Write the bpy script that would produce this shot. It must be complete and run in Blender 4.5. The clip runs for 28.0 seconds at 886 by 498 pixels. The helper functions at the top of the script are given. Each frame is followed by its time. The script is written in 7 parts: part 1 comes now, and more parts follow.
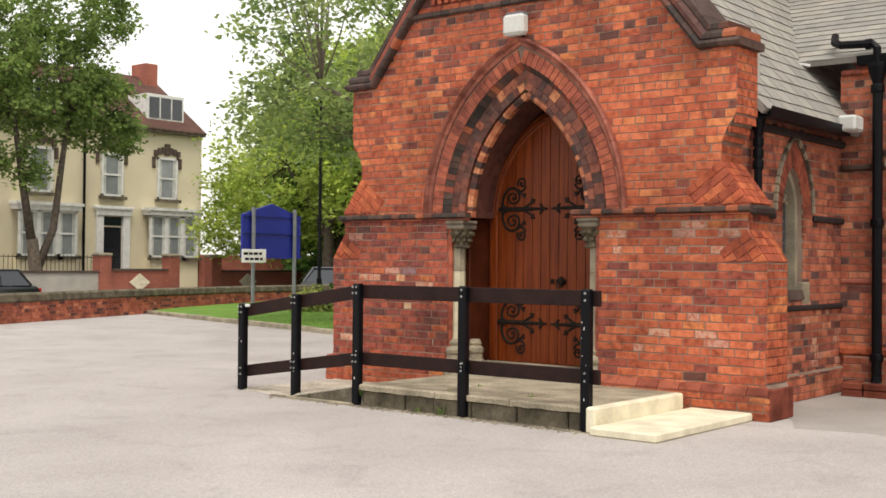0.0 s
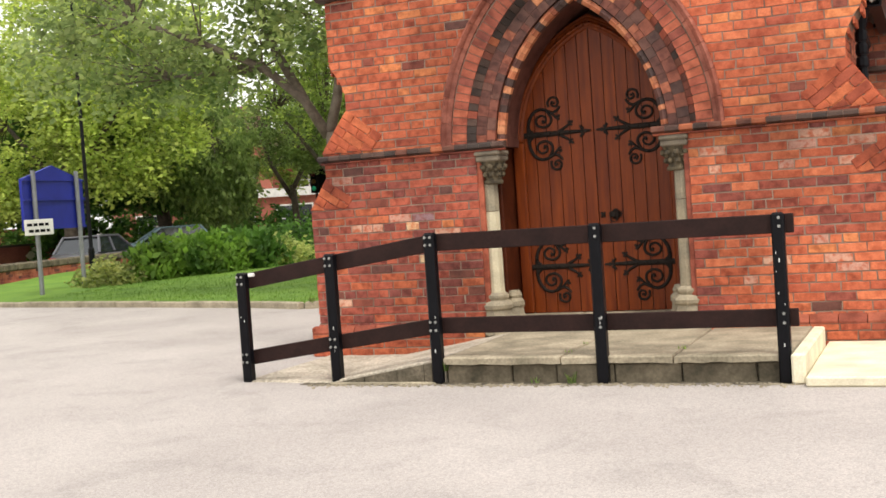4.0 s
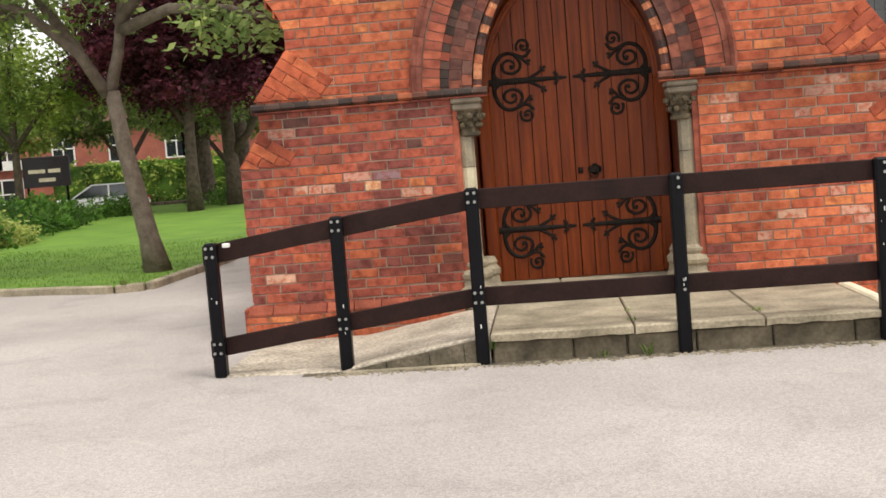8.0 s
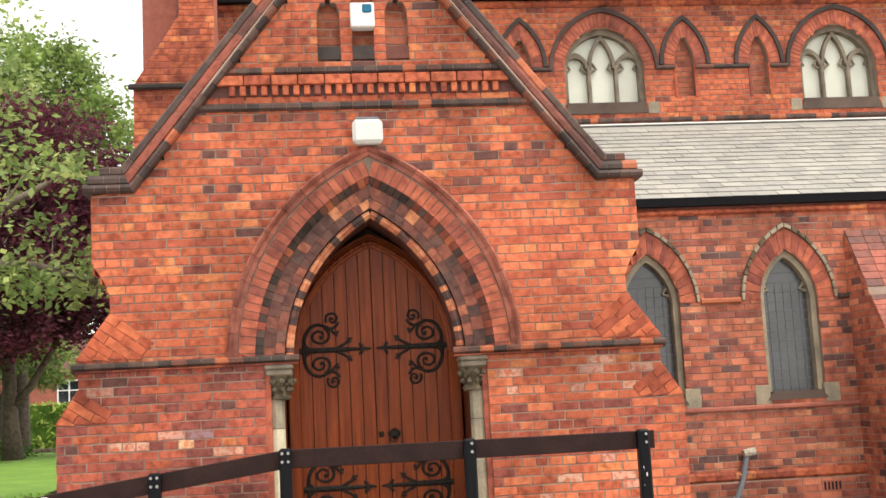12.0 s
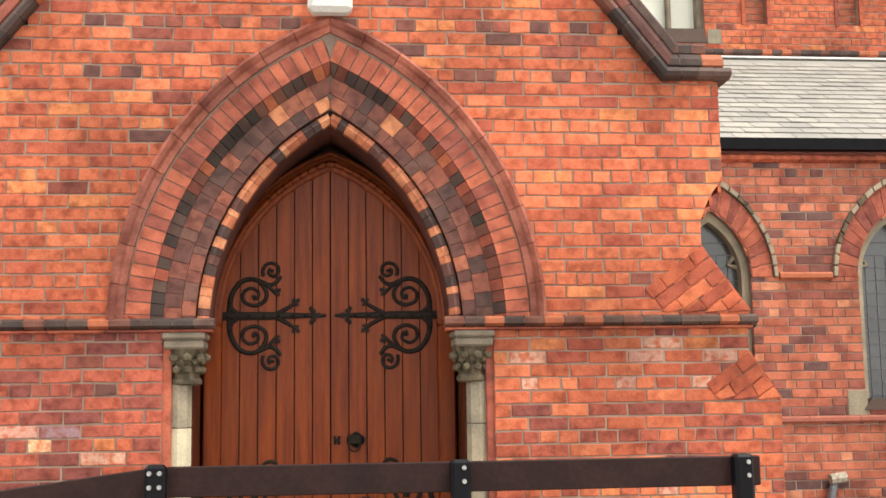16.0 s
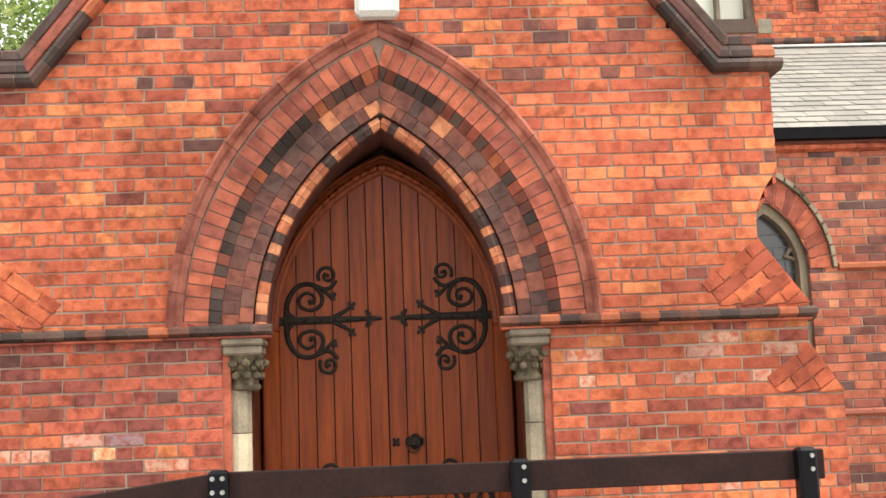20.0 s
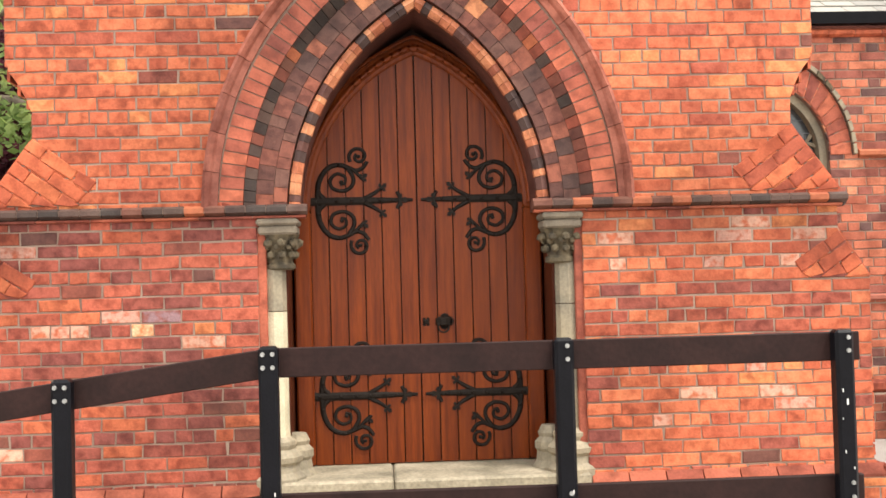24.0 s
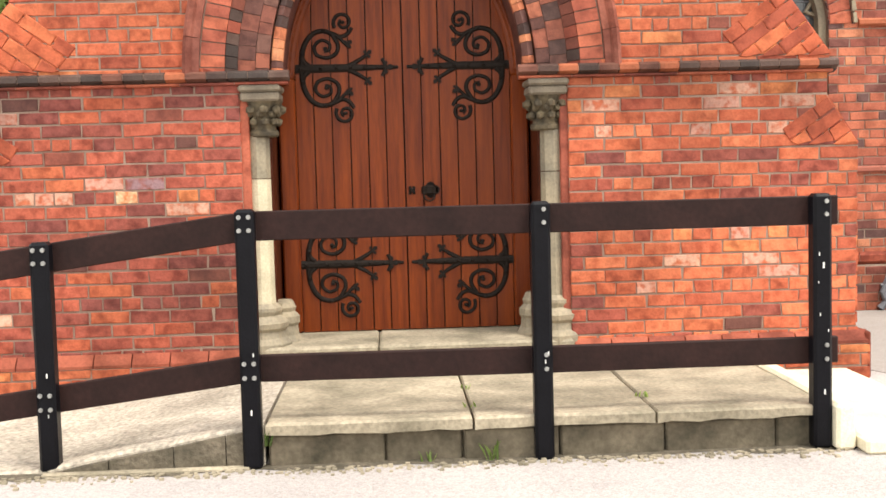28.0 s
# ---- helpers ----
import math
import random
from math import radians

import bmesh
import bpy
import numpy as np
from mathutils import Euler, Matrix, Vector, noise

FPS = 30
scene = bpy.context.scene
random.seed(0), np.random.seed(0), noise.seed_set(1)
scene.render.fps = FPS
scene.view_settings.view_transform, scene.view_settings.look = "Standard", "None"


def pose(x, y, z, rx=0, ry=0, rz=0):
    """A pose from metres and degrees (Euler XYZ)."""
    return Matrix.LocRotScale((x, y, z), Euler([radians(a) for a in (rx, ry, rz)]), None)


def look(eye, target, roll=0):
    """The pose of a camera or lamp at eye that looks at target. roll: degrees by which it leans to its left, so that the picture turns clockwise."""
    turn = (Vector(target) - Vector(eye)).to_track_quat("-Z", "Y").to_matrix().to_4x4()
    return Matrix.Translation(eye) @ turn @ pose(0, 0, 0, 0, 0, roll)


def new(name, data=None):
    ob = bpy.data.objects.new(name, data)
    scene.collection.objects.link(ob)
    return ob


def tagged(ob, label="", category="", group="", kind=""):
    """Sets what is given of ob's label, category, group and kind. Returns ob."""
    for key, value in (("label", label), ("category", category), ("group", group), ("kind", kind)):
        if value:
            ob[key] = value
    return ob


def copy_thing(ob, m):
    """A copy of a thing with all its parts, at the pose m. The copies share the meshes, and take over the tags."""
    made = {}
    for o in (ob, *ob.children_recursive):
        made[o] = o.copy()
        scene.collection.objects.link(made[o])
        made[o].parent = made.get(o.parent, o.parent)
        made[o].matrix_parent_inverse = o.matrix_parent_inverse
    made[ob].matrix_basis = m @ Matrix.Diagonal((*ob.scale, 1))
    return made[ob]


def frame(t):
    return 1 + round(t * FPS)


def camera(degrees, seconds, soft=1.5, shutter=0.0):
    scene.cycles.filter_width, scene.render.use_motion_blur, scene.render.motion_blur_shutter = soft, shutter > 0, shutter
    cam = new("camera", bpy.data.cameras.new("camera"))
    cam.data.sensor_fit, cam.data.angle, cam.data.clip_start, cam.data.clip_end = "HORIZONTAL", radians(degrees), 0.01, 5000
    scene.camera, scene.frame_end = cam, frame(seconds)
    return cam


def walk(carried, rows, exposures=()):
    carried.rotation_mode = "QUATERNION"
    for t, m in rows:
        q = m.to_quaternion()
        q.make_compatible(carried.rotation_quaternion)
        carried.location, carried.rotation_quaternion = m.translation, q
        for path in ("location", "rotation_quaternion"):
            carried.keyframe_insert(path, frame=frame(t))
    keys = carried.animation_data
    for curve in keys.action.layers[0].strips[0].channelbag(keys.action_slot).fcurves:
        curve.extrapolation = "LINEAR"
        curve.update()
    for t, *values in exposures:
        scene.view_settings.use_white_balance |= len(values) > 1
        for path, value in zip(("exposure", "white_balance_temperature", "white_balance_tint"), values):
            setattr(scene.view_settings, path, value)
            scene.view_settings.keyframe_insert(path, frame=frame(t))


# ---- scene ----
cam = camera(42.0, 28.0, soft=1.6)
PATH = [
    (0, (7.072, -9.868, 1.393), (5.802, -8.323, 1.418), 0.52),
    (0.5, (6.547, -10.081, 1.394), (5.448, -8.410, 1.419), 1.75),
    (1, (6.063, -10.178, 1.391), (4.985, -8.494, 1.389), 2.64),
    (1.5, (5.584, -10.237, 1.398), (4.507, -8.555, 1.299), 3.24),
    (2, (4.986, -10.299, 1.408), (4.156, -8.479, 1.378), -3.60),
    (2.5, (4.472, -10.252, 1.391), (3.619, -8.443, 1.425), -5.13),
    (3, (3.936, -10.131, 1.408), (3.047, -8.340, 1.452), -5.51),
    (3.5, (3.410, -10.076, 1.410), (2.628, -8.236, 1.449), -2.81),
    (4, (2.909, -9.908, 1.391), (2.117, -8.072, 1.317), -3.95),
    (4.5, (2.419, -9.754, 1.405), (1.750, -7.873, 1.296), -6.62),
    (6.5, (1.105, -9.260, 1.412), (0.595, -7.326, 1.383), -1.88),
    (7, (0.434, -9.261, 1.425), (0.057, -7.298, 1.371), -3.88),
    (7.5, (0.067, -9.246, 1.400), (-0.266, -7.275, 1.323), -4.75),
    (8, (-0.286, -9.305, 1.390), (-0.466, -7.319, 1.236), -4.46),
    (8.5, (-0.473, -9.546, 1.388), (-0.410, -7.557, 1.190), -3.43),
    (9, (-0.494, -9.765, 1.393), (-0.296, -7.780, 1.247), -1.95),
    (9.5, (-0.381, -9.879, 1.396), (-0.241, -7.890, 1.232), -3.37),
    (10, (-0.514, -10.047, 1.418), (-0.264, -8.064, 1.347), -4.01),
    (10.5, (-0.555, -10.112, 1.418), (-0.323, -8.127, 1.495), -4.11),
    (11, (-0.561, -10.146, 1.443), (-0.328, -8.167, 1.614), -4.78),
    (11.5, (-0.442, -10.176, 1.432), (-0.268, -8.201, 1.687), -4.28),
    (12, (-0.466, -10.179, 1.428), (-0.253, -8.209, 1.699), -2.95),
    (12.5, (-0.755, -9.299, 1.418), (-0.443, -7.337, 1.653), -1.51),
    (13, (-0.278, -7.666, 1.409), (-0.015, -5.700, 1.667), -1.35),
    (13.5, (-0.190, -7.395, 1.411), (0.009, -5.420, 1.658), -0.46),
    (15.5, (-0.012, -6.882, 1.460), (0.183, -4.908, 1.716), -0.54),
    (16, (-0.007, -6.881, 1.458), (0.189, -4.908, 1.716), -0.83),
    (16.5, (-0.006, -6.885, 1.456), (0.190, -4.913, 1.728), -1.10),
    (17, (-0.006, -6.888, 1.455), (0.176, -4.918, 1.747), -1.38),
    (17.5, (-0.006, -6.892, 1.453), (0.166, -4.922, 1.750), -1.59),
    (18, (-0.006, -6.893, 1.456), (0.144, -4.920, 1.744), -1.77),
    (18.5, (-0.007, -6.897, 1.458), (0.137, -4.925, 1.755), -1.81),
    (19, (-0.007, -6.897, 1.460), (0.110, -4.920, 1.742), -1.80),
    (19.5, (-0.009, -6.894, 1.460), (0.105, -4.916, 1.732), -1.99),
    (20, (-0.008, -6.889, 1.458), (0.096, -4.909, 1.719), -2.12),
    (20.5, (-0.026, -6.889, 1.458), (0.070, -4.904, 1.683), -1.82),
    (22.5, (-0.177, -6.916, 1.438), (0.035, -4.937, 1.634), -0.86),
    (23, (-0.206, -6.920, 1.433), (0.031, -4.942, 1.611), -0.70),
    (23.5, (-0.232, -6.914, 1.434), (0.010, -4.929, 1.484), -0.85),
    (24, (-0.254, -6.911, 1.449), (-0.143, -4.915, 1.510), -1.54),
    (24.5, (-0.257, -6.911, 1.448), (-0.235, -4.924, 1.678), -2.53),
    (25, (-0.208, -6.920, 1.429), (-0.134, -4.941, 1.709), -2.38),
    (25.5, (-0.129, -6.901, 1.405), (0.037, -4.923, 1.653), -1.97),
    (26, (-0.102, -6.888, 1.388), (0.088, -4.904, 1.550), -1.22),
    (26.5, (-0.111, -6.899, 1.366), (0.070, -4.908, 1.421), -0.74),
    (27, (-0.117, -6.908, 1.357), (0.042, -4.914, 1.344), -0.52),
    (27.5, (-0.117, -6.908, 1.354), (0.018, -4.914, 1.280), -0.74),
    (28, (-0.107, -6.902, 1.363), (-0.017, -4.909, 1.219), -1.52),
]
EXPOSURES = [(0, 0.46), (1, 0.62), (2, 0.22), (3, 0.75), (4, 0.75), (7, 0.95), (8, 0.62), (9, 0.35), (10, 0.45), (10.5, 0.75), (11, 1.07), (12, 1.04), (13, 1.0), (16, 1.15), (20, 1.18), (23, 1.29), (24, 1.38), (25, 1.27), (27, 1.35), (28, 1.27)]
walk(cam, [(t, look(eye, target, roll)) for t, eye, target, roll in PATH], EXPOSURES)

# ---- world and light ----
world = bpy.data.worlds.new("sky")
scene.world = world
world.use_nodes = True
wn, wl = world.node_tree.nodes, world.node_tree.links
sky = wn.new("ShaderNodeTexSky")
sky.sky_type, sky.sun_disc = "NISHITA", False
sky.sun_elevation, sky.sun_rotation = radians(63), radians(132)
sky.air_density, sky.dust_density, sky.ozone_density = 1.4, 4.0, 1.0
pale = wn.new("ShaderNodeMix")
pale.data_type = "RGBA"
pale.inputs[0].default_value = 0.75
pale.inputs[7].default_value = (9.5, 9.2, 8.7, 1)
wl.new(sky.outputs[0], pale.inputs[6])
wl.new(pale.outputs[2], wn["Background"].inputs["Color"])
wn["Background"].inputs["Strength"].default_value = 0.12
sun = new("sun", bpy.data.lights.new("sun", "SUN"))
sun.data.energy, sun.data.angle, sun.data.color = 1.3, radians(16), (1.0, 0.95, 0.87)
sun.matrix_world = look((4.5, -4.0, 12), (0, 0, 0))

# ---- materials ----
def material(name, base=(0.5, 0.5, 0.5), rough=0.7, metal=0.0, vary=0.25, scale=6.0, bump=0.15, fine=80.0, tint=None, island=None, spec=0.3, speckle=0.0):
    """A surface with variation at two scales: broad stains and a fine grain with relief."""
    m = bpy.data.materials.new(name)
    m.use_nodes = True
    n, l = m.node_tree.nodes, m.node_tree.links
    b = n["Principled BSDF"]
    b.inputs["Roughness"].default_value, b.inputs["Metallic"].default_value = rough, metal
    b.inputs["Specular IOR Level"].default_value = spec
    geo = n.new("ShaderNodeNewGeometry")
    broad = n.new("ShaderNodeTexNoise")
    broad.inputs["Scale"].default_value, broad.inputs["Detail"].default_value = scale, 5
    grain = n.new("ShaderNodeTexNoise")
    grain.inputs["Scale"].default_value, grain.inputs["Detail"].default_value = fine, 4
    l.new(geo.outputs["Position"], broad.inputs["Vector"])
    l.new(geo.outputs["Position"], grain.inputs["Vector"])
    ramp = n.new("ShaderNodeValToRGB")
    other = tint or tuple(c * 0.45 for c in base)
    ramp.color_ramp.elements[0].position, ramp.color_ramp.elements[1].position = (0.36, 0.56) if island else (0.3, 0.7)
    ramp.color_ramp.elements[0].color = (*[c + (o - c) * vary * 2 for c, o in zip(base, other)], 1) if vary <= 0.5 else (*other, 1)
    ramp.color_ramp.elements[1].color = (*base, 1)
    l.new(broad.outputs["Fac"], ramp.inputs["Fac"])
    out = ramp.outputs["Color"]
    if island and not name.startswith("slate"):
        # Weather stains that run across the joints.
        wide = n.new("ShaderNodeTexNoise")
        wide.inputs["Scale"].default_value, wide.inputs["Detail"].default_value, wide.inputs["Roughness"].default_value = 0.9, 7, 0.62
        l.new(geo.outputs["Position"], wide.inputs["Vector"])
        wash = n.new("ShaderNodeValToRGB")
        for k, (at, v) in enumerate(((0.34, 0.52), (0.56, 1.07))):
            wash.color_ramp.elements[k].position, wash.color_ramp.elements[k].color = at, (v, v * 0.98, v * 0.97, 1)
        l.new(wide.outputs["Fac"], wash.inputs["Fac"])
        both = n.new("ShaderNodeMix")
        both.data_type, both.blend_type = "RGBA", "MULTIPLY"
        both.inputs[0].default_value = 1.0
        l.new(out, both.inputs[6])
        l.new(wash.outputs["Color"], both.inputs[7])
        out = both.outputs[2]
    if island:
        pick = n.new("ShaderNodeValToRGB")
        r = pick.color_ramp
        r.interpolation = "CONSTANT"
        while len(r.elements) < len(island):
            r.elements.new(0.5)
        for k, (at, colour) in enumerate(island):
            r.elements[k].position, r.elements[k].color = at, (*colour, 1)
        if name.endswith("_joined"):
            l.new(geo.outputs["Random Per Island"], pick.inputs["Fac"])
        else:
            info = n.new("ShaderNodeObjectInfo")
            l.new(info.outputs["Random"], pick.inputs["Fac"])
        mul = n.new("ShaderNodeMix")
        mul.data_type, mul.blend_type = "RGBA", "MULTIPLY"
        mul.inputs[0].default_value = 1.0
        l.new(pick.outputs["Color"], mul.inputs[6])
        l.new(out, mul.inputs[7])
        out = mul.outputs[2]
    dust = n.new("ShaderNodeMix")
    dust.data_type, dust.blend_type = "RGBA", "OVERLAY"
    dust.inputs[0].default_value = 0.35 + speckle
    l.new(out, dust.inputs[6])
    l.new(grain.outputs["Fac"], dust.inputs[7])
    l.new(dust.outputs[2], b.inputs["Base Color"])
    bm_ = n.new("ShaderNodeBump")
    bm_.inputs["Strength"].default_value, bm_.inputs["Distance"].default_value = bump, 0.01
    l.new(grain.outputs["Fac"], bm_.inputs["Height"])
    l.new(bm_.outputs["Normal"], b.inputs["Normal"])
    return m


BRICKS = [(0.0, (0.490, 0.132, 0.061)), (0.24, (0.441, 0.112, 0.055)), (0.44, (0.519, 0.147, 0.068)), (0.58, (0.382, 0.095, 0.050)),
          (0.70, (0.480, 0.125, 0.059)), (0.84, (0.350, 0.088, 0.050)), (0.90, (0.600, 0.205, 0.080)), (0.965, (0.235, 0.068, 0.047))]
OLD = [(0.0, (0.490, 0.158, 0.090)), (0.22, (0.410, 0.128, 0.076)), (0.40, (0.535, 0.184, 0.104)), (0.54, (0.310, 0.102, 0.073)),
       (0.66, (0.470, 0.150, 0.086)), (0.79, (0.200, 0.082, 0.066)), (0.88, (0.600, 0.245, 0.135)), (0.94, (0.135, 0.072, 0.064))]
DUSK = [(0.0, (0.075, 0.052, 0.044)), (0.3, (0.105, 0.068, 0.055)), (0.55, (0.055, 0.043, 0.038)), (0.76, (0.17, 0.074, 0.052)), (0.88, (0.42, 0.135, 0.065))]
DARK = [(0.0, (0.050, 0.038, 0.034)), (0.35, (0.080, 0.050, 0.042)), (0.6, (0.036, 0.030, 0.030)), (0.80, (0.150, 0.054, 0.038)), (0.94, (0.360, 0.110, 0.050))]
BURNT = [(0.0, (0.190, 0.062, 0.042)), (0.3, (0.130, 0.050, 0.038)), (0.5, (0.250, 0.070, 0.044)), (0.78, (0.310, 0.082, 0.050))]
MIX = [(0.0, (0.115, 0.046, 0.034)), (0.22, (0.19, 0.064, 0.042)), (0.40, (0.088, 0.045, 0.036)), (0.54, (0.27, 0.086, 0.050)), (0.70, (0.145, 0.066, 0.048)), (0.86, (0.34, 0.112, 0.060)), (0.93, (0.60, 0.24, 0.105))]
ROLL = [(0.0, (0.60, 0.235, 0.115)), (0.30, (0.13, 0.060, 0.048)), (0.42, (0.52, 0.180, 0.088)), (0.66, (0.075, 0.046, 0.040)), (0.76, (0.66, 0.29, 0.145)), (0.92, (0.34, 0.105, 0.060))]
FAIR = [(0.0, (0.565, 0.160, 0.076)), (0.22, (0.490, 0.130, 0.064)), (0.42, (0.600, 0.182, 0.086)), (0.58, (0.430, 0.108, 0.057)), (0.72, (0.540, 0.150, 0.070)), (0.85, (0.640, 0.225, 0.092)), (0.92, (0.370, 0.092, 0.054))]
VOUS = [(0.0, (0.405, 0.112, 0.064)), (0.28, (0.330, 0.090, 0.055)), (0.52, (0.465, 0.132, 0.070)), (0.72, (0.270, 0.076, 0.052)), (0.88, (0.375, 0.102, 0.060))]
HOOD = [(0.0, (0.320, 0.118, 0.084)), (0.35, (0.265, 0.098, 0.072)), (0.7, (0.370, 0.132, 0.090))]
SKEW = [(0.0, (0.52, 0.130, 0.060)), (0.3, (0.43, 0.104, 0.052)), (0.55, (0.57, 0.160, 0.070)), (0.8, (0.36, 0.088, 0.048))]
FOOT = [(0.0, (0.29, 0.082, 0.049)), (0.3, (0.24, 0.067, 0.043)), (0.6, (0.33, 0.098, 0.058))]
DUSKY = [(0.0, (0.36, 0.092, 0.060)), (0.28, (0.29, 0.080, 0.057)), (0.55, (0.43, 0.110, 0.064)), (0.80, (0.23, 0.068, 0.054))]
one = (1.0, 1.0, 1.0)
soot = (0.56, 0.48, 0.47)
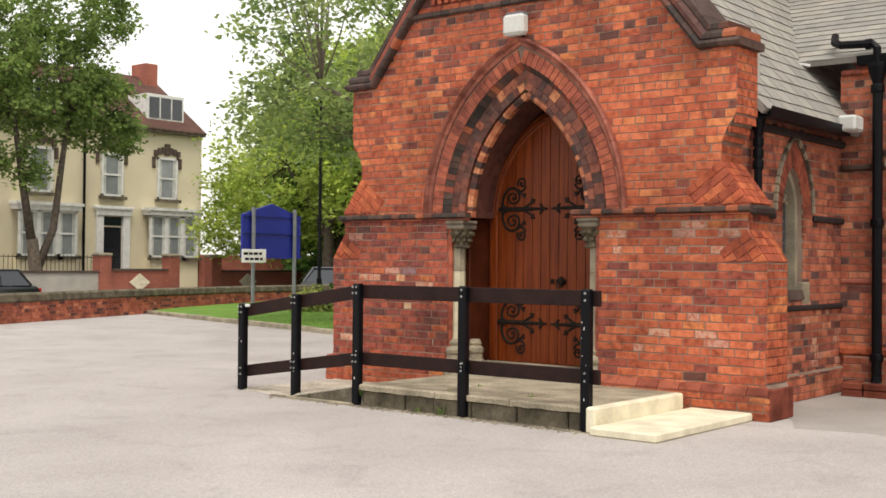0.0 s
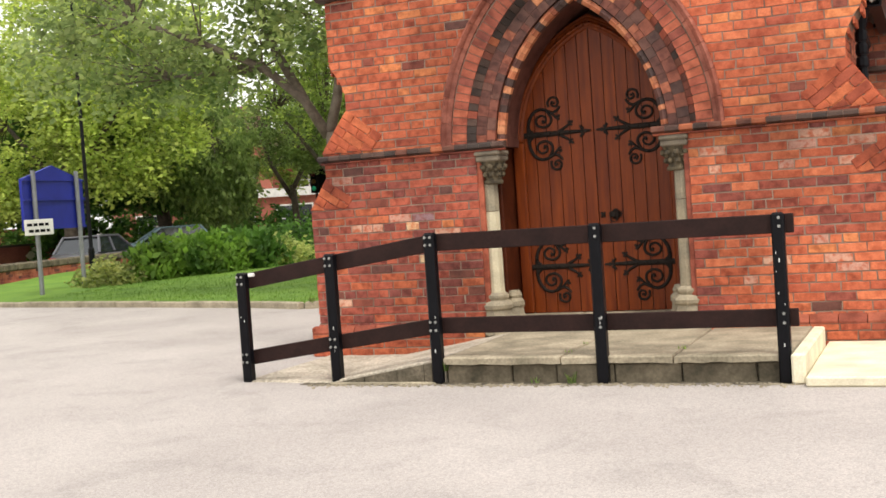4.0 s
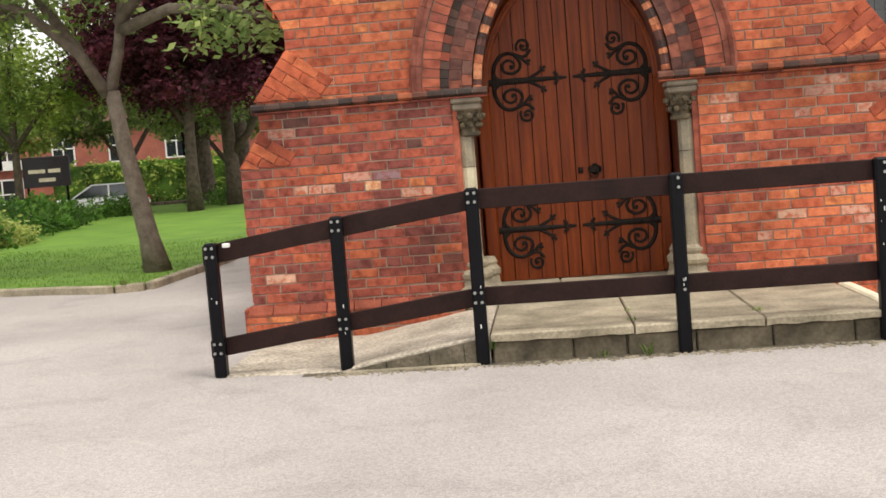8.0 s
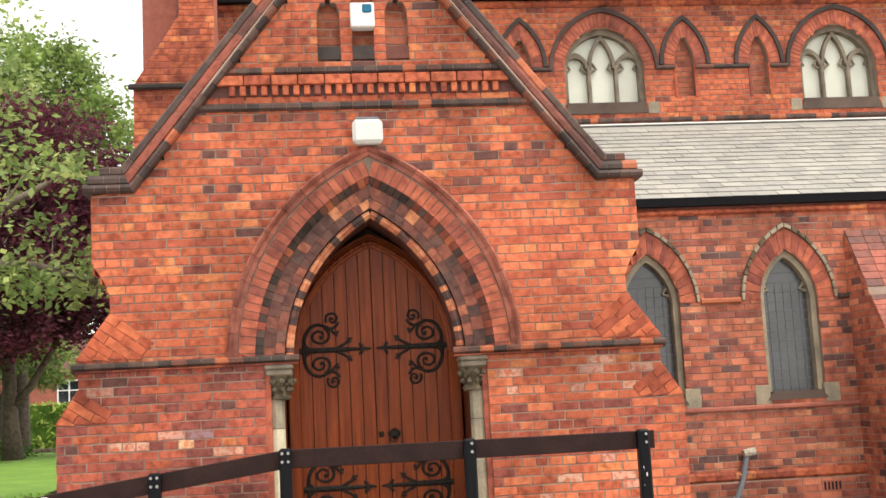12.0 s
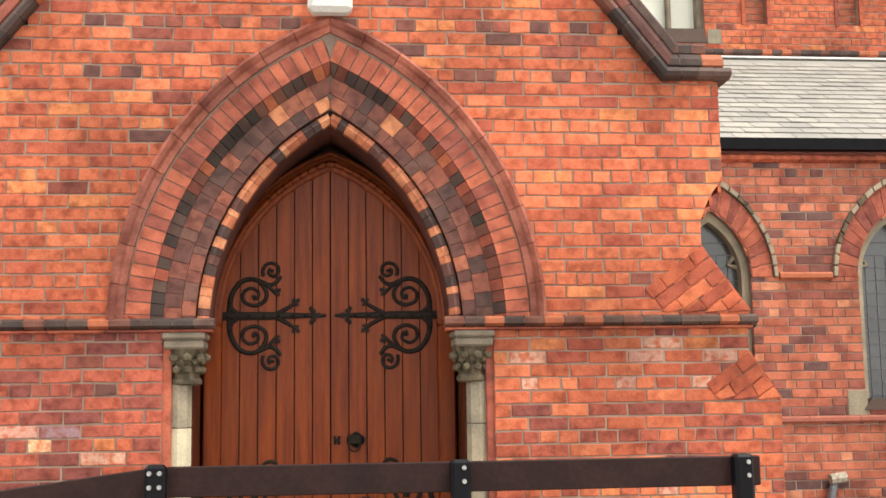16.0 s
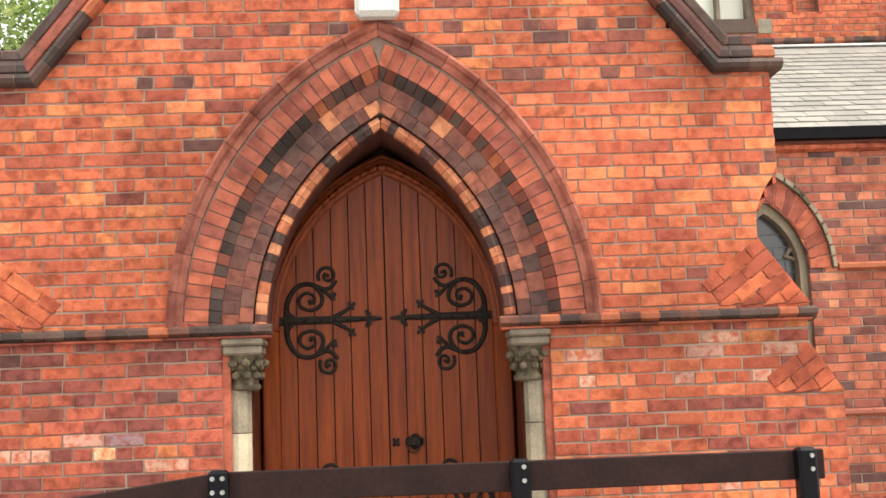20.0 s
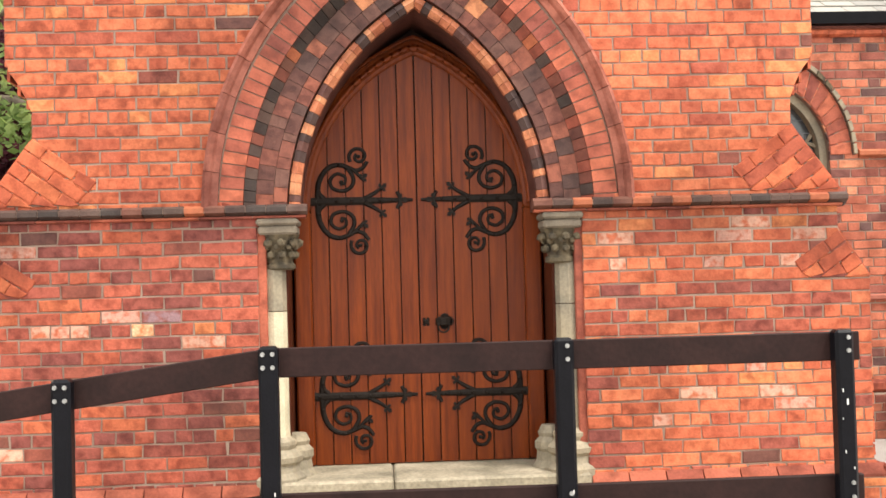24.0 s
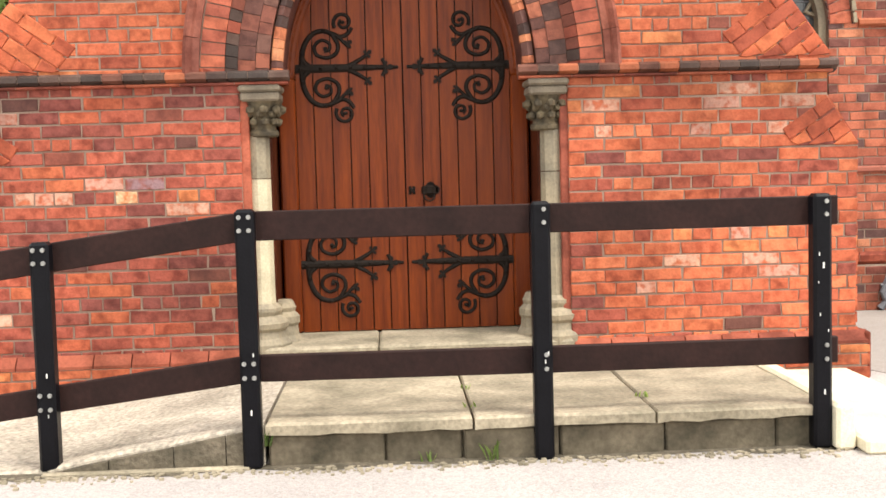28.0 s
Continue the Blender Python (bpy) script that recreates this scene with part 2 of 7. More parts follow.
M = dict(
    brick=material("brick", one, 0.7, tint=soot, vary=0.5, scale=14, island=BRICKS, bump=0.3, fine=70, spec=0.2),
    brick_j=material("brick_joined", one, 0.7, tint=soot, vary=0.5, scale=14, island=BRICKS, bump=0.3, fine=70, spec=0.2),
    fair_j=material("fair_brick_joined", one, 0.7, tint=(0.72, 0.60, 0.57), vary=0.5, scale=14, island=FAIR, bump=0.3, fine=70, spec=0.2),
    fair=material("fair_brick", one, 0.7, tint=(0.72, 0.60, 0.57), vary=0.5, scale=14, island=FAIR, bump=0.3, fine=70, spec=0.2),
    burnt=material("burnt_brick_joined", one, 0.6, tint=soot, vary=0.4, scale=12, island=BURNT, bump=0.25, fine=70),
    salt=material("salt_stained_brick_joined", (1.15, 2.4, 3.7), 0.6, tint=(0.92, 0.92, 0.95), vary=0.5, scale=22, island=BRICKS, bump=0.3, fine=70, spec=0.2),
    vous=material("voussoir_brick", one, 0.65, tint=soot, vary=0.45, scale=10, island=VOUS, bump=0.3, fine=70, spec=0.25),
    old=material("old_brick", one, 0.75, tint=(0.55, 0.48, 0.47), vary=0.45, scale=7, island=OLD, bump=0.3, fine=70, spec=0.2),
    old_j=material("old_brick_joined", one, 0.75, tint=(0.55, 0.48, 0.47), vary=0.45, scale=7, island=OLD, bump=0.3, fine=70, spec=0.2),
    dusk=material("weathered_dark_brick", one, 0.6, tint=(0.7, 0.6, 0.6), vary=0.4, scale=9, island=DUSK, bump=0.35, spec=0.22),
    dark=material("blue_brick", one, 0.6, tint=(0.7, 0.6, 0.6), vary=0.4, scale=9, island=DARK, bump=0.3, spec=0.22),
    hood=material("hood_brick", one, 0.75, tint=soot, vary=0.45, scale=8, island=HOOD, bump=0.35, fine=60, spec=0.15),
    mix=material("arch_brick", one, 0.55, tint=soot, vary=0.5, scale=16, island=MIX, bump=0.3),
    roll=material("roll_brick", one, 0.5, tint=soot, vary=0.4, scale=12, island=ROLL, bump=0.2),
    dusky=material("dusky_brick", one, 0.7, tint=soot, vary=0.5, scale=14, island=DUSKY, bump=0.3, fine=70, spec=0.2),
    dusky_j=material("dusky_brick_joined", one, 0.7, tint=soot, vary=0.5, scale=14, island=DUSKY, bump=0.3, fine=70, spec=0.2),
    old_asphalt=material("older_asphalt", (0.395, 0.358, 0.328), 0.95, tint=(0.30, 0.272, 0.246), vary=0.5, scale=0.9, bump=0.6, fine=110, speckle=0.15, spec=0.15),
    skew_j=material("skew_brick_joined", one, 0.7, tint=soot, vary=0.45, scale=9, island=SKEW, bump=0.3, fine=70, spec=0.2),
    foot=material("plinth_brick", one, 0.8, tint=(0.62, 0.58, 0.56), vary=0.45, scale=7, island=FOOT, bump=0.35, fine=60, spec=0.15),
    recesswood=material("recess_shaded_oak", (0.030, 0.009, 0.004), 0.6, tint=(0.014, 0.005, 0.003), vary=0.5, scale=5, bump=0.1, fine=30),
    # Varnished oak with the shade of the door reveal put into its colour.
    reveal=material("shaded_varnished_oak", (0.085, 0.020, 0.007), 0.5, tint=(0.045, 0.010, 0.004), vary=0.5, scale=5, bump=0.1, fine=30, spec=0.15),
    groove=material("plank_groove", (0.012, 0.004, 0.002), 0.8, vary=0.2),
    dirt=material("damp_dirt", (0.15, 0.125, 0.09), 0.95, tint=(0.075, 0.065, 0.045), vary=0.5, scale=9, bump=0.9, fine=50, speckle=0.3),
    pane=material("window_pane", (0.30, 0.32, 0.32), 0.15, vary=0.35, scale=1.5, bump=0.0, spec=0.6),
    midmortar=material("grey_mortar", (0.27, 0.20, 0.155), 0.95, tint=(0.15, 0.10, 0.075), vary=0.5, scale=3, bump=0.4, fine=120),
    darkmortar=material("dark_mortar", (0.15, 0.098, 0.074), 0.95, tint=(0.08, 0.05, 0.04), vary=0.5, scale=4, bump=0.4, fine=120),
    mullion=material("weathered_tracery", (0.25, 0.205, 0.15), 0.9, tint=(0.12, 0.10, 0.075), vary=0.5, scale=6, bump=0.3),
    hoodstone=material("dark_hood_stone", (0.125, 0.088, 0.070), 0.9, vary=0.4, scale=3, bump=0.2),
    mortar=material("mortar", (0.345, 0.262, 0.203), 0.95, tint=(0.18, 0.112, 0.084), vary=0.5, scale=2.2, bump=0.4, fine=160),
    asphalt=material("asphalt", (0.43, 0.405, 0.385), 0.95, tint=(0.36, 0.335, 0.32), vary=0.5, scale=0.45, bump=0.8, fine=95, speckle=0.5, spec=0.15),
    road=material("road", (0.16, 0.16, 0.165), 0.95, vary=0.3, scale=0.4, bump=0.3),
    concrete=material("concrete", (0.54, 0.475, 0.385), 0.93, tint=(0.29, 0.255, 0.20), vary=0.5, scale=2.5, bump=0.9, fine=42, speckle=0.6),
    flag=material("flagstone", (0.42, 0.36, 0.26), 0.93, tint=(0.19, 0.165, 0.115), vary=0.5, scale=3.4, bump=0.5, fine=45, speckle=0.2),
    mossy=material("mossy_stone", (0.185, 0.152, 0.105), 0.95, tint=(0.058, 0.050, 0.033), vary=0.5, scale=5, bump=0.5, fine=40),
    paleshaft=material("pale_new_stone", (0.60, 0.53, 0.37), 0.85, tint=(0.42, 0.37, 0.26), vary=0.4, scale=6, bump=0.3),
    cream=material("worn_cream_paint", (0.84, 0.78, 0.58), 0.75, tint=(0.52, 0.46, 0.34), vary=0.4, scale=4, bump=0.2),
    stone=material("limestone", (0.36, 0.30, 0.205), 0.85, tint=(0.20, 0.175, 0.13), vary=0.5, scale=5, bump=0.35, fine=50),
    carved=material("weathered_carved_stone", (0.16, 0.125, 0.075), 0.9, tint=(0.045, 0.037, 0.026), vary=0.5, scale=16, bump=0.6, fine=45),
    slate=material("slate", (0.32, 0.303, 0.272), 0.75, tint=(0.27, 0.256, 0.23), vary=0.4, scale=3, bump=0.2, island=[(0.0, (0.94, 0.94, 0.94)), (0.3, (1.03, 1.02, 1.0)), (0.6, (0.88, 0.88, 0.88)), (0.85, (1.07, 1.06, 1.02))]),
    slate_j=material("slate_joined", (0.32, 0.303, 0.272), 0.75, tint=(0.27, 0.256, 0.23), vary=0.4, scale=3, bump=0.2, island=[(0.0, (0.94, 0.94, 0.94)), (0.3, (1.03, 1.02, 1.0)), (0.6, (0.88, 0.88, 0.88)), (0.85, (1.07, 1.06, 1.02))]),
    black=material("black_paint", (0.006, 0.006, 0.008), 0.34, vary=0.3, scale=9, bump=0.12, spec=0.12),
    iron=material("wrought_iron", (0.021, 0.016, 0.013), 0.55, vary=0.3, scale=20, bump=0.3, spec=0.07),
    rail=material("brown_stained_board", (0.027, 0.012, 0.010), 0.6, tint=(0.015, 0.007, 0.006), vary=0.5, scale=5, bump=0.2, fine=40, spec=0.15),
    bolt=material("galvanised_bolt", (0.40, 0.40, 0.38), 0.45, metal=0.7, bump=0.1),
    white=material("white_paint", (0.80, 0.79, 0.75), 0.55, vary=0.2, scale=4, bump=0.08),
    lamp=material("lamp_casing", (0.60, 0.60, 0.56), 0.4, vary=0.15, scale=4, bump=0.05),
    lead=material("lead", (0.16, 0.165, 0.18), 0.6, vary=0.3, scale=5, bump=0.2),
    glass=material("leaded_glass", (0.085, 0.092, 0.095), 0.2, vary=0.45, scale=1.6, bump=0.05, spec=0.7),
    paleglass=material("frosted_glass", (0.66, 0.67, 0.56), 0.35, vary=0.12, scale=2.5, bump=0.03, spec=0.5),
    grass=material("grass", (0.145, 0.255, 0.030), 0.9, tint=(0.095, 0.185, 0.024), vary=0.5, scale=1.5, bump=0.6, fine=60),
    pale_bark=material("pale_bark", (0.19, 0.155, 0.122), 0.9, tint=(0.10, 0.080, 0.060), vary=0.5, scale=7, bump=0.6, fine=35),
    bark=material("bark", (0.13, 0.103, 0.077), 0.9, tint=(0.055, 0.042, 0.031), vary=0.5, scale=8, bump=0.6, fine=35),
    render=material("cream_render", (0.72, 0.64, 0.45), 0.9, tint=(0.60, 0.52, 0.36), vary=0.3, scale=0.6, bump=0.1),
    blue=material("blue_board", (0.014, 0.024, 0.27), 0.5, vary=0.2, scale=3, bump=0.05),
    steel=material("grey_steel_post", (0.26, 0.27, 0.28), 0.5, metal=0.3, vary=0.2, scale=6, bump=0.1),
    rubber=material("tyre_rubber", (0.02, 0.02, 0.02), 0.8),
    carglass=material("car_glass", (0.02, 0.025, 0.03), 0.08, spec=0.8, vary=0.05, bump=0.0),
    silver=material("pale_blue_car_paint", (0.33, 0.46, 0.58), 0.3, metal=0.2, vary=0.05, bump=0.0, spec=0.6),
    carblack=material("black_car_paint", (0.015, 0.015, 0.02), 0.2, vary=0.05, bump=0.0, spec=0.6),
    cargrey=material("dark_grey_car_paint", (0.10, 0.10, 0.115), 0.3, vary=0.05, bump=0.0, spec=0.6),
    carwhite=material("white_car_paint", (0.8, 0.8, 0.8), 0.3, vary=0.05, bump=0.0, spec=0.6),
    farbrick=material("far_brick", (0.37, 0.125, 0.082), 0.85, tint=(0.26, 0.088, 0.064), vary=0.5, scale=1.5, bump=0.2, fine=14),
    tile=material("roof_tile", (0.13, 0.06, 0.045), 0.85, vary=0.4, scale=2, bump=0.3, fine=12),
    terracotta=material("terracotta", (0.40, 0.115, 0.065), 0.8, vary=0.3, scale=6),
    plaster=material("plaster", (0.5, 0.46, 0.40), 0.9, vary=0.2, scale=2),
    curtain=material("net_curtain", (0.62, 0.62, 0.57), 0.8, vary=0.3, scale=4),
)


def asphalt_material():
    """Worn pale asphalt: visible chippings, tar specks and broad tyre-worn patches."""
    m = material("asphalt", (0.455, 0.418, 0.402), 0.95, tint=(0.36, 0.328, 0.316), vary=0.5, scale=0.5, bump=0.6, fine=120, speckle=0.15, spec=0.15)
    n, l = m.node_tree.nodes, m.node_tree.links
    b = n["Principled BSDF"]
    base = b.inputs["Base Color"].links[0].from_socket
    geo = next(k for k in n if k.type == "NEW_GEOMETRY")
    chips = n.new("ShaderNodeTexVoronoi")
    chips.inputs["Scale"].default_value = 75.0
    l.new(geo.outputs["Position"], chips.inputs["Vector"])
    tone = n.new("ShaderNodeValToRGB")
    for k, (at, v) in enumerate(((0.0, 0.82), (0.5, 1.0))):
        tone.color_ramp.elements[k].position, tone.color_ramp.elements[k].color = at, (v, v, v * 0.98, 1)
    tone.color_ramp.elements.new(0.9).color = (1.13, 1.12, 1.09, 1)
    l.new(chips.outputs["Color"], tone.inputs["Fac"])
    mul = n.new("ShaderNodeMix")
    mul.data_type, mul.blend_type = "RGBA", "MULTIPLY"
    mul.inputs[0].default_value = 1.0
    l.new(base, mul.inputs[6])
    l.new(tone.outputs["Color"], mul.inputs[7])
    patch = n.new("ShaderNodeTexNoise")
    patch.inputs["Scale"].default_value, patch.inputs["Detail"].default_value, patch.inputs["Distortion"].default_value = 1.7, 7, 0.6
    l.new(geo.outputs["Position"], patch.inputs["Vector"])
    stain = n.new("ShaderNodeValToRGB")
    for k, (at, v) in enumerate(((0.30, 0.74), (0.47, 1.0))):
        stain.color_ramp.elements[k].position, stain.color_ramp.elements[k].color = at, (v, v, v, 1)
    l.new(patch.outputs["Fac"], stain.inputs["Fac"])
    two = n.new("ShaderNodeMix")
    two.data_type, two.blend_type = "RGBA", "MULTIPLY"
    two.inputs[0].default_value = 0.45
    l.new(mul.outputs[2], two.inputs[6])
    l.new(stain.outputs["Color"], two.inputs[7])
    l.new(two.outputs[2], b.inputs["Base Color"])
    return m


M["asphalt"] = asphalt_material()


def wood_material():
    m = material("varnished_oak", (0.195, 0.039, 0.006), 0.36, vary=0.5, tint=(0.098, 0.017, 0.004), scale=4, bump=0.1, fine=30, spec=0.2)
    n, l = m.node_tree.nodes, m.node_tree.links
    geo = next(k for k in n if k.type == "NEW_GEOMETRY")
    stretch = n.new("ShaderNodeVectorMath")
    stretch.operation = "MULTIPLY"
    stretch.inputs[1].default_value = (7.0, 7.0, 0.45)
    l.new(geo.outputs["Position"], stretch.inputs[0])
    info = n.new("ShaderNodeObjectInfo")
    shift = n.new("ShaderNodeVectorMath")
    l.new(stretch.outputs[0], shift.inputs[0])
    spread = n.new("ShaderNodeMath")
    spread.operation = "MULTIPLY"
    spread.inputs[1].default_value = 40.0
    l.new(info.outputs["Random"], spread.inputs[0])
    l.new(spread.outputs[0], shift.inputs[1])
    for k in n:
        if k.type == "TEX_NOISE":
            l.new(shift.outputs[0], k.inputs["Vector"])
    return m


M["wood"] = wood_material()
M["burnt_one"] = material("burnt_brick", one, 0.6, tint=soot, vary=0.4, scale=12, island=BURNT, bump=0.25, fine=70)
M["salt_one"] = material("salt_stained_brick", (1.15, 2.4, 3.7), 0.6, tint=(0.92, 0.92, 0.95), vary=0.5, scale=22, island=BRICKS, bump=0.3, fine=70, spec=0.2)


def leaf_material(name, light, dark):
    m = material(name, light, 0.6, tint=dark, vary=0.5, scale=1.2, bump=0.0, island=[(0.0, (0.75, 0.8, 0.7)), (0.35, (1, 1, 1)), (0.7, (1.25, 1.2, 1.1))])
    b = m.node_tree.nodes["Principled BSDF"]
    b.inputs["Subsurface Weight"].default_value = 0.0
    b.inputs["Transmission Weight"].default_value = 0.0
    n, l = m.node_tree.nodes, m.node_tree.links
    thin = n.new("ShaderNodeBsdfTranslucent")
    both = n.new("ShaderNodeMixShader")
    both.inputs[0].default_value = 0.5
    src = b.inputs["Base Color"].links[0].from_socket
    l.new(src, thin.inputs["Color"])
    l.new(b.outputs[0], both.inputs[1])
    l.new(thin.outputs[0], both.inputs[2])
    l.new(both.outputs[0], n["Material Output"].inputs["Surface"])
    return m


M["leaf"] = leaf_material("green_leaf_joined", (0.27, 0.38, 0.11), (0.13, 0.20, 0.055))
M["lime"] = leaf_material("lime_leaf_joined", (0.58, 0.70, 0.17), (0.34, 0.46, 0.09))
M["lime_dull"] = leaf_material("fresh_leaf_joined", (0.36, 0.47, 0.10), (0.17, 0.26, 0.06))
M["purple"] = leaf_material("purple_leaf_joined", (0.15, 0.035, 0.060), (0.060, 0.018, 0.030))
M["shrub"] = leaf_material("shrub_leaf_joined", (0.13, 0.27, 0.045), (0.05, 0.12, 0.022))
M["spiky"] = leaf_material("spiky_leaf_joined", (0.20, 0.36, 0.05), (0.07, 0.16, 0.025))
M["airy"] = leaf_material("airy_leaf_joined", (0.38, 0.48, 0.18), (0.18, 0.27, 0.09))
M["yellow"] = leaf_material("variegated_leaf_joined", (0.50, 0.55, 0.18), (0.20, 0.29, 0.07))

# ---- building helpers ----
def mesh_of(bm, mat, smooth=False):
    me = bpy.data.meshes.new("m")
    bm.normal_update()
    bm.to_mesh(me)
    bm.free()
    me.materials.append(mat)
    if smooth:
        me.shade_smooth()
    return me


def thing(name, label, category, at=(0, 0, 0), group="", kind="", rz=0):
    ob = new(name)
    ob.empty_display_size = 0.1
    ob.matrix_basis = pose(*at, 0, 0, rz)
    return tagged(ob, label, category, group, kind)


def part(name, bm, mat, parent, label="", smooth=False):
    ob = new(name, bm if isinstance(bm, bpy.types.Mesh) else mesh_of(bm, mat, smooth))
    ob.parent = parent
    return tagged(ob, label)


def solid(name, bm, mat, label, category, kind="", smooth=False, group=""):
    return tagged(new(name, mesh_of(bm, mat, smooth)), label, category, group, kind)


def box(bm, x0, x1, y0, y1, z0, z1, bevel=0.0):
    r = bmesh.ops.create_cube(bm, size=1, matrix=Matrix.Translation(((x0 + x1) / 2, (y0 + y1) / 2, (z0 + z1) / 2)) @ Matrix.Diagonal((x1 - x0, y1 - y0, z1 - z0, 1)))
    if bevel:
        edges = list({e for v in r["verts"] for e in v.link_edges})
        bmesh.ops.bevel(bm, geom=edges, offset=bevel, segments=1, affect="EDGES")
    return bm


def boxes(*rows, bevel=0.0):
    bm = bmesh.new()
    for r in rows:
        box(bm, *r, bevel=bevel)
    return bm


def tube(bm, points, radius, sides=8, caps=True):
    """A round bar through points; radius is one number or one for each point."""
    pts = [Vector(p) for p in points]
    rad = radius if isinstance(radius, (list, tuple)) else [radius] * len(pts)
    rings = []
    side = None
    for k, p in enumerate(pts):
        d = (pts[min(k + 1, len(pts) - 1)] - pts[max(k - 1, 0)]).normalized()
        if side is None:
            side = d.orthogonal().normalized()
        side = (side - d * side.dot(d)).normalized()
        up = d.cross(side)
        rings.append([bm.verts.new(p + (side * math.cos(a) + up * math.sin(a)) * rad[k]) for a in (2 * math.pi * j / sides for j in range(sides))])
    for a, b in zip(rings, rings[1:]):
        for j in range(sides):
            bm.faces.new((a[j], a[(j + 1) % sides], b[(j + 1) % sides], b[j]))
    if caps:
        bm.faces.new(rings[0][::-1])
        bm.faces.new(rings[-1])
    return bm


def lathe(bm, profile, cx, cy, sides=16):
    """Turns a profile of (radius, z) about an upright axis."""
    rings = [[bm.verts.new((cx + r * math.cos(2 * math.pi * j / sides), cy + r * math.sin(2 * math.pi * j / sides), z)) for j in range(sides)] for r, z in profile]
    for a, b in zip(rings, rings[1:]):
        for j in range(sides):
            bm.faces.new((a[j], a[(j + 1) % sides], b[(j + 1) % sides], b[j]))
    bm.faces.new(rings[0][::-1])
    bm.faces.new(rings[-1])
    return bm


def prism(bm, outline, y0, y1):
    """Extrudes an (x, z) outline from y0 to y1."""
    a = [bm.verts.new((x, y0, z)) for x, z in outline]
    b = [bm.verts.new((x, y1, z)) for x, z in outline]
    bm.faces.new(a)
    bm.faces.new(b[::-1])
    for k in range(len(a)):
        j = (k + 1) % len(a)
        bm.faces.new((a[j], a[k], b[k], b[j]))
    return bm


def arch_x(w, h, dz):
    """Half the width of a pointed arch of half-width w and rise h, dz above its springing."""
    r = (w * w + h * h) / (2 * w)
    return (w - r) + math.sqrt(max(r * r - dz * dz, 0)) if dz > 0 else w


def arch_curve(w, h, cx, z, steps=12):
    """Points of a pointed arch from its right springing over the apex to the left one."""
    r = (w * w + h * h) / (2 * w)
    end = math.atan2(h, r - w)
    right = [(cx + (w - r) + r * math.cos(end * k / steps), z + r * math.sin(end * k / steps)) for k in range(steps + 1)]
    return right + [(2 * cx - x, zz) for x, zz in reversed(right[:-1])]


def arch_band(bm, w0, h0, w1, h1, cx, z, y0, y1, steps=14):
    """A solid pointed band between an inner and an outer arch."""
    inner, outer = arch_curve(w0, h0, cx, z, steps), arch_curve(w1, h1, cx, z, steps)
    rows = [[bm.verts.new(p) for p in ((xi, y0, zi), (xo, y0, zo), (xo, y1, zo), (xi, y1, zi))] for (xi, zi), (xo, zo) in zip(inner, outer)]
    for a, b in zip(rows, rows[1:]):
        for k in range(4):
            j = (k + 1) % 4
            bm.faces.new((a[k], a[j], b[j], b[k]))
    bm.faces.new(rows[0][::-1])
    bm.faces.new(rows[-1])
    return bm


def spans(z, edge, holes):
    """Pieces of a wall's row at height z: edge(z) gives its two ends, each hole(z) a gap or None."""
    out = [edge(z)]
    for hole in holes:
        gap = hole(z)
        if gap:
            out = [q for a, b in out for q in ((a, min(b, gap[0])), (max(a, gap[1]), b)) if q[1] - q[0] > 0.012]
    return out


def courses(edge, holes, z0, z1, pitch=0.079):
    """Rows of a wall: (z0, z1, [(left, right) below], [(left, right) above])."""
    rows, z = [], z0
    while z < z1 - 0.01:
        top = min(z + pitch, z1)
        low, high = spans(z + 0.004, edge, holes), spans(top - 0.004, edge, holes)
        if len(low) != len(high):
            low = high = spans((z + top) / 2, edge, holes)
        rows.append((z, top, low, high))
        z = top
    return rows


def wall_body(rows, thick, face=0.0):
    """The mortar behind the bricks, row by row."""
    bm = bmesh.new()
    for z0, z1, low, high in rows:
        for (a0, b0), (a1, b1) in zip(low, high):
            prism(bm, [(a0, z0), (b0, z0), (b1, z1), (a1, z1)], face, face + thick)
    return bm


def lay(rows, rng, face=0.0, proud=0.005, length=0.237, joint=0.0105, headers=4, skip=None):
    """Bricks of a wall in garden-wall bond: outlines in (x, z) with their depth."""
    out = []
    for k, (z0, z1, low, high) in enumerate(rows):
        step = length / 2 if k % headers == headers - 1 else length
        off = (0.0, 0.5, 0.0, 0.25)[k % 4] * length
        for (a0, b0), (a1, b1) in zip(low, high):
            lo, hi = min(a0, a1), max(b0, b1)
            n0 = math.floor((lo - off) / step)
            n1 = math.ceil((hi - off) / step)
            marks = [off + n * step for n in range(n0 + 1, n1) if lo + 0.05 < off + n * step < hi - 0.05]
            marks = [None] + [m + rng.uniform(-0.014, 0.014) for m in marks] + [None]
            for m, n in zip(marks, marks[1:]):
                xs = (a0 if m is None else m + joint / 2, b0 if n is None else n - joint / 2, b1 if n is None else n - joint / 2, a1 if m is None else m + joint / 2)
                if xs[1] - xs[0] < 0.015 and xs[2] - xs[3] < 0.015:
                    continue
                j = joint / 2
                q = [(xs[0], z0 + j), (max(xs[1], xs[0] + 0.004), z0 + j), (max(xs[2], xs[3] + 0.004), z1 - j), (xs[3], z1 - j)]
                c = (sum(x for x, _ in q) / 4, (z0 + z1) / 2)
                if skip and skip(*c):
                    continue
                out.append((q, face - proud - rng.uniform(0, 0.003)))
    return out


chip = random.Random(3)


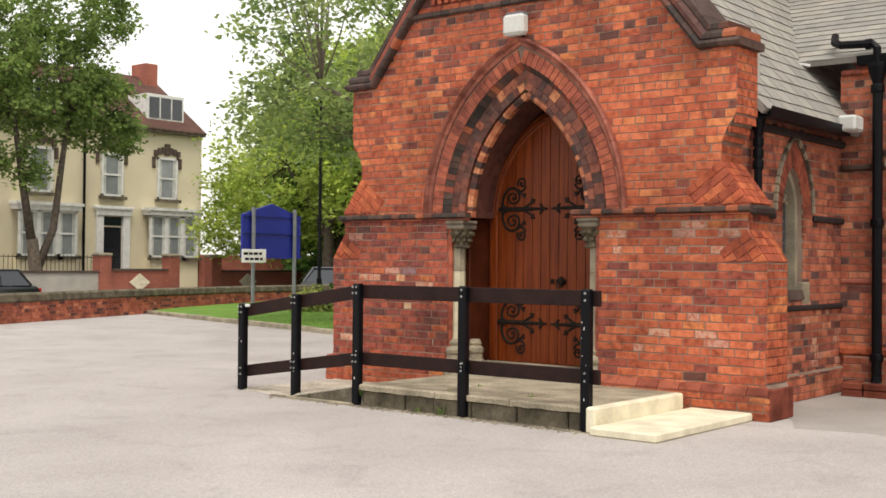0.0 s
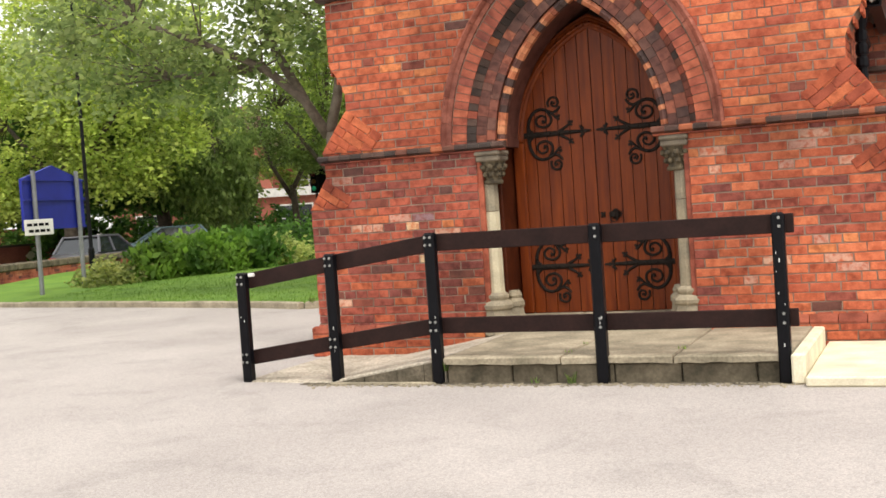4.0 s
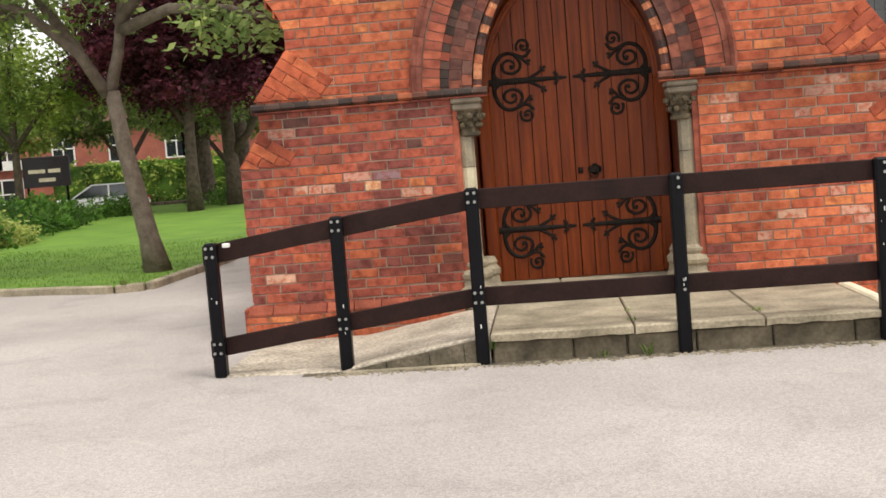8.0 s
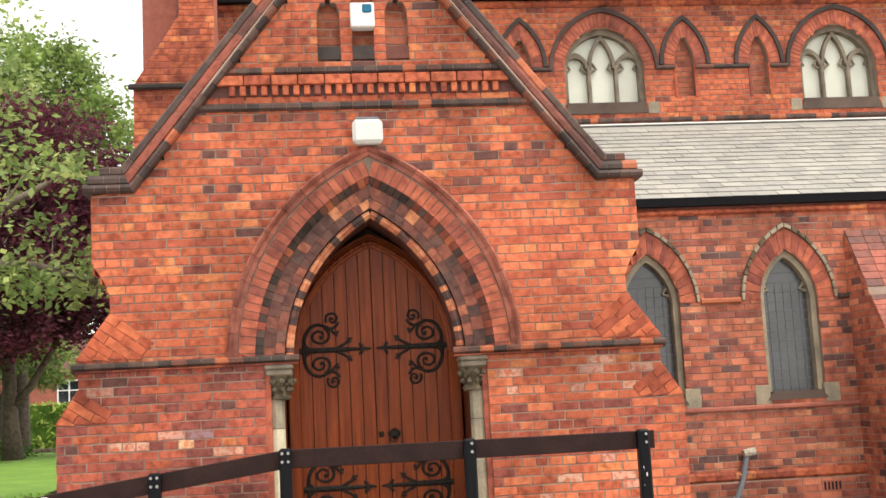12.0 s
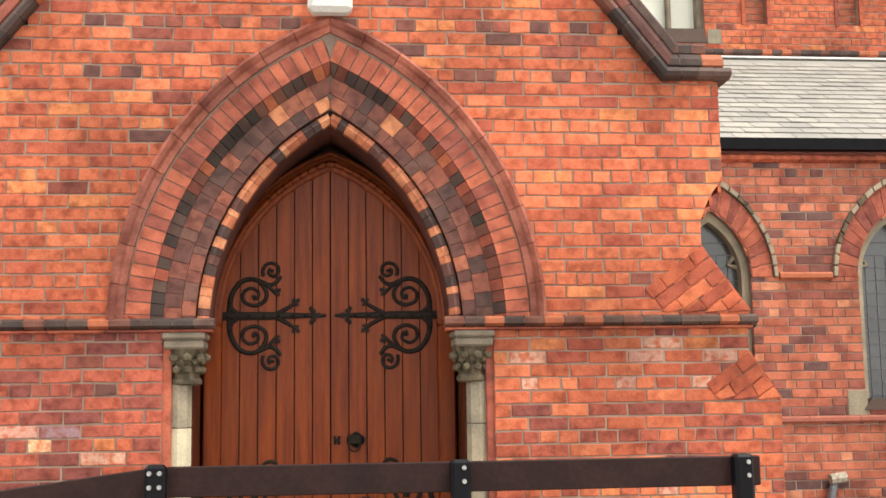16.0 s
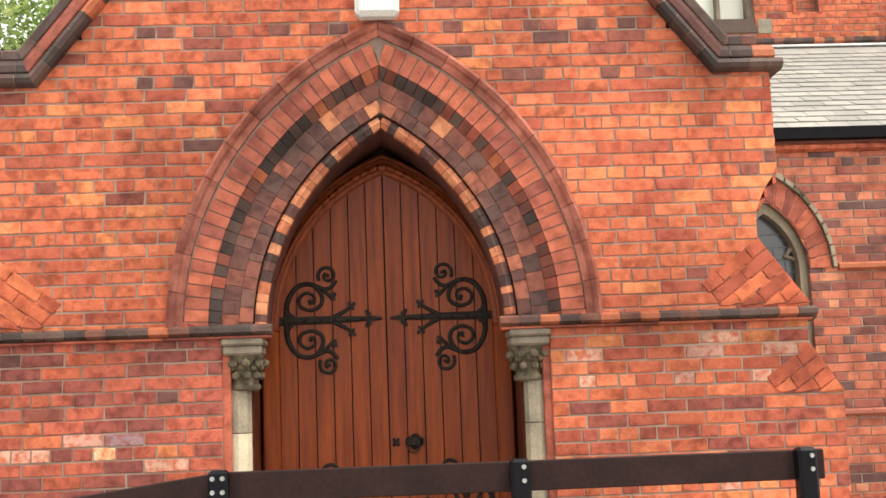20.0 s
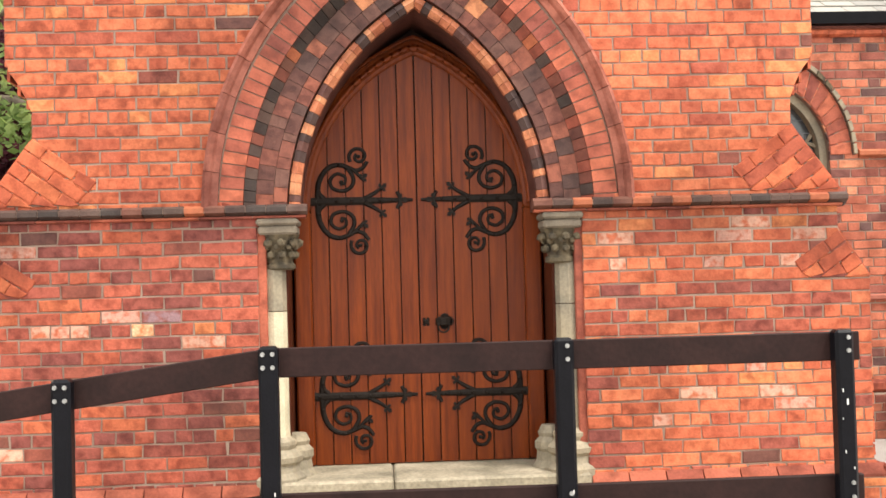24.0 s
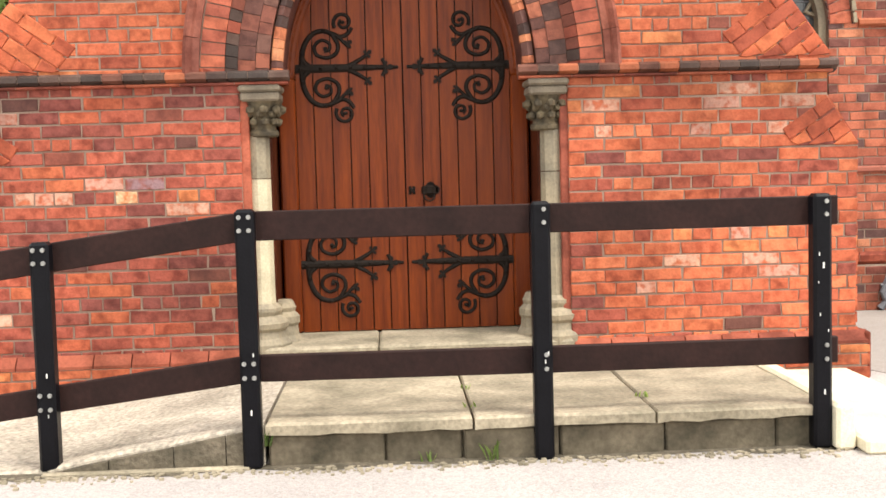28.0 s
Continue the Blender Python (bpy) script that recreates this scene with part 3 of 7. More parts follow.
def brick_bm(bm, q, front, deep=0.02):
    """One brick: worn, uneven front face a little smaller than its back."""
    q = [(x + chip.gauss(0, 0.0022), z + chip.gauss(0, 0.0020)) for x, z in q]
    c = Vector((sum(x for x, _ in q) / 4, sum(z for _, z in q) / 4))
    a = [bm.verts.new((x + (c.x - x) * chip.uniform(0.02, 0.06), front + chip.uniform(-0.0008, 0.0008), z + (c.y - z) * chip.uniform(0.05, 0.16))) for x, z in q]
    m = [bm.verts.new((x, front + 0.0035, z)) for x, z in q]
    b = [bm.verts.new((x, front + deep, z)) for x, z in q]
    bm.faces.new(a)
    for u, v in ((a, m), (m, b)):
        for k in range(4):
            j = (k + 1) % 4
            bm.faces.new((u[j], u[k], v[k], v[j]))


def joined_bricks(name, outlines, mat, parent, label="", turn=None):
    bm = bmesh.new()
    for q, front in outlines:
        brick_bm(bm, q, front)
    if turn is not None:
        bm.transform(turn)
    ob = part(name, bm, mat, parent, label)
    ob["kind"] = "stuff"
    return ob


def stucco_wall(name, rows, thick, label, turn=None, mat=None):
    bm = wall_body(rows, thick)
    if turn is not None:
        bm.transform(turn)
    return solid(name, bm, mat or M["mortar"], label, "wall", "structure")

# ---- the church porch ----
rng = random.Random(7)
SPRING, OFF = 1.90, 0.71                     # springing of the door arch, and its centres' offset


def ring_w(r):
    return r - OFF


def ring_h(r):
    return math.sqrt(r * r - OFF * OFF)


def ring_x(r, dz):
    return math.sqrt(max(r * r - dz * dz, 0)) - OFF


PROFILE = [(0.0, 2.78), (0.25, 2.78), (0.33, 2.72), (1.42, 2.74), (1.72, 2.55), (1.90, 2.55), (1.961, 2.57), (2.36, 2.28),
           (2.53, 2.28), (2.66, 2.33), (2.74, 2.39), (2.80, 2.43), (3.42, 2.43), (3.4205, 2.06), (6.03, 0.001)]


def half(z):
    for (z0, x0), (z1, x1) in zip(PROFILE, PROFILE[1:]):
        if z <= z1:
            return x0 + (x1 - x0) * (z - z0) / (z1 - z0)
    return 0.001


def front_edge(z):
    return (-half(z), half(z))


def door_hole(z):
    if z < SPRING:
        return (-0.975, 0.975)
    w = ring_x(1.985, z - SPRING) if z - SPRING < ring_h(1.985) else 0
    return (-w, w) if w > 0.01 else None


def niche(cx, z0, zs, w, h):
    def gap(z):
        if z0 < z < zs + h:
            a = arch_x(w, h, z - zs)
            return (cx - a, cx + a)
    return gap


blind = [(-0.31, 4.60, 5.02, 0.105, 0.17), (0.0, 4.60, 5.20, 0.10, 0.17), (0.31, 4.60, 5.02, 0.105, 0.17)]
front_rows = courses(front_edge, [door_hole] + [niche(*q) for q in blind], 0.0, 5.98)
porch_front = stucco_wall("wall_front", front_rows, 0.45, "red brick gabled porch front with side buttresses")


skip_front = lambda x, z: 4.24 < z < 4.40
front_bricks = lay(front_rows, rng, skip=skip_front)


def skew_bricks(side, x0, z0, x1, z1, rows, floor, most):
    """Rows of bricks laid square to a buttress slope that runs from (x0, z0) up to (x1, z1)."""
    out = []
    d = Vector((x1 - x0, z1 - z0))
    n = Vector((-d.y, d.x)).normalized()
    step = d.length / rows
    d.normalize()
    for k in range(rows):
        a = k * step
        reach = min(most, (z0 + d.y * (a + step) - floor) / max(-n.y, 0.1))
        u = 0.0
        first = True
        while u < reach - 0.03:
            w = 0.115 if first and k % 2 else 0.225
            first = False
            e = min(u + w, reach)
            pts = []
            for uu, v in ((u + 0.004, a + 0.005), (e - 0.004, a + 0.005), (e - 0.004, a + step - 0.005), (u + 0.004, a + step - 0.005)):
                q = Vector((x0, z0)) + d * v + n * uu
                pts.append((side * q.x, max(q.y, floor)))
            area = sum(p[0] * q[1] - q[0] * p[1] for p, q in zip(pts, pts[1:] + pts[:1]))
            if abs(area) > 0.004:
                out.append((pts if area > 0 else pts[::-1], -0.012 - rng.uniform(0, 0.003)))
            u = e
    return out


skew = []
for side in (-1, 1):
    skew += skew_bricks(side, 2.575, 1.975, 2.28, 2.38, 6, 1.965, 0.46)
    skew += skew_bricks(side, 2.74, 1.44, 2.55, 1.72, 4, 1.43, 0.34)

# Buttress weatherings and sides, seen from the flank.
for side, name in ((1, "wall_buttress_right"), (-1, "wall_buttress_left")):
    bm = bmesh.new()
    turn = Matrix.Translation((side * 2.74, 0, 0)) @ pose(0, 0, 0, 0, 0, 90 * side)
    flank = []
    for z0, z1, x in ((0.33, 1.42, 2.735), (1.72, 1.90, 2.55), (2.36, 2.53, 2.28), (2.545, 2.61, 2.31), (2.625, 2.70, 2.36), (2.71, 2.79, 2.42), (2.80, 3.42, 2.43)):
        rows = courses(lambda z: (0.01, 0.44), [], z0, z1)
        for q, front in lay(rows, rng, headers=2, length=0.22):
            flank.append((q if side > 0 else [(-a, b) for a, b in q][::-1], front + (2.74 - x)))
    joined_bricks("flank_bricks", flank, M["brick_j"], porch_front, turn=turn)
    caps = []
    for (za, xa), (zb, xb) in (((1.43, 2.742), (1.72, 2.552)), ((1.965, 2.575), (2.36, 2.283))):
        n = 4 if zb - za < 0.35 else 6
        for k in range(n):
            for c in range(4):
                f0, f1 = (k + 0.04) / n, (k + 0.96) / n
                y0, y1 = 0.005 + c * 0.11, 0.005 + c * 0.11 + 0.104
                v = [Vector((side * (xa + (xb - xa) * f), y, za + (zb - za) * f)) for f, y in ((f0, y0), (f1, y0), (f1, y1), (f0, y1))]
                lift = Vector((side * 0.009, 0, 0.007))
                top = [bm.verts.new(p + lift) for p in v]
                low = [bm.verts.new(p - lift) for p in v]
                bm.faces.new(top)
                for i in range(4):
                    j = (i + 1) % 4
                    bm.faces.new((top[j], top[i], low[i], low[j]))
    part("weathering_bricks", bm, M["skew_j"], porch_front, "sloping brick weathering")["kind"] = "stuff"

# Individual bricks round the door, the rest joined.
order = sorted(front_bricks, key=lambda b: math.hypot(sum(x for x, _ in b[0]) / 4, sum(z for _, z in b[0]) / 4 - 1.9))
brick_parts, brick_rest = order[:290], order[290:]


def kind_of(q):
    """Burnt headers sit in bands above the arch and low beside the door; salts bloom in patches."""
    x, z = sum(a for a, _ in q) / 4, sum(b for _, b in q) / 4
    short = max(a for a, _ in q) - min(a for a, _ in q) < 0.16
    r = rng.random()
    if abs(x) < 1.75 and 3.42 < z < 4.15:
        return "burnt" if r < (0.42 if short else 0.14) else "fair" if r > 0.7 else ""
    if math.hypot((x + 1.67) / 0.28, (z - 1.32) / 0.10) < 1 or math.hypot((x + 2.17) / 0.2, (z - 1.24) / 0.09) < 1:
        return "salt" if r < 0.6 else "dusky"
    if (1.0 < x < 2.4 and 1.42 < z < 1.80) or (1.2 < x < 2.5 and 0.5 < z < 0.95):
        return "salt" if r < 0.13 else "fair" if r < 0.85 else ""
    if x < -0.9 and z < 1.88:
        return "burnt" if r < 0.05 else "salt" if r > 0.985 else "dusky" if r < 0.85 else ""
    if x > 0.85 and z < 1.88 and 0.02 < r < 0.30:
        return "dusky"
    if x > 0.85:
        return "fair" if r < 0.78 else "burnt" if r > 0.985 else ""
    return "burnt" if r < 0.025 else "fair" if r > 0.75 else ""


sorted_bricks = {"": [], "burnt": [], "salt": [], "fair": [], "dusky": []}
for b in brick_rest:
    sorted_bricks[kind_of(b[0])].append(b)
joined_bricks("brickwork", sorted_bricks[""], M["brick_j"], porch_front, "orange-red bricks")
joined_bricks("skew_bricks", skew, M["skew_j"], porch_front, "slanting tumbled bricks on the buttresses")
joined_bricks("dusky_bricks", sorted_bricks["dusky"], M["dusky_j"], porch_front, "dusky red bricks")
joined_bricks("fair_bricks", sorted_bricks["fair"], M["fair_j"], porch_front, "clean salmon-red bricks")
joined_bricks("burnt_bricks", sorted_bricks["burnt"], M["burnt"], porch_front, "dark overburnt bricks")
joined_bricks("salt_stained_bricks", sorted_bricks["salt"], M["salt"], porch_front, "bricks bloomed with white salts")
niche_rows = [courses(lambda z, q=q: niche(*q)(z) or (q[0] - 0.01, q[0] + 0.01), [], q[1] + 0.01, q[2] + q[4] - 0.01) for q in blind]
for rows in niche_rows:
    part("niche_back", wall_body(rows, 0.1, 0.125), M["mortar"], porch_front)
    joined_bricks("niche_bricks", lay(rows, rng, face=0.125), M["old_j"], porch_front)

# Arch orders: hood mould, voussoirs, patterned order, roll mould.
arch = tagged(new("trim_door_arch"), "moulded pointed brick arch of three orders", "arch", "", "structure")
def hood_piece(a0, a1, side):
    bm = bmesh.new()
    pr = [(1.912, 0.0), (1.914, -0.014), (1.950, -0.024), (1.962, -0.048), (1.984, -0.068), (2.004, -0.052), (2.010, 0.08), (1.912, 0.08)]
    rings = []
    for a in (a0, (a0 + a1) / 2, a1):
        rings.append([bm.verts.new((side * max(r * math.cos(a) - OFF, 0.001), y, SPRING + 0.015 + r * math.sin(a))) for r, y in pr])
    for u, v in zip(rings, rings[1:]):
        for k in range(8):
            bm.faces.new((u[k], u[(k + 1) % 8], v[(k + 1) % 8], v[k]))
    bm.faces.new(rings[0][::-1])
    bm.faces.new(rings[-1])
    bmesh.ops.recalc_face_normals(bm, faces=bm.faces)
    part("hood_brick", bm, M["hood"], arch)


top_a = math.acos(OFF / 1.98)
for side in (-1, 1):
    for k in range(10):
        hood_piece(top_a * (k + 0.008) / 10, top_a * (k + 0.992) / 10, side)
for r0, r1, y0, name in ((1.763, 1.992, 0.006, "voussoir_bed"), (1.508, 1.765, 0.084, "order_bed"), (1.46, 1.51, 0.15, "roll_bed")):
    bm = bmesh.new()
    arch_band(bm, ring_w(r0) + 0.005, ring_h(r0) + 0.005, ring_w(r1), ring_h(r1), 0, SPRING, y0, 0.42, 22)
    part(name, bm, M["midmortar"] if name == "voussoir_bed" else M["darkmortar"], arch)


def ring_pieces(r0, r1, front0, front1, cuts, mat, name, side, gap=0.003, round_by=0.0, deep=0.06):
    """Wedge bricks of one ring, cut at the given angles; the front face may splay or bulge."""
    for a, b in zip(cuts, cuts[1:]):
        e = gap / r1
        bm = bmesh.new()
        rs = [(r0, front0), ((r0 + r1) / 2, (front0 + front1) / 2 - round_by), (r1, front1)]
        rs = [(r0, front0 + deep)] + rs + [(r1, front1 + deep)]
        loops = [[bm.verts.new((side * max(r * math.cos(t) - OFF, 0.002), y, SPRING + r * math.sin(t))) for r, y in rs] for t in (a + e, b - e)]
        bm.faces.new(loops[0])
        bm.faces.new(loops[1][::-1])
        for k in range(4):
            bm.faces.new((loops[0][k + 1], loops[0][k], loops[1][k], loops[1][k + 1]))
        bmesh.ops.recalc_face_normals(bm, faces=bm.faces)
        part(name, bm, mat, arch)


def even_cuts(r, length, shake=0.0):
    span = math.acos(OFF / r)
    n = round(span * r / length)
    return [span * (k + (rng.uniform(-shake, shake) if 0 < k < n else 0.0)) / n for k in range(n + 1)]


for side in (-1, 1):
    cuts = even_cuts(1.80, 0.072)
    ring_pieces(1.765, 1.905, -0.003, -0.003, cuts, M["vous"], "voussoir", side, gap=0.0042)
    for a, b in zip(cuts, cuts[1:]):
        ring_pieces(1.700, 1.762, 0.075, 0.0, [a, b], M["dusk"] if rng.random() < 0.72 else M["burnt_one"], "voussoir", side, gap=0.002)
    ring_pieces(1.595, 1.698, 0.072, 0.078, even_cuts(1.65, 0.105, 0.22), M["mix"], "arch_brick", side, gap=0.002)
    ring_pieces(1.512, 1.592, 0.076, 0.072, even_cuts(1.55, 0.085, 0.25), M["mix"], "arch_brick", side, gap=0.002)
    ring_pieces(1.436, 1.502, 0.125, 0.105, even_cuts(1.47, 0.062, 0.2), M["roll"], "roll_brick", side, gap=0.0015, round_by=0.022)
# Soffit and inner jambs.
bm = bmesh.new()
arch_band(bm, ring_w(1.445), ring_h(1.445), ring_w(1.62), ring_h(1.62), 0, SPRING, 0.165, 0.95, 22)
part("soffit", bm, M["burnt_one"], arch, "dark brick soffit")
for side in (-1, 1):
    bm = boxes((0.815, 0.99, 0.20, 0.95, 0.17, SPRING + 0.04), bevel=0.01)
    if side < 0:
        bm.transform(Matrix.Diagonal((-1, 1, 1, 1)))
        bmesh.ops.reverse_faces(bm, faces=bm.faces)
    part("jamb", bm, M["reveal"], arch, "varnished oak lining of the jamb in a shaded tone")
    bm = boxes((0.925, 0.982, 0.012, 0.21, 0.17, 1.862), bevel=0.006)
    if side < 0:
        bm.transform(Matrix.Diagonal((-1, 1, 1, 1)))
        bmesh.ops.reverse_faces(bm, faces=bm.faces)
    part("jamb_return", bm, M["vous"], arch, "brick return beside the shaft")

# String courses: half-round blue brick mouldings, piece by piece.
def string(name, runs, z, tall, out, y, parent=None, mat=None, length=0.118, label="dark half-round brick string course"):
    top = parent or tagged(new(name), label, "string course", "", "structure")
    for x0, x1 in runs:
        n = max(1, round((x1 - x0) / length))
        for k in range(n):
            a, b = x0 + (x1 - x0) * k / n + 0.003, x0 + (x1 - x0) * (k + 1) / n - 0.003
            bm = bmesh.new()
            pr = [(y + 0.03, z - tall / 2), (y - out * 0.45, z - tall / 2), (y - out, z - tall * 0.22), (y - out, z + tall * 0.25), (y - out * 0.6, z + tall / 2), (y + 0.03, z + tall / 2)]
            va, vb = [bm.verts.new((a, p, q)) for p, q in pr], [bm.verts.new((b, p, q)) for p, q in pr]
            bm.faces.new(va[::-1])
            bm.faces.new(vb)
            for i in range(6):
                j = (i + 1) % 6
                bm.faces.new((va[i], va[j], vb[j], vb[i]))
            part("moulded_brick", bm, mat or M["dusk"], top)
        bm = boxes((x0 + 0.01, x1 - 0.01, y - out + 0.007, y + 0.02, z - tall * 0.24, z + tall * 0.30))
        part("mortar_bed", bm, M["mortar"], top)
    return top


low_string = string("trim_string_low", [(-2.60, -0.672), (0.672, 2.60)], 1.917, 0.062, 0.072, 0.0)
string("", [(-2.575, -0.68), (0.68, 2.575)], 1.875, 0.022, 0.040, 0.0, parent=low_string, mat=M["vous"], length=0.31)
string("trim_string_mid", [(-1.54, 1.54)], 4.165, 0.07, 0.05, 0.0)
string("trim_string_top", [(-1.27, 1.27)], 4.495, 0.07, 0.05, 0.0)
for side in (-1, 1):
    bm = boxes((0, 0.46, -0.07, 0.0, 1.864, 1.946), bevel=0.022)
    bm.transform(Matrix.Translation((side * 2.552, 0, 0)) @ pose(0, 0, 0, 0, 0, 90 * side) @ Matrix.Translation((0.0 if side > 0 else -0.46, 0, 0)))
    part("return_moulding", bm, M["dark"], low_string)
# Dentils in the gable.
dent = tagged(new("trim_dentils"), "row of small brick dentils between two mouldings", "dentils", "", "structure")
unit = mesh_of(boxes((-0.028, 0.028, -0.055, 0.02, -0.045, 0.045), bevel=0.006), M["brick"])
# Burnt-brick colour on the bed paints the shadows between the dentils.
part("dentil_bed", boxes((-1.40, 1.40, -0.003, 0.03, 4.235, 4.362)), M["burnt_one"], dent, "brick behind the dentils, dark for the shadows in the gaps")
for k in range(26):
    ob = part("dentil", unit, None, dent)
    ob.location = (-1.19 + k * 0.0952, 0.012, 4.315)
for k in range(11):
    part("dentil_head", boxes((-1.32 + k * 0.24, -1.09 + k * 0.24, -0.058, 0.03, 4.362, 4.45), bevel=0.006), M["brick"], dent)
# Blind lancets.
for c, z0, zs, w, h in blind:
    back = tagged(new("trim_blind_lancet"), "dark recessed blind lancet in the porch gable", "niche", "", "structure")
    bm = boxes((c - w, c + w, -0.004, 0.01, z0, z0 + 0.12))
    part("ledge", bm, M["dark"], back)
part("niche_bed", boxes((-0.47, 0.47, 0.13, 0.22, 4.55, 5.42)), M["darkmortar"], porch_front)

# Coping of the gable with moulded kneelers.
coping = tagged(new("trim_coping"), "weathered dark moulded brick coping with stepped kneelers", "coping", "", "structure")
CX, CZ = 2.06, 3.42                          # where the raking coping meets the level kneeler
rake = math.atan2(6.03 - CZ, CX)
rdir, rout = Vector((-math.cos(rake), math.sin(rake))), Vector((math.sin(rake), math.cos(rake)))
mitre = Vector(((1 - rout.y) / rout.x, 1.0))
MEMBERS = [("roll", 0.130, [(0.0, 0.47), (0.0, -0.055), (0.012, -0.085), (0.038, -0.10), (0.064, -0.085), (0.076, -0.055), (0.076, 0.47)], "dusk", 0.42),
           ("course", 0.300, [(0.078, 0.47), (0.078, -0.060), (0.086, -0.068), (0.125, -0.068), (0.165, -0.028), (0.165, 0.47)], "burnt_one", 0.38),
           ("top", 0.360, [(0.167, 0.47), (0.167, -0.024), (0.175, -0.032), (0.222, -0.032), (0.238, -0.010), (0.250, 0.47)], "dusk", 0.28)]


def coping_piece(name, mat, profile, start, end, side):
    """One moulded coping brick between two cuts; each cut maps an offset from the wall to (x, z)."""
    bm = bmesh.new()
    ends = [[bm.verts.new((side * cut(o).x, y + chip.uniform(-0.002, 0.002), cut(o).y)) for o, y in profile] for cut in (start, end)]
    n = len(profile)
    bm.faces.new(ends[0])
    bm.faces.new(ends[1][::-1])
    for i in range(n):
        bm.faces.new((ends[0][(i + 1) % n], ends[0][i], ends[1][i], ends[1][(i + 1) % n]))
    bmesh.ops.recalc_face_normals(bm, faces=bm.faces)
    part(name, bm, M[mat], coping)


corner = Vector((CX, CZ))
for side in (-1, 1):
    for member, length, profile, mat, reach in MEMBERS:
        level = lambda x: (lambda o: Vector((CX + x, CZ + o)))
        slope = lambda v: (lambda o: corner + rdir * v + rout * o if (corner + rdir * v + rout * o).x > 0.002 else Vector((0.002, (corner + rdir * v + rout * o).y)))
        joint = lambda o: corner + mitre * o
        n = max(2, round(reach / length))
        first = 0.10
        coping_piece("kneeler_" + member, "dusk", profile, joint, level(first + 0.012), side)
        for k in range(n):
            u, v = first + 0.017 + (reach - first) * k / n, first + 0.012 + (reach - first) * (k + 1) / n
            coping_piece("kneeler_" + member, "dusk", profile, level(u), level(v), side)
        far_end = CX / math.cos(rake) + 0.12
        mean_o = sum(o for o, _ in profile) / len(profile)
        bed = [(mean_o + (o - mean_o) * 0.88, min(y + 0.0045, 0.465)) for o, y in profile]
        coping_piece("coping_bed", "mortar", bed, joint, slope(far_end), side)
        coping_piece("coping_bed", "mortar", bed, joint, level(reach), side)
        coping_piece("coping_" + member, mat, profile, joint, slope(0.10 + length * 0.3), side)
        v = 0.105 + length * 0.3
        while v < far_end - 0.03:
            w = min(v + length * chip.uniform(0.95, 1.05), far_end)
            coping_piece("coping_" + member, mat, profile, slope(v), slope(w - 0.005), side)
            v = w
    bm = prism(bmesh.new(), [(side * x, z) for x, z in ((CX + 0.02, CZ + 0.005), (2.40, CZ + 0.005), (2.36, CZ + 0.16), (2.16, CZ + 0.20), (CX + 0.03, CZ + 0.10))], 0.0, 0.46)
    bmesh.ops.recalc_face_normals(bm, faces=bm.faces)
    part("kneeler_core", bm, M["dark"], coping)
# Plinth chamfer bricks.
plinth = tagged(new("trim_plinth"), "sloping brick plinth course at the foot of the porch", "plinth", "", "structure")
for x0, x1 in ((-2.79, -0.985), (0.985, 2.79)):
    n = round((x1 - x0) / 0.237)
    for k in range(n):
        a, b = x0 + (x1 - x0) * k / n + 0.004, x0 + (x1 - x0) * (k + 1) / n - 0.004
        bm = bmesh.new()
        pr = [(0.0, 0.218), (-0.060, 0.218), (-0.060, 0.236), (-0.007, 0.296), (0.0, 0.296)]
        va, vb = [bm.verts.new((a, *p)) for p in pr], [bm.verts.new((b, *p)) for p in pr]
        bm.faces.new(va[::-1])
        bm.faces.new(vb)
        for i in range(5):
            bm.faces.new((va[i], va[(i + 1) % 5], vb[(i + 1) % 5], vb[i]))
        part("plinth_brick", bm, M["foot"], plinth)
    low = lay(courses(lambda z, p=(x0, x1): p, [], 0.0, 0.217), rng, face=-0.055)
    part("plinth_core", boxes((x0, x1, -0.055, 0.0, 0.0, 0.217)), M["mortar"], plinth)
    joined_bricks("plinth_bricks", low, M["brick_j"], plinth)
for side in (-1, 1):
    x = side * 2.77
    part("plinth_return", boxes((min(x, x + side * 0.03), max(x, x + side * 0.03), -0.06, 0.46, 0, 0.29), bevel=0.012), M["foot"], plinth)

# ---- the door ----
door = thing("door_1", "pair of varnished oak plank doors with black iron strap hinges, closed", "door", (0, 0.58, 0.31), kind="structure")
LEAF_W, LEAF_H = 0.69, 1.01


def leaf_top(x):
    x = min(abs(x), LEAF_W - 0.002)
    r = (LEAF_W ** 2 + LEAF_H ** 2) / (2 * LEAF_W)
    return 1.63 + math.sqrt(max(r * r - (x - (LEAF_W - r)) ** 2, 0))


for side in (-1, 1):
    for k in range(6):
        a, b = 0.005 + k * 0.1145, 0.005 + (k + 1) * 0.1145 - 0.0075
        steps = 4
        top = [(a + (b - a) * j / steps, leaf_top(a + (b - a) * j / steps) if a + (b - a) * j / steps < LEAF_W else 1.63) for j in range(steps + 1)]
        outline = [(a, 0.0), (b, 0.0)] + top[::-1]
        bm = prism(bmesh.new(), outline, -0.02 + rng.uniform(0, 0.003), 0.03)
        if side < 0:
            bm.transform(Matrix.Diagonal((-1, 1, 1, 1)))
            bmesh.ops.reverse_faces(bm, faces=bm.faces)
        part("door_plank", bm, M["wood"], door)
bm = boxes((-0.70, 0.70, 0.004, 0.05, 0.0, 1.63))
prism(bm, arch_curve(0.70, 1.02, 0, 1.63, 14), 0.004, 0.05)
part("door_backing", bm, M["groove"], door, "dark gaps between the planks")
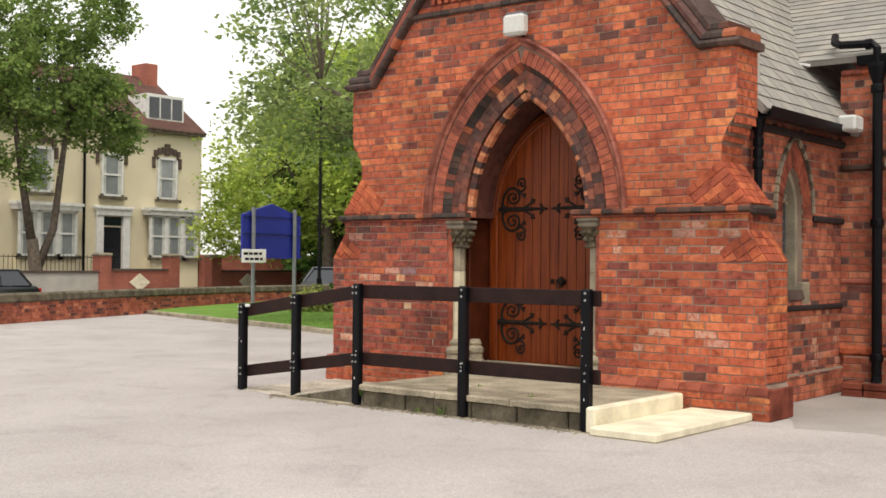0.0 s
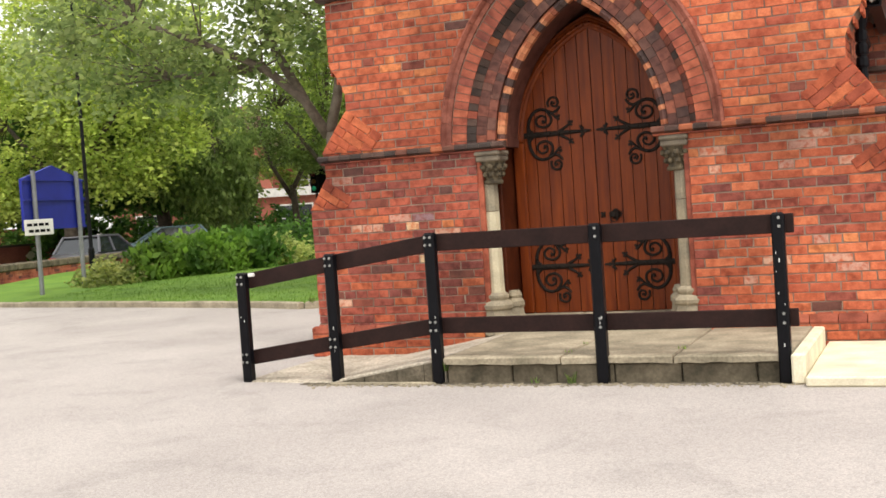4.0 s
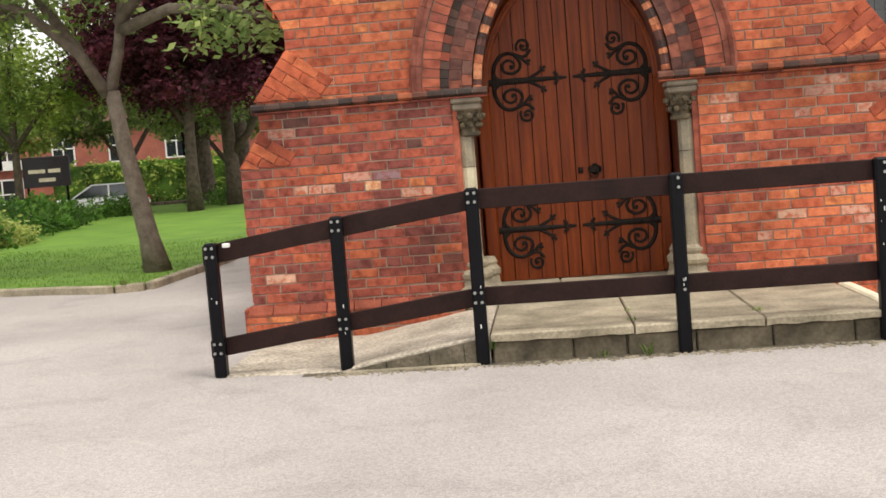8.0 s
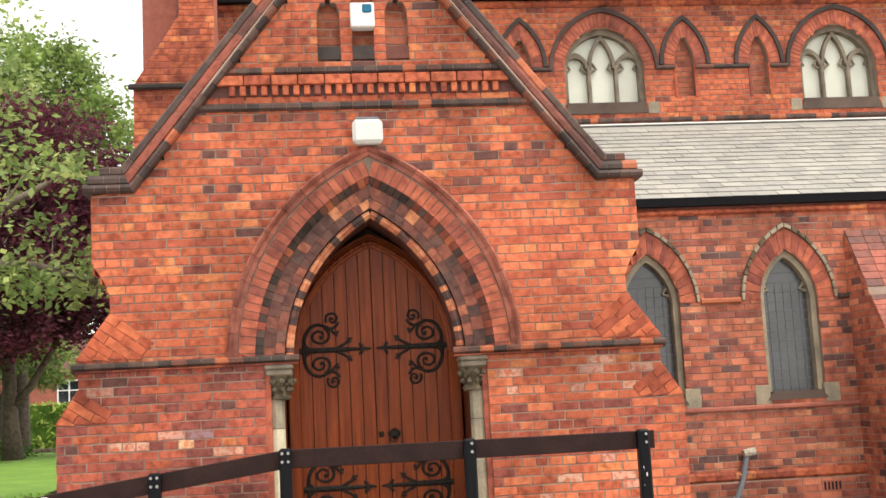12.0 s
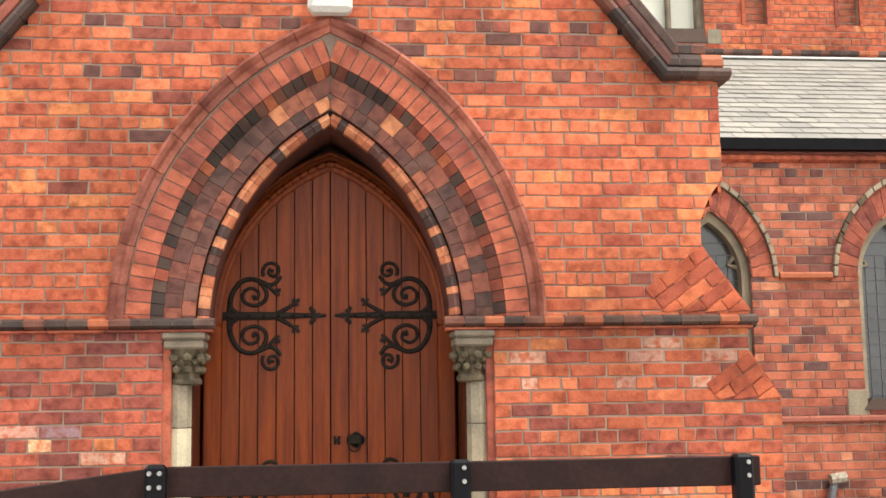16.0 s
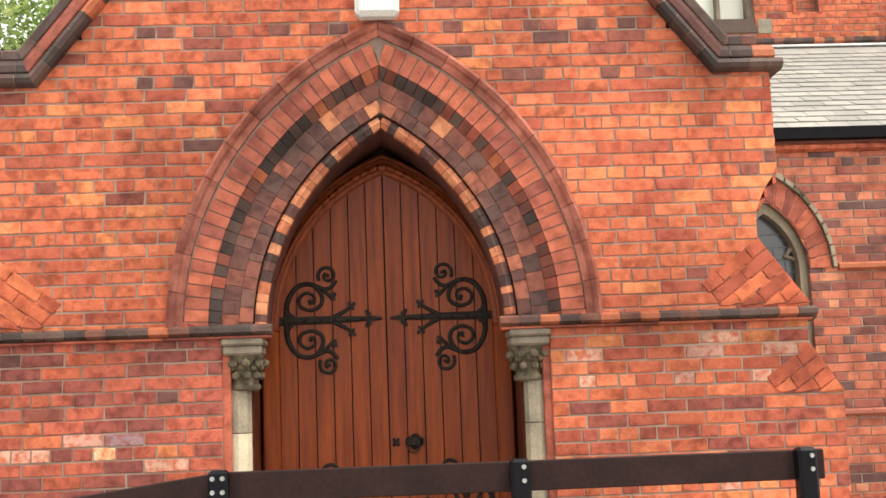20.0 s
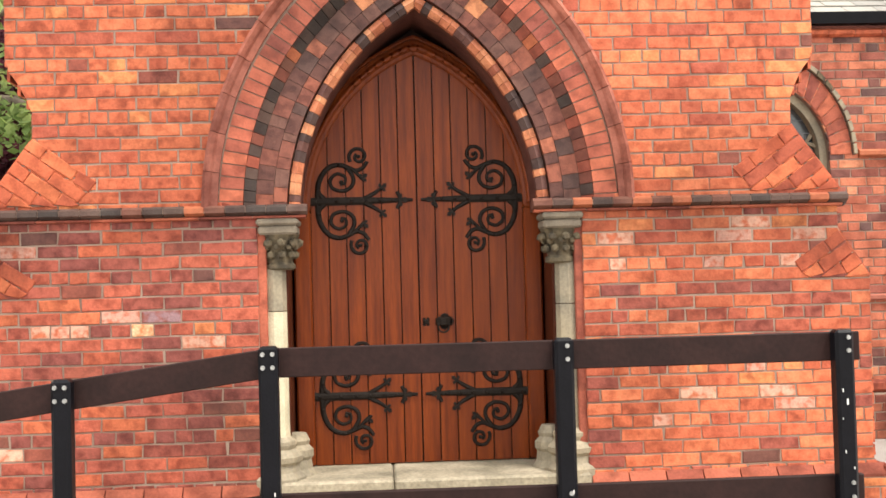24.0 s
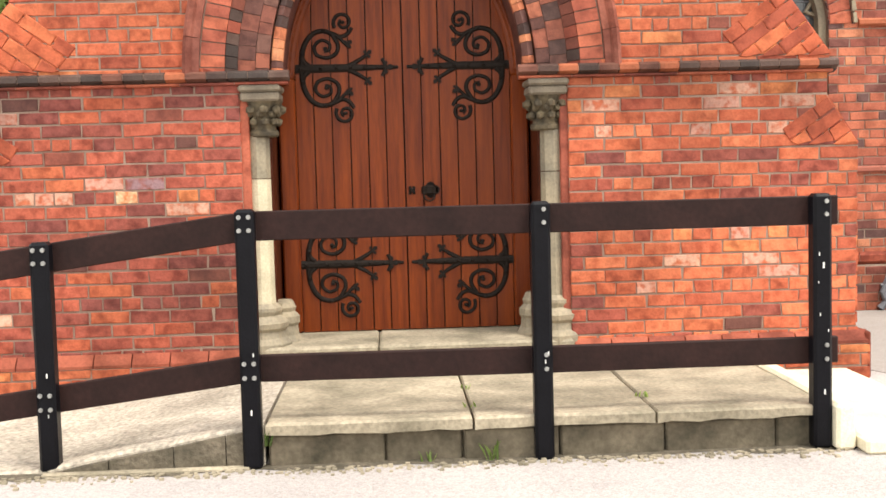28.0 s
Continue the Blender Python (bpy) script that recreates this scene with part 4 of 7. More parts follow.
# Dark boarding; its near-black colour includes the shade under the arch.
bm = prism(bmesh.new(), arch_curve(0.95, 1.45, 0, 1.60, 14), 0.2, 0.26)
part("tympanum", bm, M["recesswood"], door, "recessed dark boarding above the frame, coloured with the recess shade")
for r0, r1, y0, round_by in ((0.0, 0.088, -0.070, 0.030), (0.088, 0.115, -0.030, 0.008)):
    bm = bmesh.new()
    arch_band(bm, 0.688 + r0, 1.005 + r0 * 1.15, 0.688 + r1, 1.005 + r1 * 1.15, 0, 1.63, y0, 0.03, 22)
    bmesh.ops.recalc_face_normals(bm, faces=bm.faces)
    along = [e for e in bm.edges if all(abs(v.co.y - y0) < 1e-5 for v in e.verts)]
    bmesh.ops.bevel(bm, geom=along, offset=round_by, segments=4, affect="EDGES")
    part("door_frame_head", bm, M["wood"], door, "rounded oak arch moulding", smooth=True)
for side in (-1, 1):
    part("door_frame_post", boxes((min(side * 0.688, side * 0.80), max(side * 0.688, side * 0.80), -0.05, 0.03, 0, 1.63), bevel=0.012), M["wood"], door)


def smooth_line(points, steps=4):
    """A rounded line through the given points."""
    p = [points[0]] + list(points) + [points[-1]]
    out = []
    for a, b, c, d in zip(p, p[1:], p[2:], p[3:]):
        for k in range(steps):
            t = k / steps
            out.append(tuple(0.5 * (2 * v + (w - u) * t + (2 * u - 5 * v + 4 * w - x) * t * t + (3 * v - u - 3 * w + x) * t ** 3) for u, v, w, x in zip(a, b, c, d)))
    return out + [points[-1]]


def strap_bar(bm, line, wide0, wide1, y=-0.022, thick=0.017):
    """A flat forged bar with a rounded back that follows a line of (x, z), tapering from one half-width to another."""
    pts = [Vector((x, 0, z)) for x, z in line]
    n = len(pts)
    rings = []
    for k, p in enumerate(pts):
        d = (pts[min(k + 1, n - 1)] - pts[max(k - 1, 0)]).normalized()
        side = Vector((-d.z, 0, d.x)) * (wide0 + (wide1 - wide0) * k / (n - 1))
        rings.append([bm.verts.new(p + side * u + Vector((0, y + thick * v, 0))) for u, v in ((-1, 1), (-0.9, 0), (-0.35, -0.55), (0.35, -0.55), (0.9, 0), (1, 1))])
    for a, b in zip(rings, rings[1:]):
        for j in range(6):
            i = (j + 1) % 6
            bm.faces.new((a[j], a[i], b[i], b[j]))
    bm.faces.new(rings[0][::-1])
    bm.faces.new(rings[-1])


def fleur(bm, x, z, s, d, turn=0.0):
    """A small three-lobed leaf, pointing along the strap (d) and turned out of it."""
    for a, r in ((-1.15, 0.72), (0.0, 1.0), (1.15, 0.72)):
        a += turn
        dx, dz = math.cos(a) * d, math.sin(a)
        lobe = [(0.0, 0.0), (0.35, 0.20), (0.75, 0.30), (1.05, 0.0), (0.75, -0.30), (0.35, -0.20)]
        p = [(x + (dx * u - dz * d * v) * s * r, z + (dz * u + dx * d * v) * s * r) for u, v in lobe]
        area = sum(u[0] * v[1] - v[0] * u[1] for u, v in zip(p, p[1:] + p[:1]))
        prism(bm, p if area > 0 else p[::-1], -0.034, -0.016)


def curl(cx, cz, r, start, turns, s, n=20):
    """A closing scroll round (cx, cz)."""
    return [(cx + r * (1 - 0.72 * k / n) * math.cos(start + turns * 2 * math.pi * k / n), cz + s * r * (1 - 0.72 * k / n) * math.sin(start + turns * 2 * math.pi * k / n)) for k in range(n + 1)]


def hinge(side, z):
    """A strap hinge: a tapering bar with a C-shaped crescent, scrolls and leaves above and below it."""
    bm = bmesh.new()
    strap_bar(bm, [(0.690, z), (0.60, z), (0.42, z), (0.30, z)], 0.029, 0.026, -0.028, 0.016)
    strap_bar(bm, [(0.31, z), (0.20, z), (0.12, z)], 0.024, 0.015, -0.0275, 0.016)
    bmesh.ops.recalc_face_normals(bm, faces=bm.faces)
    top = part("strap_hinge", bm, M["iron"], door, "black wrought-iron scrolled strap hinge")
    for s in (1, -1):
        at = lambda *rows: smooth_line([(x, z + s * h) for x, h in rows])
        bm = bmesh.new()
        strap_bar(bm, at((0.640, 0.0), (0.636, 0.10), (0.607, 0.175), (0.56, 0.222), (0.498, 0.236), (0.437, 0.216), (0.389, 0.198), (0.345, 0.215), (0.316, 0.255)), 0.020, 0.013)
        strap_bar(bm, curl(0.372, z + s * 0.288, 0.064, -0.55, 1.25, s), 0.013, 0.010, -0.023)
        strap_bar(bm, at((0.445, 0.216), (0.408, 0.152), (0.420, 0.095), (0.480, 0.066), (0.545, 0.088), (0.556, 0.142), (0.512, 0.178), (0.463, 0.158), (0.463, 0.118), (0.495, 0.108)), 0.015, 0.010, -0.023)
        strap_bar(bm, at((0.405, 0.200), (0.372, 0.165), (0.345, 0.135)), 0.013, 0.009, -0.024)
        strap_bar(bm, at((0.350, 0.006), (0.300, 0.034), (0.255, 0.060), (0.222, 0.085)), 0.018, 0.010, -0.024)
        strap_bar(bm, at((0.600, 0.018), (0.625, 0.045), (0.632, 0.075)), 0.020, 0.010, -0.025)
        bmesh.ops.recalc_face_normals(bm, faces=bm.faces)
        fleur(bm, 0.352, z + s * 0.142, 0.046, -1, s * 0.75)
        fleur(bm, 0.232, z + s * 0.078, 0.046, -1, s * 0.7)
        for x, h in ((0.372, 0.288), (0.487, 0.125), (0.498, 0.238), (0.632, 0.085)):
            lathe(bm, [(0.001, z + s * h - 0.012), (0.011, z + s * h - 0.008), (0.014, z + s * h), (0.011, z + s * h + 0.008), (0.001, z + s * h + 0.012)], x, -0.03, 6)
        part("scroll", bm, M["iron"], top)
    bm = bmesh.new()
    fleur(bm, 0.118, z, 0.062, -1)
    strap_bar(bm, [(0.128, z - 0.055), (0.112, z - 0.02), (0.108, z), (0.112, z + 0.02), (0.128, z + 0.055)], 0.013, 0.013, -0.026)
    strap_bar(bm, [(0.075, z), (0.027, z)], 0.014, 0.010, -0.026)
    bmesh.ops.recalc_face_normals(bm, faces=bm.faces)
    for x in (0.16, 0.24, 0.33, 0.42, 0.52, 0.655):
        lathe(bm, [(0.001, z - 0.010), (0.009, z - 0.006), (0.011, z), (0.009, z + 0.006), (0.001, z + 0.010)], x, -0.038, 6)
    part("strap_end", bm, M["iron"], top)
    if side < 0:
        for o in (top, *top.children):
            o.data.transform(Matrix.Diagonal((-1, 1, 1, 1)))
            o.data.flip_normals()


for z in (1.692, 0.436):
    hinge(1, z)
    hinge(-1, z)
bm = bmesh.new()
for k in range(8):
    a = k * math.pi / 4
    fleur(bm, 0.15 + 0.02 * math.cos(a), 0.90 + 0.02 * math.sin(a), 0.05, 1)
lathe(bm, [(0.02, 0.868), (0.05, 0.88), (0.05, 0.92), (0.02, 0.932)], 0.15, -0.03, 10)
tube(bm, [(0.15 + 0.035 * math.cos(t), -0.065, 0.865 + 0.035 * math.sin(t)) for t in [k * math.pi / 6 for k in range(13)]], 0.006, 5)
part("ring_handle", bm, M["iron"], door, "black iron rosette with a ring handle")
bm = bmesh.new()
lathe(bm, [(0.004, 0.885), (0.020, 0.89), (0.020, 0.91), (0.004, 0.915)], 0.040, -0.024, 10)
for k in range(4):
    a = math.pi / 4 + k * math.pi / 2
    box(bm, 0.040 + 0.018 * math.cos(a) - 0.009, 0.040 + 0.018 * math.cos(a) + 0.009, -0.030, -0.016, 0.90 + 0.024 * math.sin(a) - 0.010, 0.90 + 0.024 * math.sin(a) + 0.010, bevel=0.004)
part("keyhole_plate", bm, M["iron"], door, "small black iron keyhole plate")
sill = solid("trim_door_sill", boxes((-0.98, -0.2, -0.06, 0.64, 0.165, 0.305), (-0.195, 0.98, -0.06, 0.64, 0.165, 0.303), bevel=0.014), M["flag"], "worn stone door sill", "sill", "structure")

# Nook shafts.
def shaft(side):
    top = thing("stone_column", "weathered limestone nook shaft with carved leaf capital", "column", (side * 0.888, 0.10, 0.17), group="columns of the church door")
    bm = lathe(bmesh.new(), [(0.078, 0.38), (0.074, 0.44), (0.072, 1.14)], 0, 0, 8)
    part("lower_shaft", bm, M["paleshaft"] if side < 0 else M["stone"], top, "pale replaced stone" if side < 0 else "")
    part("upper_shaft", lathe(bmesh.new(), [(0.072, 1.145), (0.072, 1.40)], 0, 0, 8), M["stone"], top)
    part("base", lathe(bmesh.new(), [(0.165, 0.0), (0.165, 0.15), (0.135, 0.185), (0.125, 0.225), (0.145, 0.245), (0.150, 0.275), (0.128, 0.300), (0.100, 0.318), (0.112, 0.345), (0.112, 0.365), (0.082, 0.392)], 0, 0, 8), M["stone"], top, "moulded octagonal base")
    inner_base = lathe(bmesh.new(), [(0.120, 0.0), (0.120, 0.13), (0.092, 0.175), (0.085, 0.23), (0.098, 0.25), (0.098, 0.29), (0.070, 0.32), (0.078, 0.345), (0.055, 0.39)], -side * 0.105, 0.16, 8)
    part("inner_base", inner_base, M["stone"], top, "smaller moulded base beside the door")
    cap = lathe(bmesh.new(), [(0.08, 1.39), (0.095, 1.40), (0.095, 1.42), (0.078, 1.435), (0.082, 1.50), (0.115, 1.58), (0.125, 1.60)], -side * 0.035, 0, 12)
    cap = part("capital", cap, M["carved"], top, "dark weathered carved leaf capital")
    bm = bmesh.new()
    for k in range(9):
        a = k * 2 * math.pi / 9
        for r, z, s in ((0.095, 1.48, 0.028), (0.118, 1.55, 0.03), (0.10, 1.525, 0.022)):
            bmesh.ops.create_icosphere(bm, subdivisions=1, radius=s, matrix=Matrix.Translation((r * math.cos(a + z * 9) - side * 0.035, r * math.sin(a + z * 9), z)))
    part("leaf_carving", bm, M["carved"], cap)
    o = -side * 0.035
    part("abacus", boxes((o - 0.115, o + 0.115, -0.135, 0.125, 1.60, 1.655), (o - 0.125, o + 0.125, -0.15, 0.125, 1.655, 1.695), bevel=0.012), M["mullion"], top)


shaft(-1)
shaft(1)

# Bulkhead lamp and alarm box on the gable.
lamp = thing("wall_lamp", "white bulkhead floodlight over the door arch", "lamp", (0, -0.02, 3.76))
part("casing", boxes((-0.135, 0.135, -0.15, -0.02, 0.02, 0.24), bevel=0.03), M["lamp"], lamp)
part("bracket", boxes((-0.11, 0.11, -0.12, 0.0, 0.215, 0.265), (-0.03, 0.03, -0.03, 0.02, 0.16, 0.26), bevel=0.01), M["lead"], lamp, "grey metal bracket")
bell = thing("alarm_box", "cream alarm box with a small blue lens", "alarm box", (0.0, -0.004, 4.88))
part("case", boxes((-0.11, 0.11, -0.075, 0.06, 0.0, 0.23), bevel=0.012), M["white"], bell)
part("lens", boxes((0.0, 0.085, -0.088, -0.07, 0.13, 0.21), bevel=0.01), material("blue_lens", (0.01, 0.14, 0.24), 0.25), bell, "blue plastic lens")

# Porch flanks, roof and gutters.
def lancet(cx, z0, zs, w, h):
    def gap(z):
        if z0 < z < zs + h:
            a = arch_x(w, h, z - zs)
            return (cx - a, cx + a)
    return gap


def lancet_window(cx, z0, zs, w, h, turn, blocks=True):
    """A lancet with a stone frame, leaded glass, sloping sill, brick arch and dark hood."""
    win = tagged(new("window_1"), "narrow leaded lancet window in a chamfered stone frame", "window", "", "structure")
    def add(name, bm, mat, label=""):
        bm.transform(turn)
        return part(name, bm, mat, win, label)
    bm = bmesh.new()
    arch_band(bm, w - 0.065, h - 0.09, w, h, cx, zs, 0.06, 0.22, 10)
    box(bm, cx - w, cx - w + 0.065, 0.06, 0.22, z0, zs)
    box(bm, cx + w - 0.065, cx + w, 0.06, 0.22, z0, zs)
    add("window_frame", bm, M["stone"])
    bm = bmesh.new()
    for s in (-1, 1):
        tube(bm, [(cx + s * (w - 0.06), 0.15, zs + 0.10), (cx + s * (w - 0.15), 0.15, zs + 0.13), (cx + s * (w - 0.10), 0.15, zs + 0.2)], 0.022, 6)
    add("foil_cusp", bm, M["stone"])
    bm = boxes((cx - w, cx + w, 0.17, 0.19, z0, zs))
    prism(bm, [(x, z) for x, z in arch_curve(w - 0.02, h - 0.02, cx, zs, 8)], 0.17, 0.19)
    add("pane", bm, M["glass"], "grey leaded glass")
    bm = bmesh.new()
    for k in range(int((zs + h * 0.7 - z0) / 0.115)):
        z = z0 + 0.1 + k * 0.115
        a = arch_x(w, h, z - zs) - 0.05
        box(bm, cx - a, cx + a, 0.162, 0.17, z, z + 0.008)
    for k in (-2, -1, 0, 1, 2):
        box(bm, cx + k * 0.1 - 0.004, cx + k * 0.1 + 0.004, 0.162, 0.17, z0, zs + 0.2)
    add("lead_came", bm, M["lead"])
    bm = bmesh.new()
    prism(bm, [(cx - w - 0.02, z0 - 0.03), (cx + w + 0.02, z0 - 0.03), (cx + w - 0.05, z0 + 0.07), (cx - w + 0.05, z0 + 0.07)], -0.02, 0.2)
    add("window_sill", bm, M["hoodstone"], "dark sloping sill")
    if blocks:
        for s in (-1, 1):
            x = cx + s * (w + 0.075)
            add("sill_block", boxes((x - 0.095, x + 0.095, -0.012, 0.1, z0 - 0.08, z0 + 0.15), bevel=0.008), M["stone"])
    bm = bmesh.new()
    arch_band(bm, w + 0.005, h + 0.008, w + 0.20, h + 0.26, cx, zs, -0.004, 0.1, 10)
    add("arch_bed", bm, M["mortar"])
    r0, r1 = ((w + 0.01) ** 2 + (h + 0.01) ** 2) / (2 * (w + 0.01)), None
    inner, outer = arch_curve(w + 0.01, h + 0.012, cx, zs, 9), arch_curve(w + 0.195, h + 0.25, cx, zs, 9)
    for (p, q), (u, v) in zip(zip(inner, inner[1:]), zip(outer, outer[1:])):
        e = 0.05
        quad = [(p[0] + (q[0] - p[0]) * e, p[1] + (q[1] - p[1]) * e), (u[0] + (v[0] - u[0]) * e, u[1] + (v[1] - u[1]) * e), (v[0] + (u[0] - v[0]) * e, v[1] + (u[1] - v[1]) * e), (q[0] + (p[0] - q[0]) * e, q[1] + (p[1] - q[1]) * e)]
        bm = bmesh.new()
        brick_bm(bm, quad, -0.013, 0.05)
        add("arch_brick", bm, M["vous"])
    bm = bmesh.new()
    arch_band(bm, w + 0.20, h + 0.265, w + 0.228, h + 0.305, cx, zs, -0.022, 0.02, 10)
    hood_bed = add("hood_mould", bm, M["darkmortar"], "thin weathered hood mould")
    inner, outer = arch_curve(w + 0.202, h + 0.268, cx, zs, 11), arch_curve(w + 0.238, h + 0.318, cx, zs, 11)
    for (p, q), (u, v) in zip(zip(inner, inner[1:]), zip(outer, outer[1:])):
        e = 0.07
        quad = [(p[0] + (q[0] - p[0]) * e, p[1] + (q[1] - p[1]) * e), (u[0] + (v[0] - u[0]) * e, u[1] + (v[1] - u[1]) * e), (v[0] + (u[0] - v[0]) * e, v[1] + (u[1] - v[1]) * e), (q[0] + (p[0] - q[0]) * e, q[1] + (p[1] - q[1]) * e)]
        bm = bmesh.new()
        brick_bm(bm, quad, -0.045, 0.05)
        bm.transform(turn)
        part("hood_piece", bm, M["carved"] if rng.random() < 0.3 else M["stone"], hood_bed)
    return win


sides = []
for side, name in ((1, "wall_right_flank"), (-1, "wall_left_flank")):
    turn = Matrix.Translation((side * 2.28, 0, 0)) @ pose(0, 0, 0, 0, 0, 90 * side)
    cy = side * 1.66
    ends = (0.45, 3.0) if side > 0 else (-3.0, -0.45)
    rows = courses(lambda z, e=ends: e, [lancet(cy, 1.08, 1.95, 0.27, 0.50)], 0.0, 2.86)
    wall = stucco_wall(name, rows, 0.4, "red brick side wall of the porch", turn)
    stained, clean = [], []
    for b in lay(rows, rng):
        x, z = abs(sum(u for u, _ in b[0]) / 4), sum(v for _, v in b[0]) / 4
        (stained if x > 1.7 and 0.35 < z < 1.0 and rng.random() < 0.3 else clean).append(b)
    joined_bricks("bricks", clean, M["old_j"], wall, turn=turn)
    joined_bricks("salt_stained_bricks", stained, M["salt"], wall, "bricks bloomed with white salts", turn=turn)
    lancet_window(cy, 1.08, 1.95, 0.27, 0.50, turn)
    bm = boxes((ends[0], ends[1], -0.055, 0.0, 0.0, 0.29), bevel=0.02)
    bm.transform(turn)
    part("plinth", bm, M["mortar"], wall)
    joined_bricks("plinth_bricks", lay(courses(lambda z, e=ends: e, [], 0.0, 0.27), rng, face=-0.055), M["old_j"], wall, turn=turn)
    bm = boxes((ends[0], cy - 0.5, -0.05, 0.0, 1.87, 1.94), (cy + 0.5, ends[1], -0.05, 0.0, 1.87, 1.94), (ends[0], ends[1], -0.04, 0.0, 0.93, 0.99), (ends[0], ends[1], -0.06, 0.0, 2.72, 2.80), bevel=0.015)
    bm.transform(turn)
    part("string_moulding", bm, M["dark"], wall)


def slate_rows(a, b, ridge, width, pitch, origin, along, up, normal, keep=None):
    """Slates on a plane: origin, a unit vector along the eaves and one up the slope."""
    out = []
    for r in range(int(ridge / pitch)):
        x = a - (width / 2 if r % 2 else 0) - width
        while x < b:
            x += width
            x0, x1 = max(x + 0.003, a), min(x + width - 0.003, b)
            if x1 - x0 < 0.05:
                continue
            jig = rng.uniform(-0.006, 0.006)
            pts = [origin + along * u + up * v + normal * w for u, v, w in ((x0, r * pitch + jig, 0.014 + rng.uniform(0, 0.006)), (x1, r * pitch + jig, 0.014), (x1, (r + 1.15) * pitch, 0.002), (x0, (r + 1.15) * pitch, 0.002))]
            out.append((pts, normal))
    return out


def slate_bm(bm, pts, normal):
    top = [bm.verts.new(p) for p in pts]
    low = [bm.verts.new(p - normal * 0.009) for p in pts]
    bm.faces.new(top)
    for i in range(4):
        j = (i + 1) % 4
        bm.faces.new((top[j], top[i], low[i], low[j]))


def roof_plane(name, label, origin, along, up, a, b, length, thick=0.06):
    normal = along.cross(up).normalized()
    bm = bmesh.new()
    pts = [origin + along * u + up * v for u, v in ((a, 0), (b, 0), (b, length), (a, length))]
    t, l = [bm.verts.new(p) for p in pts], [bm.verts.new(p - normal * thick) for p in pts]
    bm.faces.new(t)
    bm.faces.new(l[::-1])
    for i in range(4):
        j = (i + 1) % 4
        bm.faces.new((t[j], t[i], l[i], l[j]))
    return solid(name, bm, M["slate"], label, "roof", "structure"), normal


def slates(roof, rows, single=0):
    for pts, n in rows[:single]:
        bm = bmesh.new()
        slate_bm(bm, pts, n)
        part("slate", bm, M["slate"], roof)
    bm = bmesh.new()
    for pts, n in rows[single:]:
        slate_bm(bm, pts, n)
    ob = part("slating", bm, M["slate_j"], roof)
    ob["kind"] = "stuff"


K = Vector((0, 0, 1))
slope = Vector((-2.10, 0, 2.57)).normalized()
roof_r, n_r = roof_plane("roof_porch_right", "grey slate porch roof slope", Vector((2.52, 0.44, 2.88)), Vector((0, 1, 0)), slope, 0, 5.0, 3.95)
slates(roof_r, slate_rows(0, 5.0, 3.9, 0.27, 0.19, Vector((2.52, 0.44, 2.88)), Vector((0, 1, 0)), slope, n_r))
slope_l = Vector((2.10, 0, 2.57)).normalized()
roof_l, n_l = roof_plane("roof_porch_left", "grey slate porch roof slope", Vector((-2.52, 5.44, 2.88)), Vector((0, -1, 0)), slope_l, 0, 5.0, 3.95)
solid("trim_ridge", tube(bmesh.new(), [(0, 0.46, 5.94), (0, 5.5, 5.94)], 0.07, 8), M["terracotta"], "clay ridge tiles", "ridge", "structure")


def gutter(name, x0, y0, x1, y1, z, label="black cast-iron gutter along the eaves"):
    bm = bmesh.new()
    d = Vector((x1 - x0, y1 - y0, 0)).normalized()
    s = Vector((d.y, -d.x, 0))
    pr = [(-0.055, 0.05), (-0.055, -0.05), (0.05, -0.05), (0.065, 0.05), (0.05, 0.05), (0.038, -0.035), (-0.04, -0.035), (-0.04, 0.05)]
    va = [bm.verts.new(Vector((x0, y0, z)) + s * p + K * q) for p, q in pr]
    vb = [bm.verts.new(Vector((x1, y1, z)) + s * p + K * q) for p, q in pr]
    for i in range(8):
        j = (i + 1) % 8
        bm.faces.new((va[i], va[j], vb[j], vb[i]))
    bm.faces.new(va[::-1])
    bm.faces.new(vb)
    return solid(name, bm, M["black"], label, "gutter")


def downpipe(x, y, z0, z1, r=0.045, name="downpipe"):
    top = thing(name, "black cast-iron rainwater downpipe with hopper", "downpipe", (x, y, z0))
    h = z1 - z0
    part("pipe", tube(bmesh.new(), [(0, 0, 0.12), (0, 0, h - 0.1)], r, 10), M["black"], top)
    part("shoe", tube(bmesh.new(), [(0, 0, 0.13), (0, -0.02, 0.06), (0, -0.10, 0.0)], r * 1.05, 10), M["black"], top)
    part("hopper", lathe(bmesh.new(), [(r, h - 0.2), (r * 1.6, h - 0.1), (r * 2.0, h - 0.02), (r * 2.0, h + 0.03)], 0, 0, 10), M["black"], top)
    for k in range(3):
        z = 0.3 + (h - 0.6) * k / 2
        part("collar", lathe(bmesh.new(), [(r * 1.25, z), (r * 1.35, z + 0.02), (r * 1.35, z + 0.07), (r * 1.25, z + 0.09)], 0, 0, 10), M["black"], top)
    return top


gutter("gutter", 2.50, 0.50, 2.50, 2.55, 2.86)
downpipe(2.375, 0.60, 2.02, 2.84, 0.04)
flood = thing("floodlight", "white floodlight box at the porch eaves", "lamp", (2.60, 2.42, 2.86))
part("casing", boxes((-0.10, 0.10, -0.13, 0.13, -0.02, 0.15), bevel=0.025), M["lamp"], flood)
part("bracket", boxes((-0.20, -0.08, -0.03, 0.03, 0.0, 0.04)), M["black"], flood)

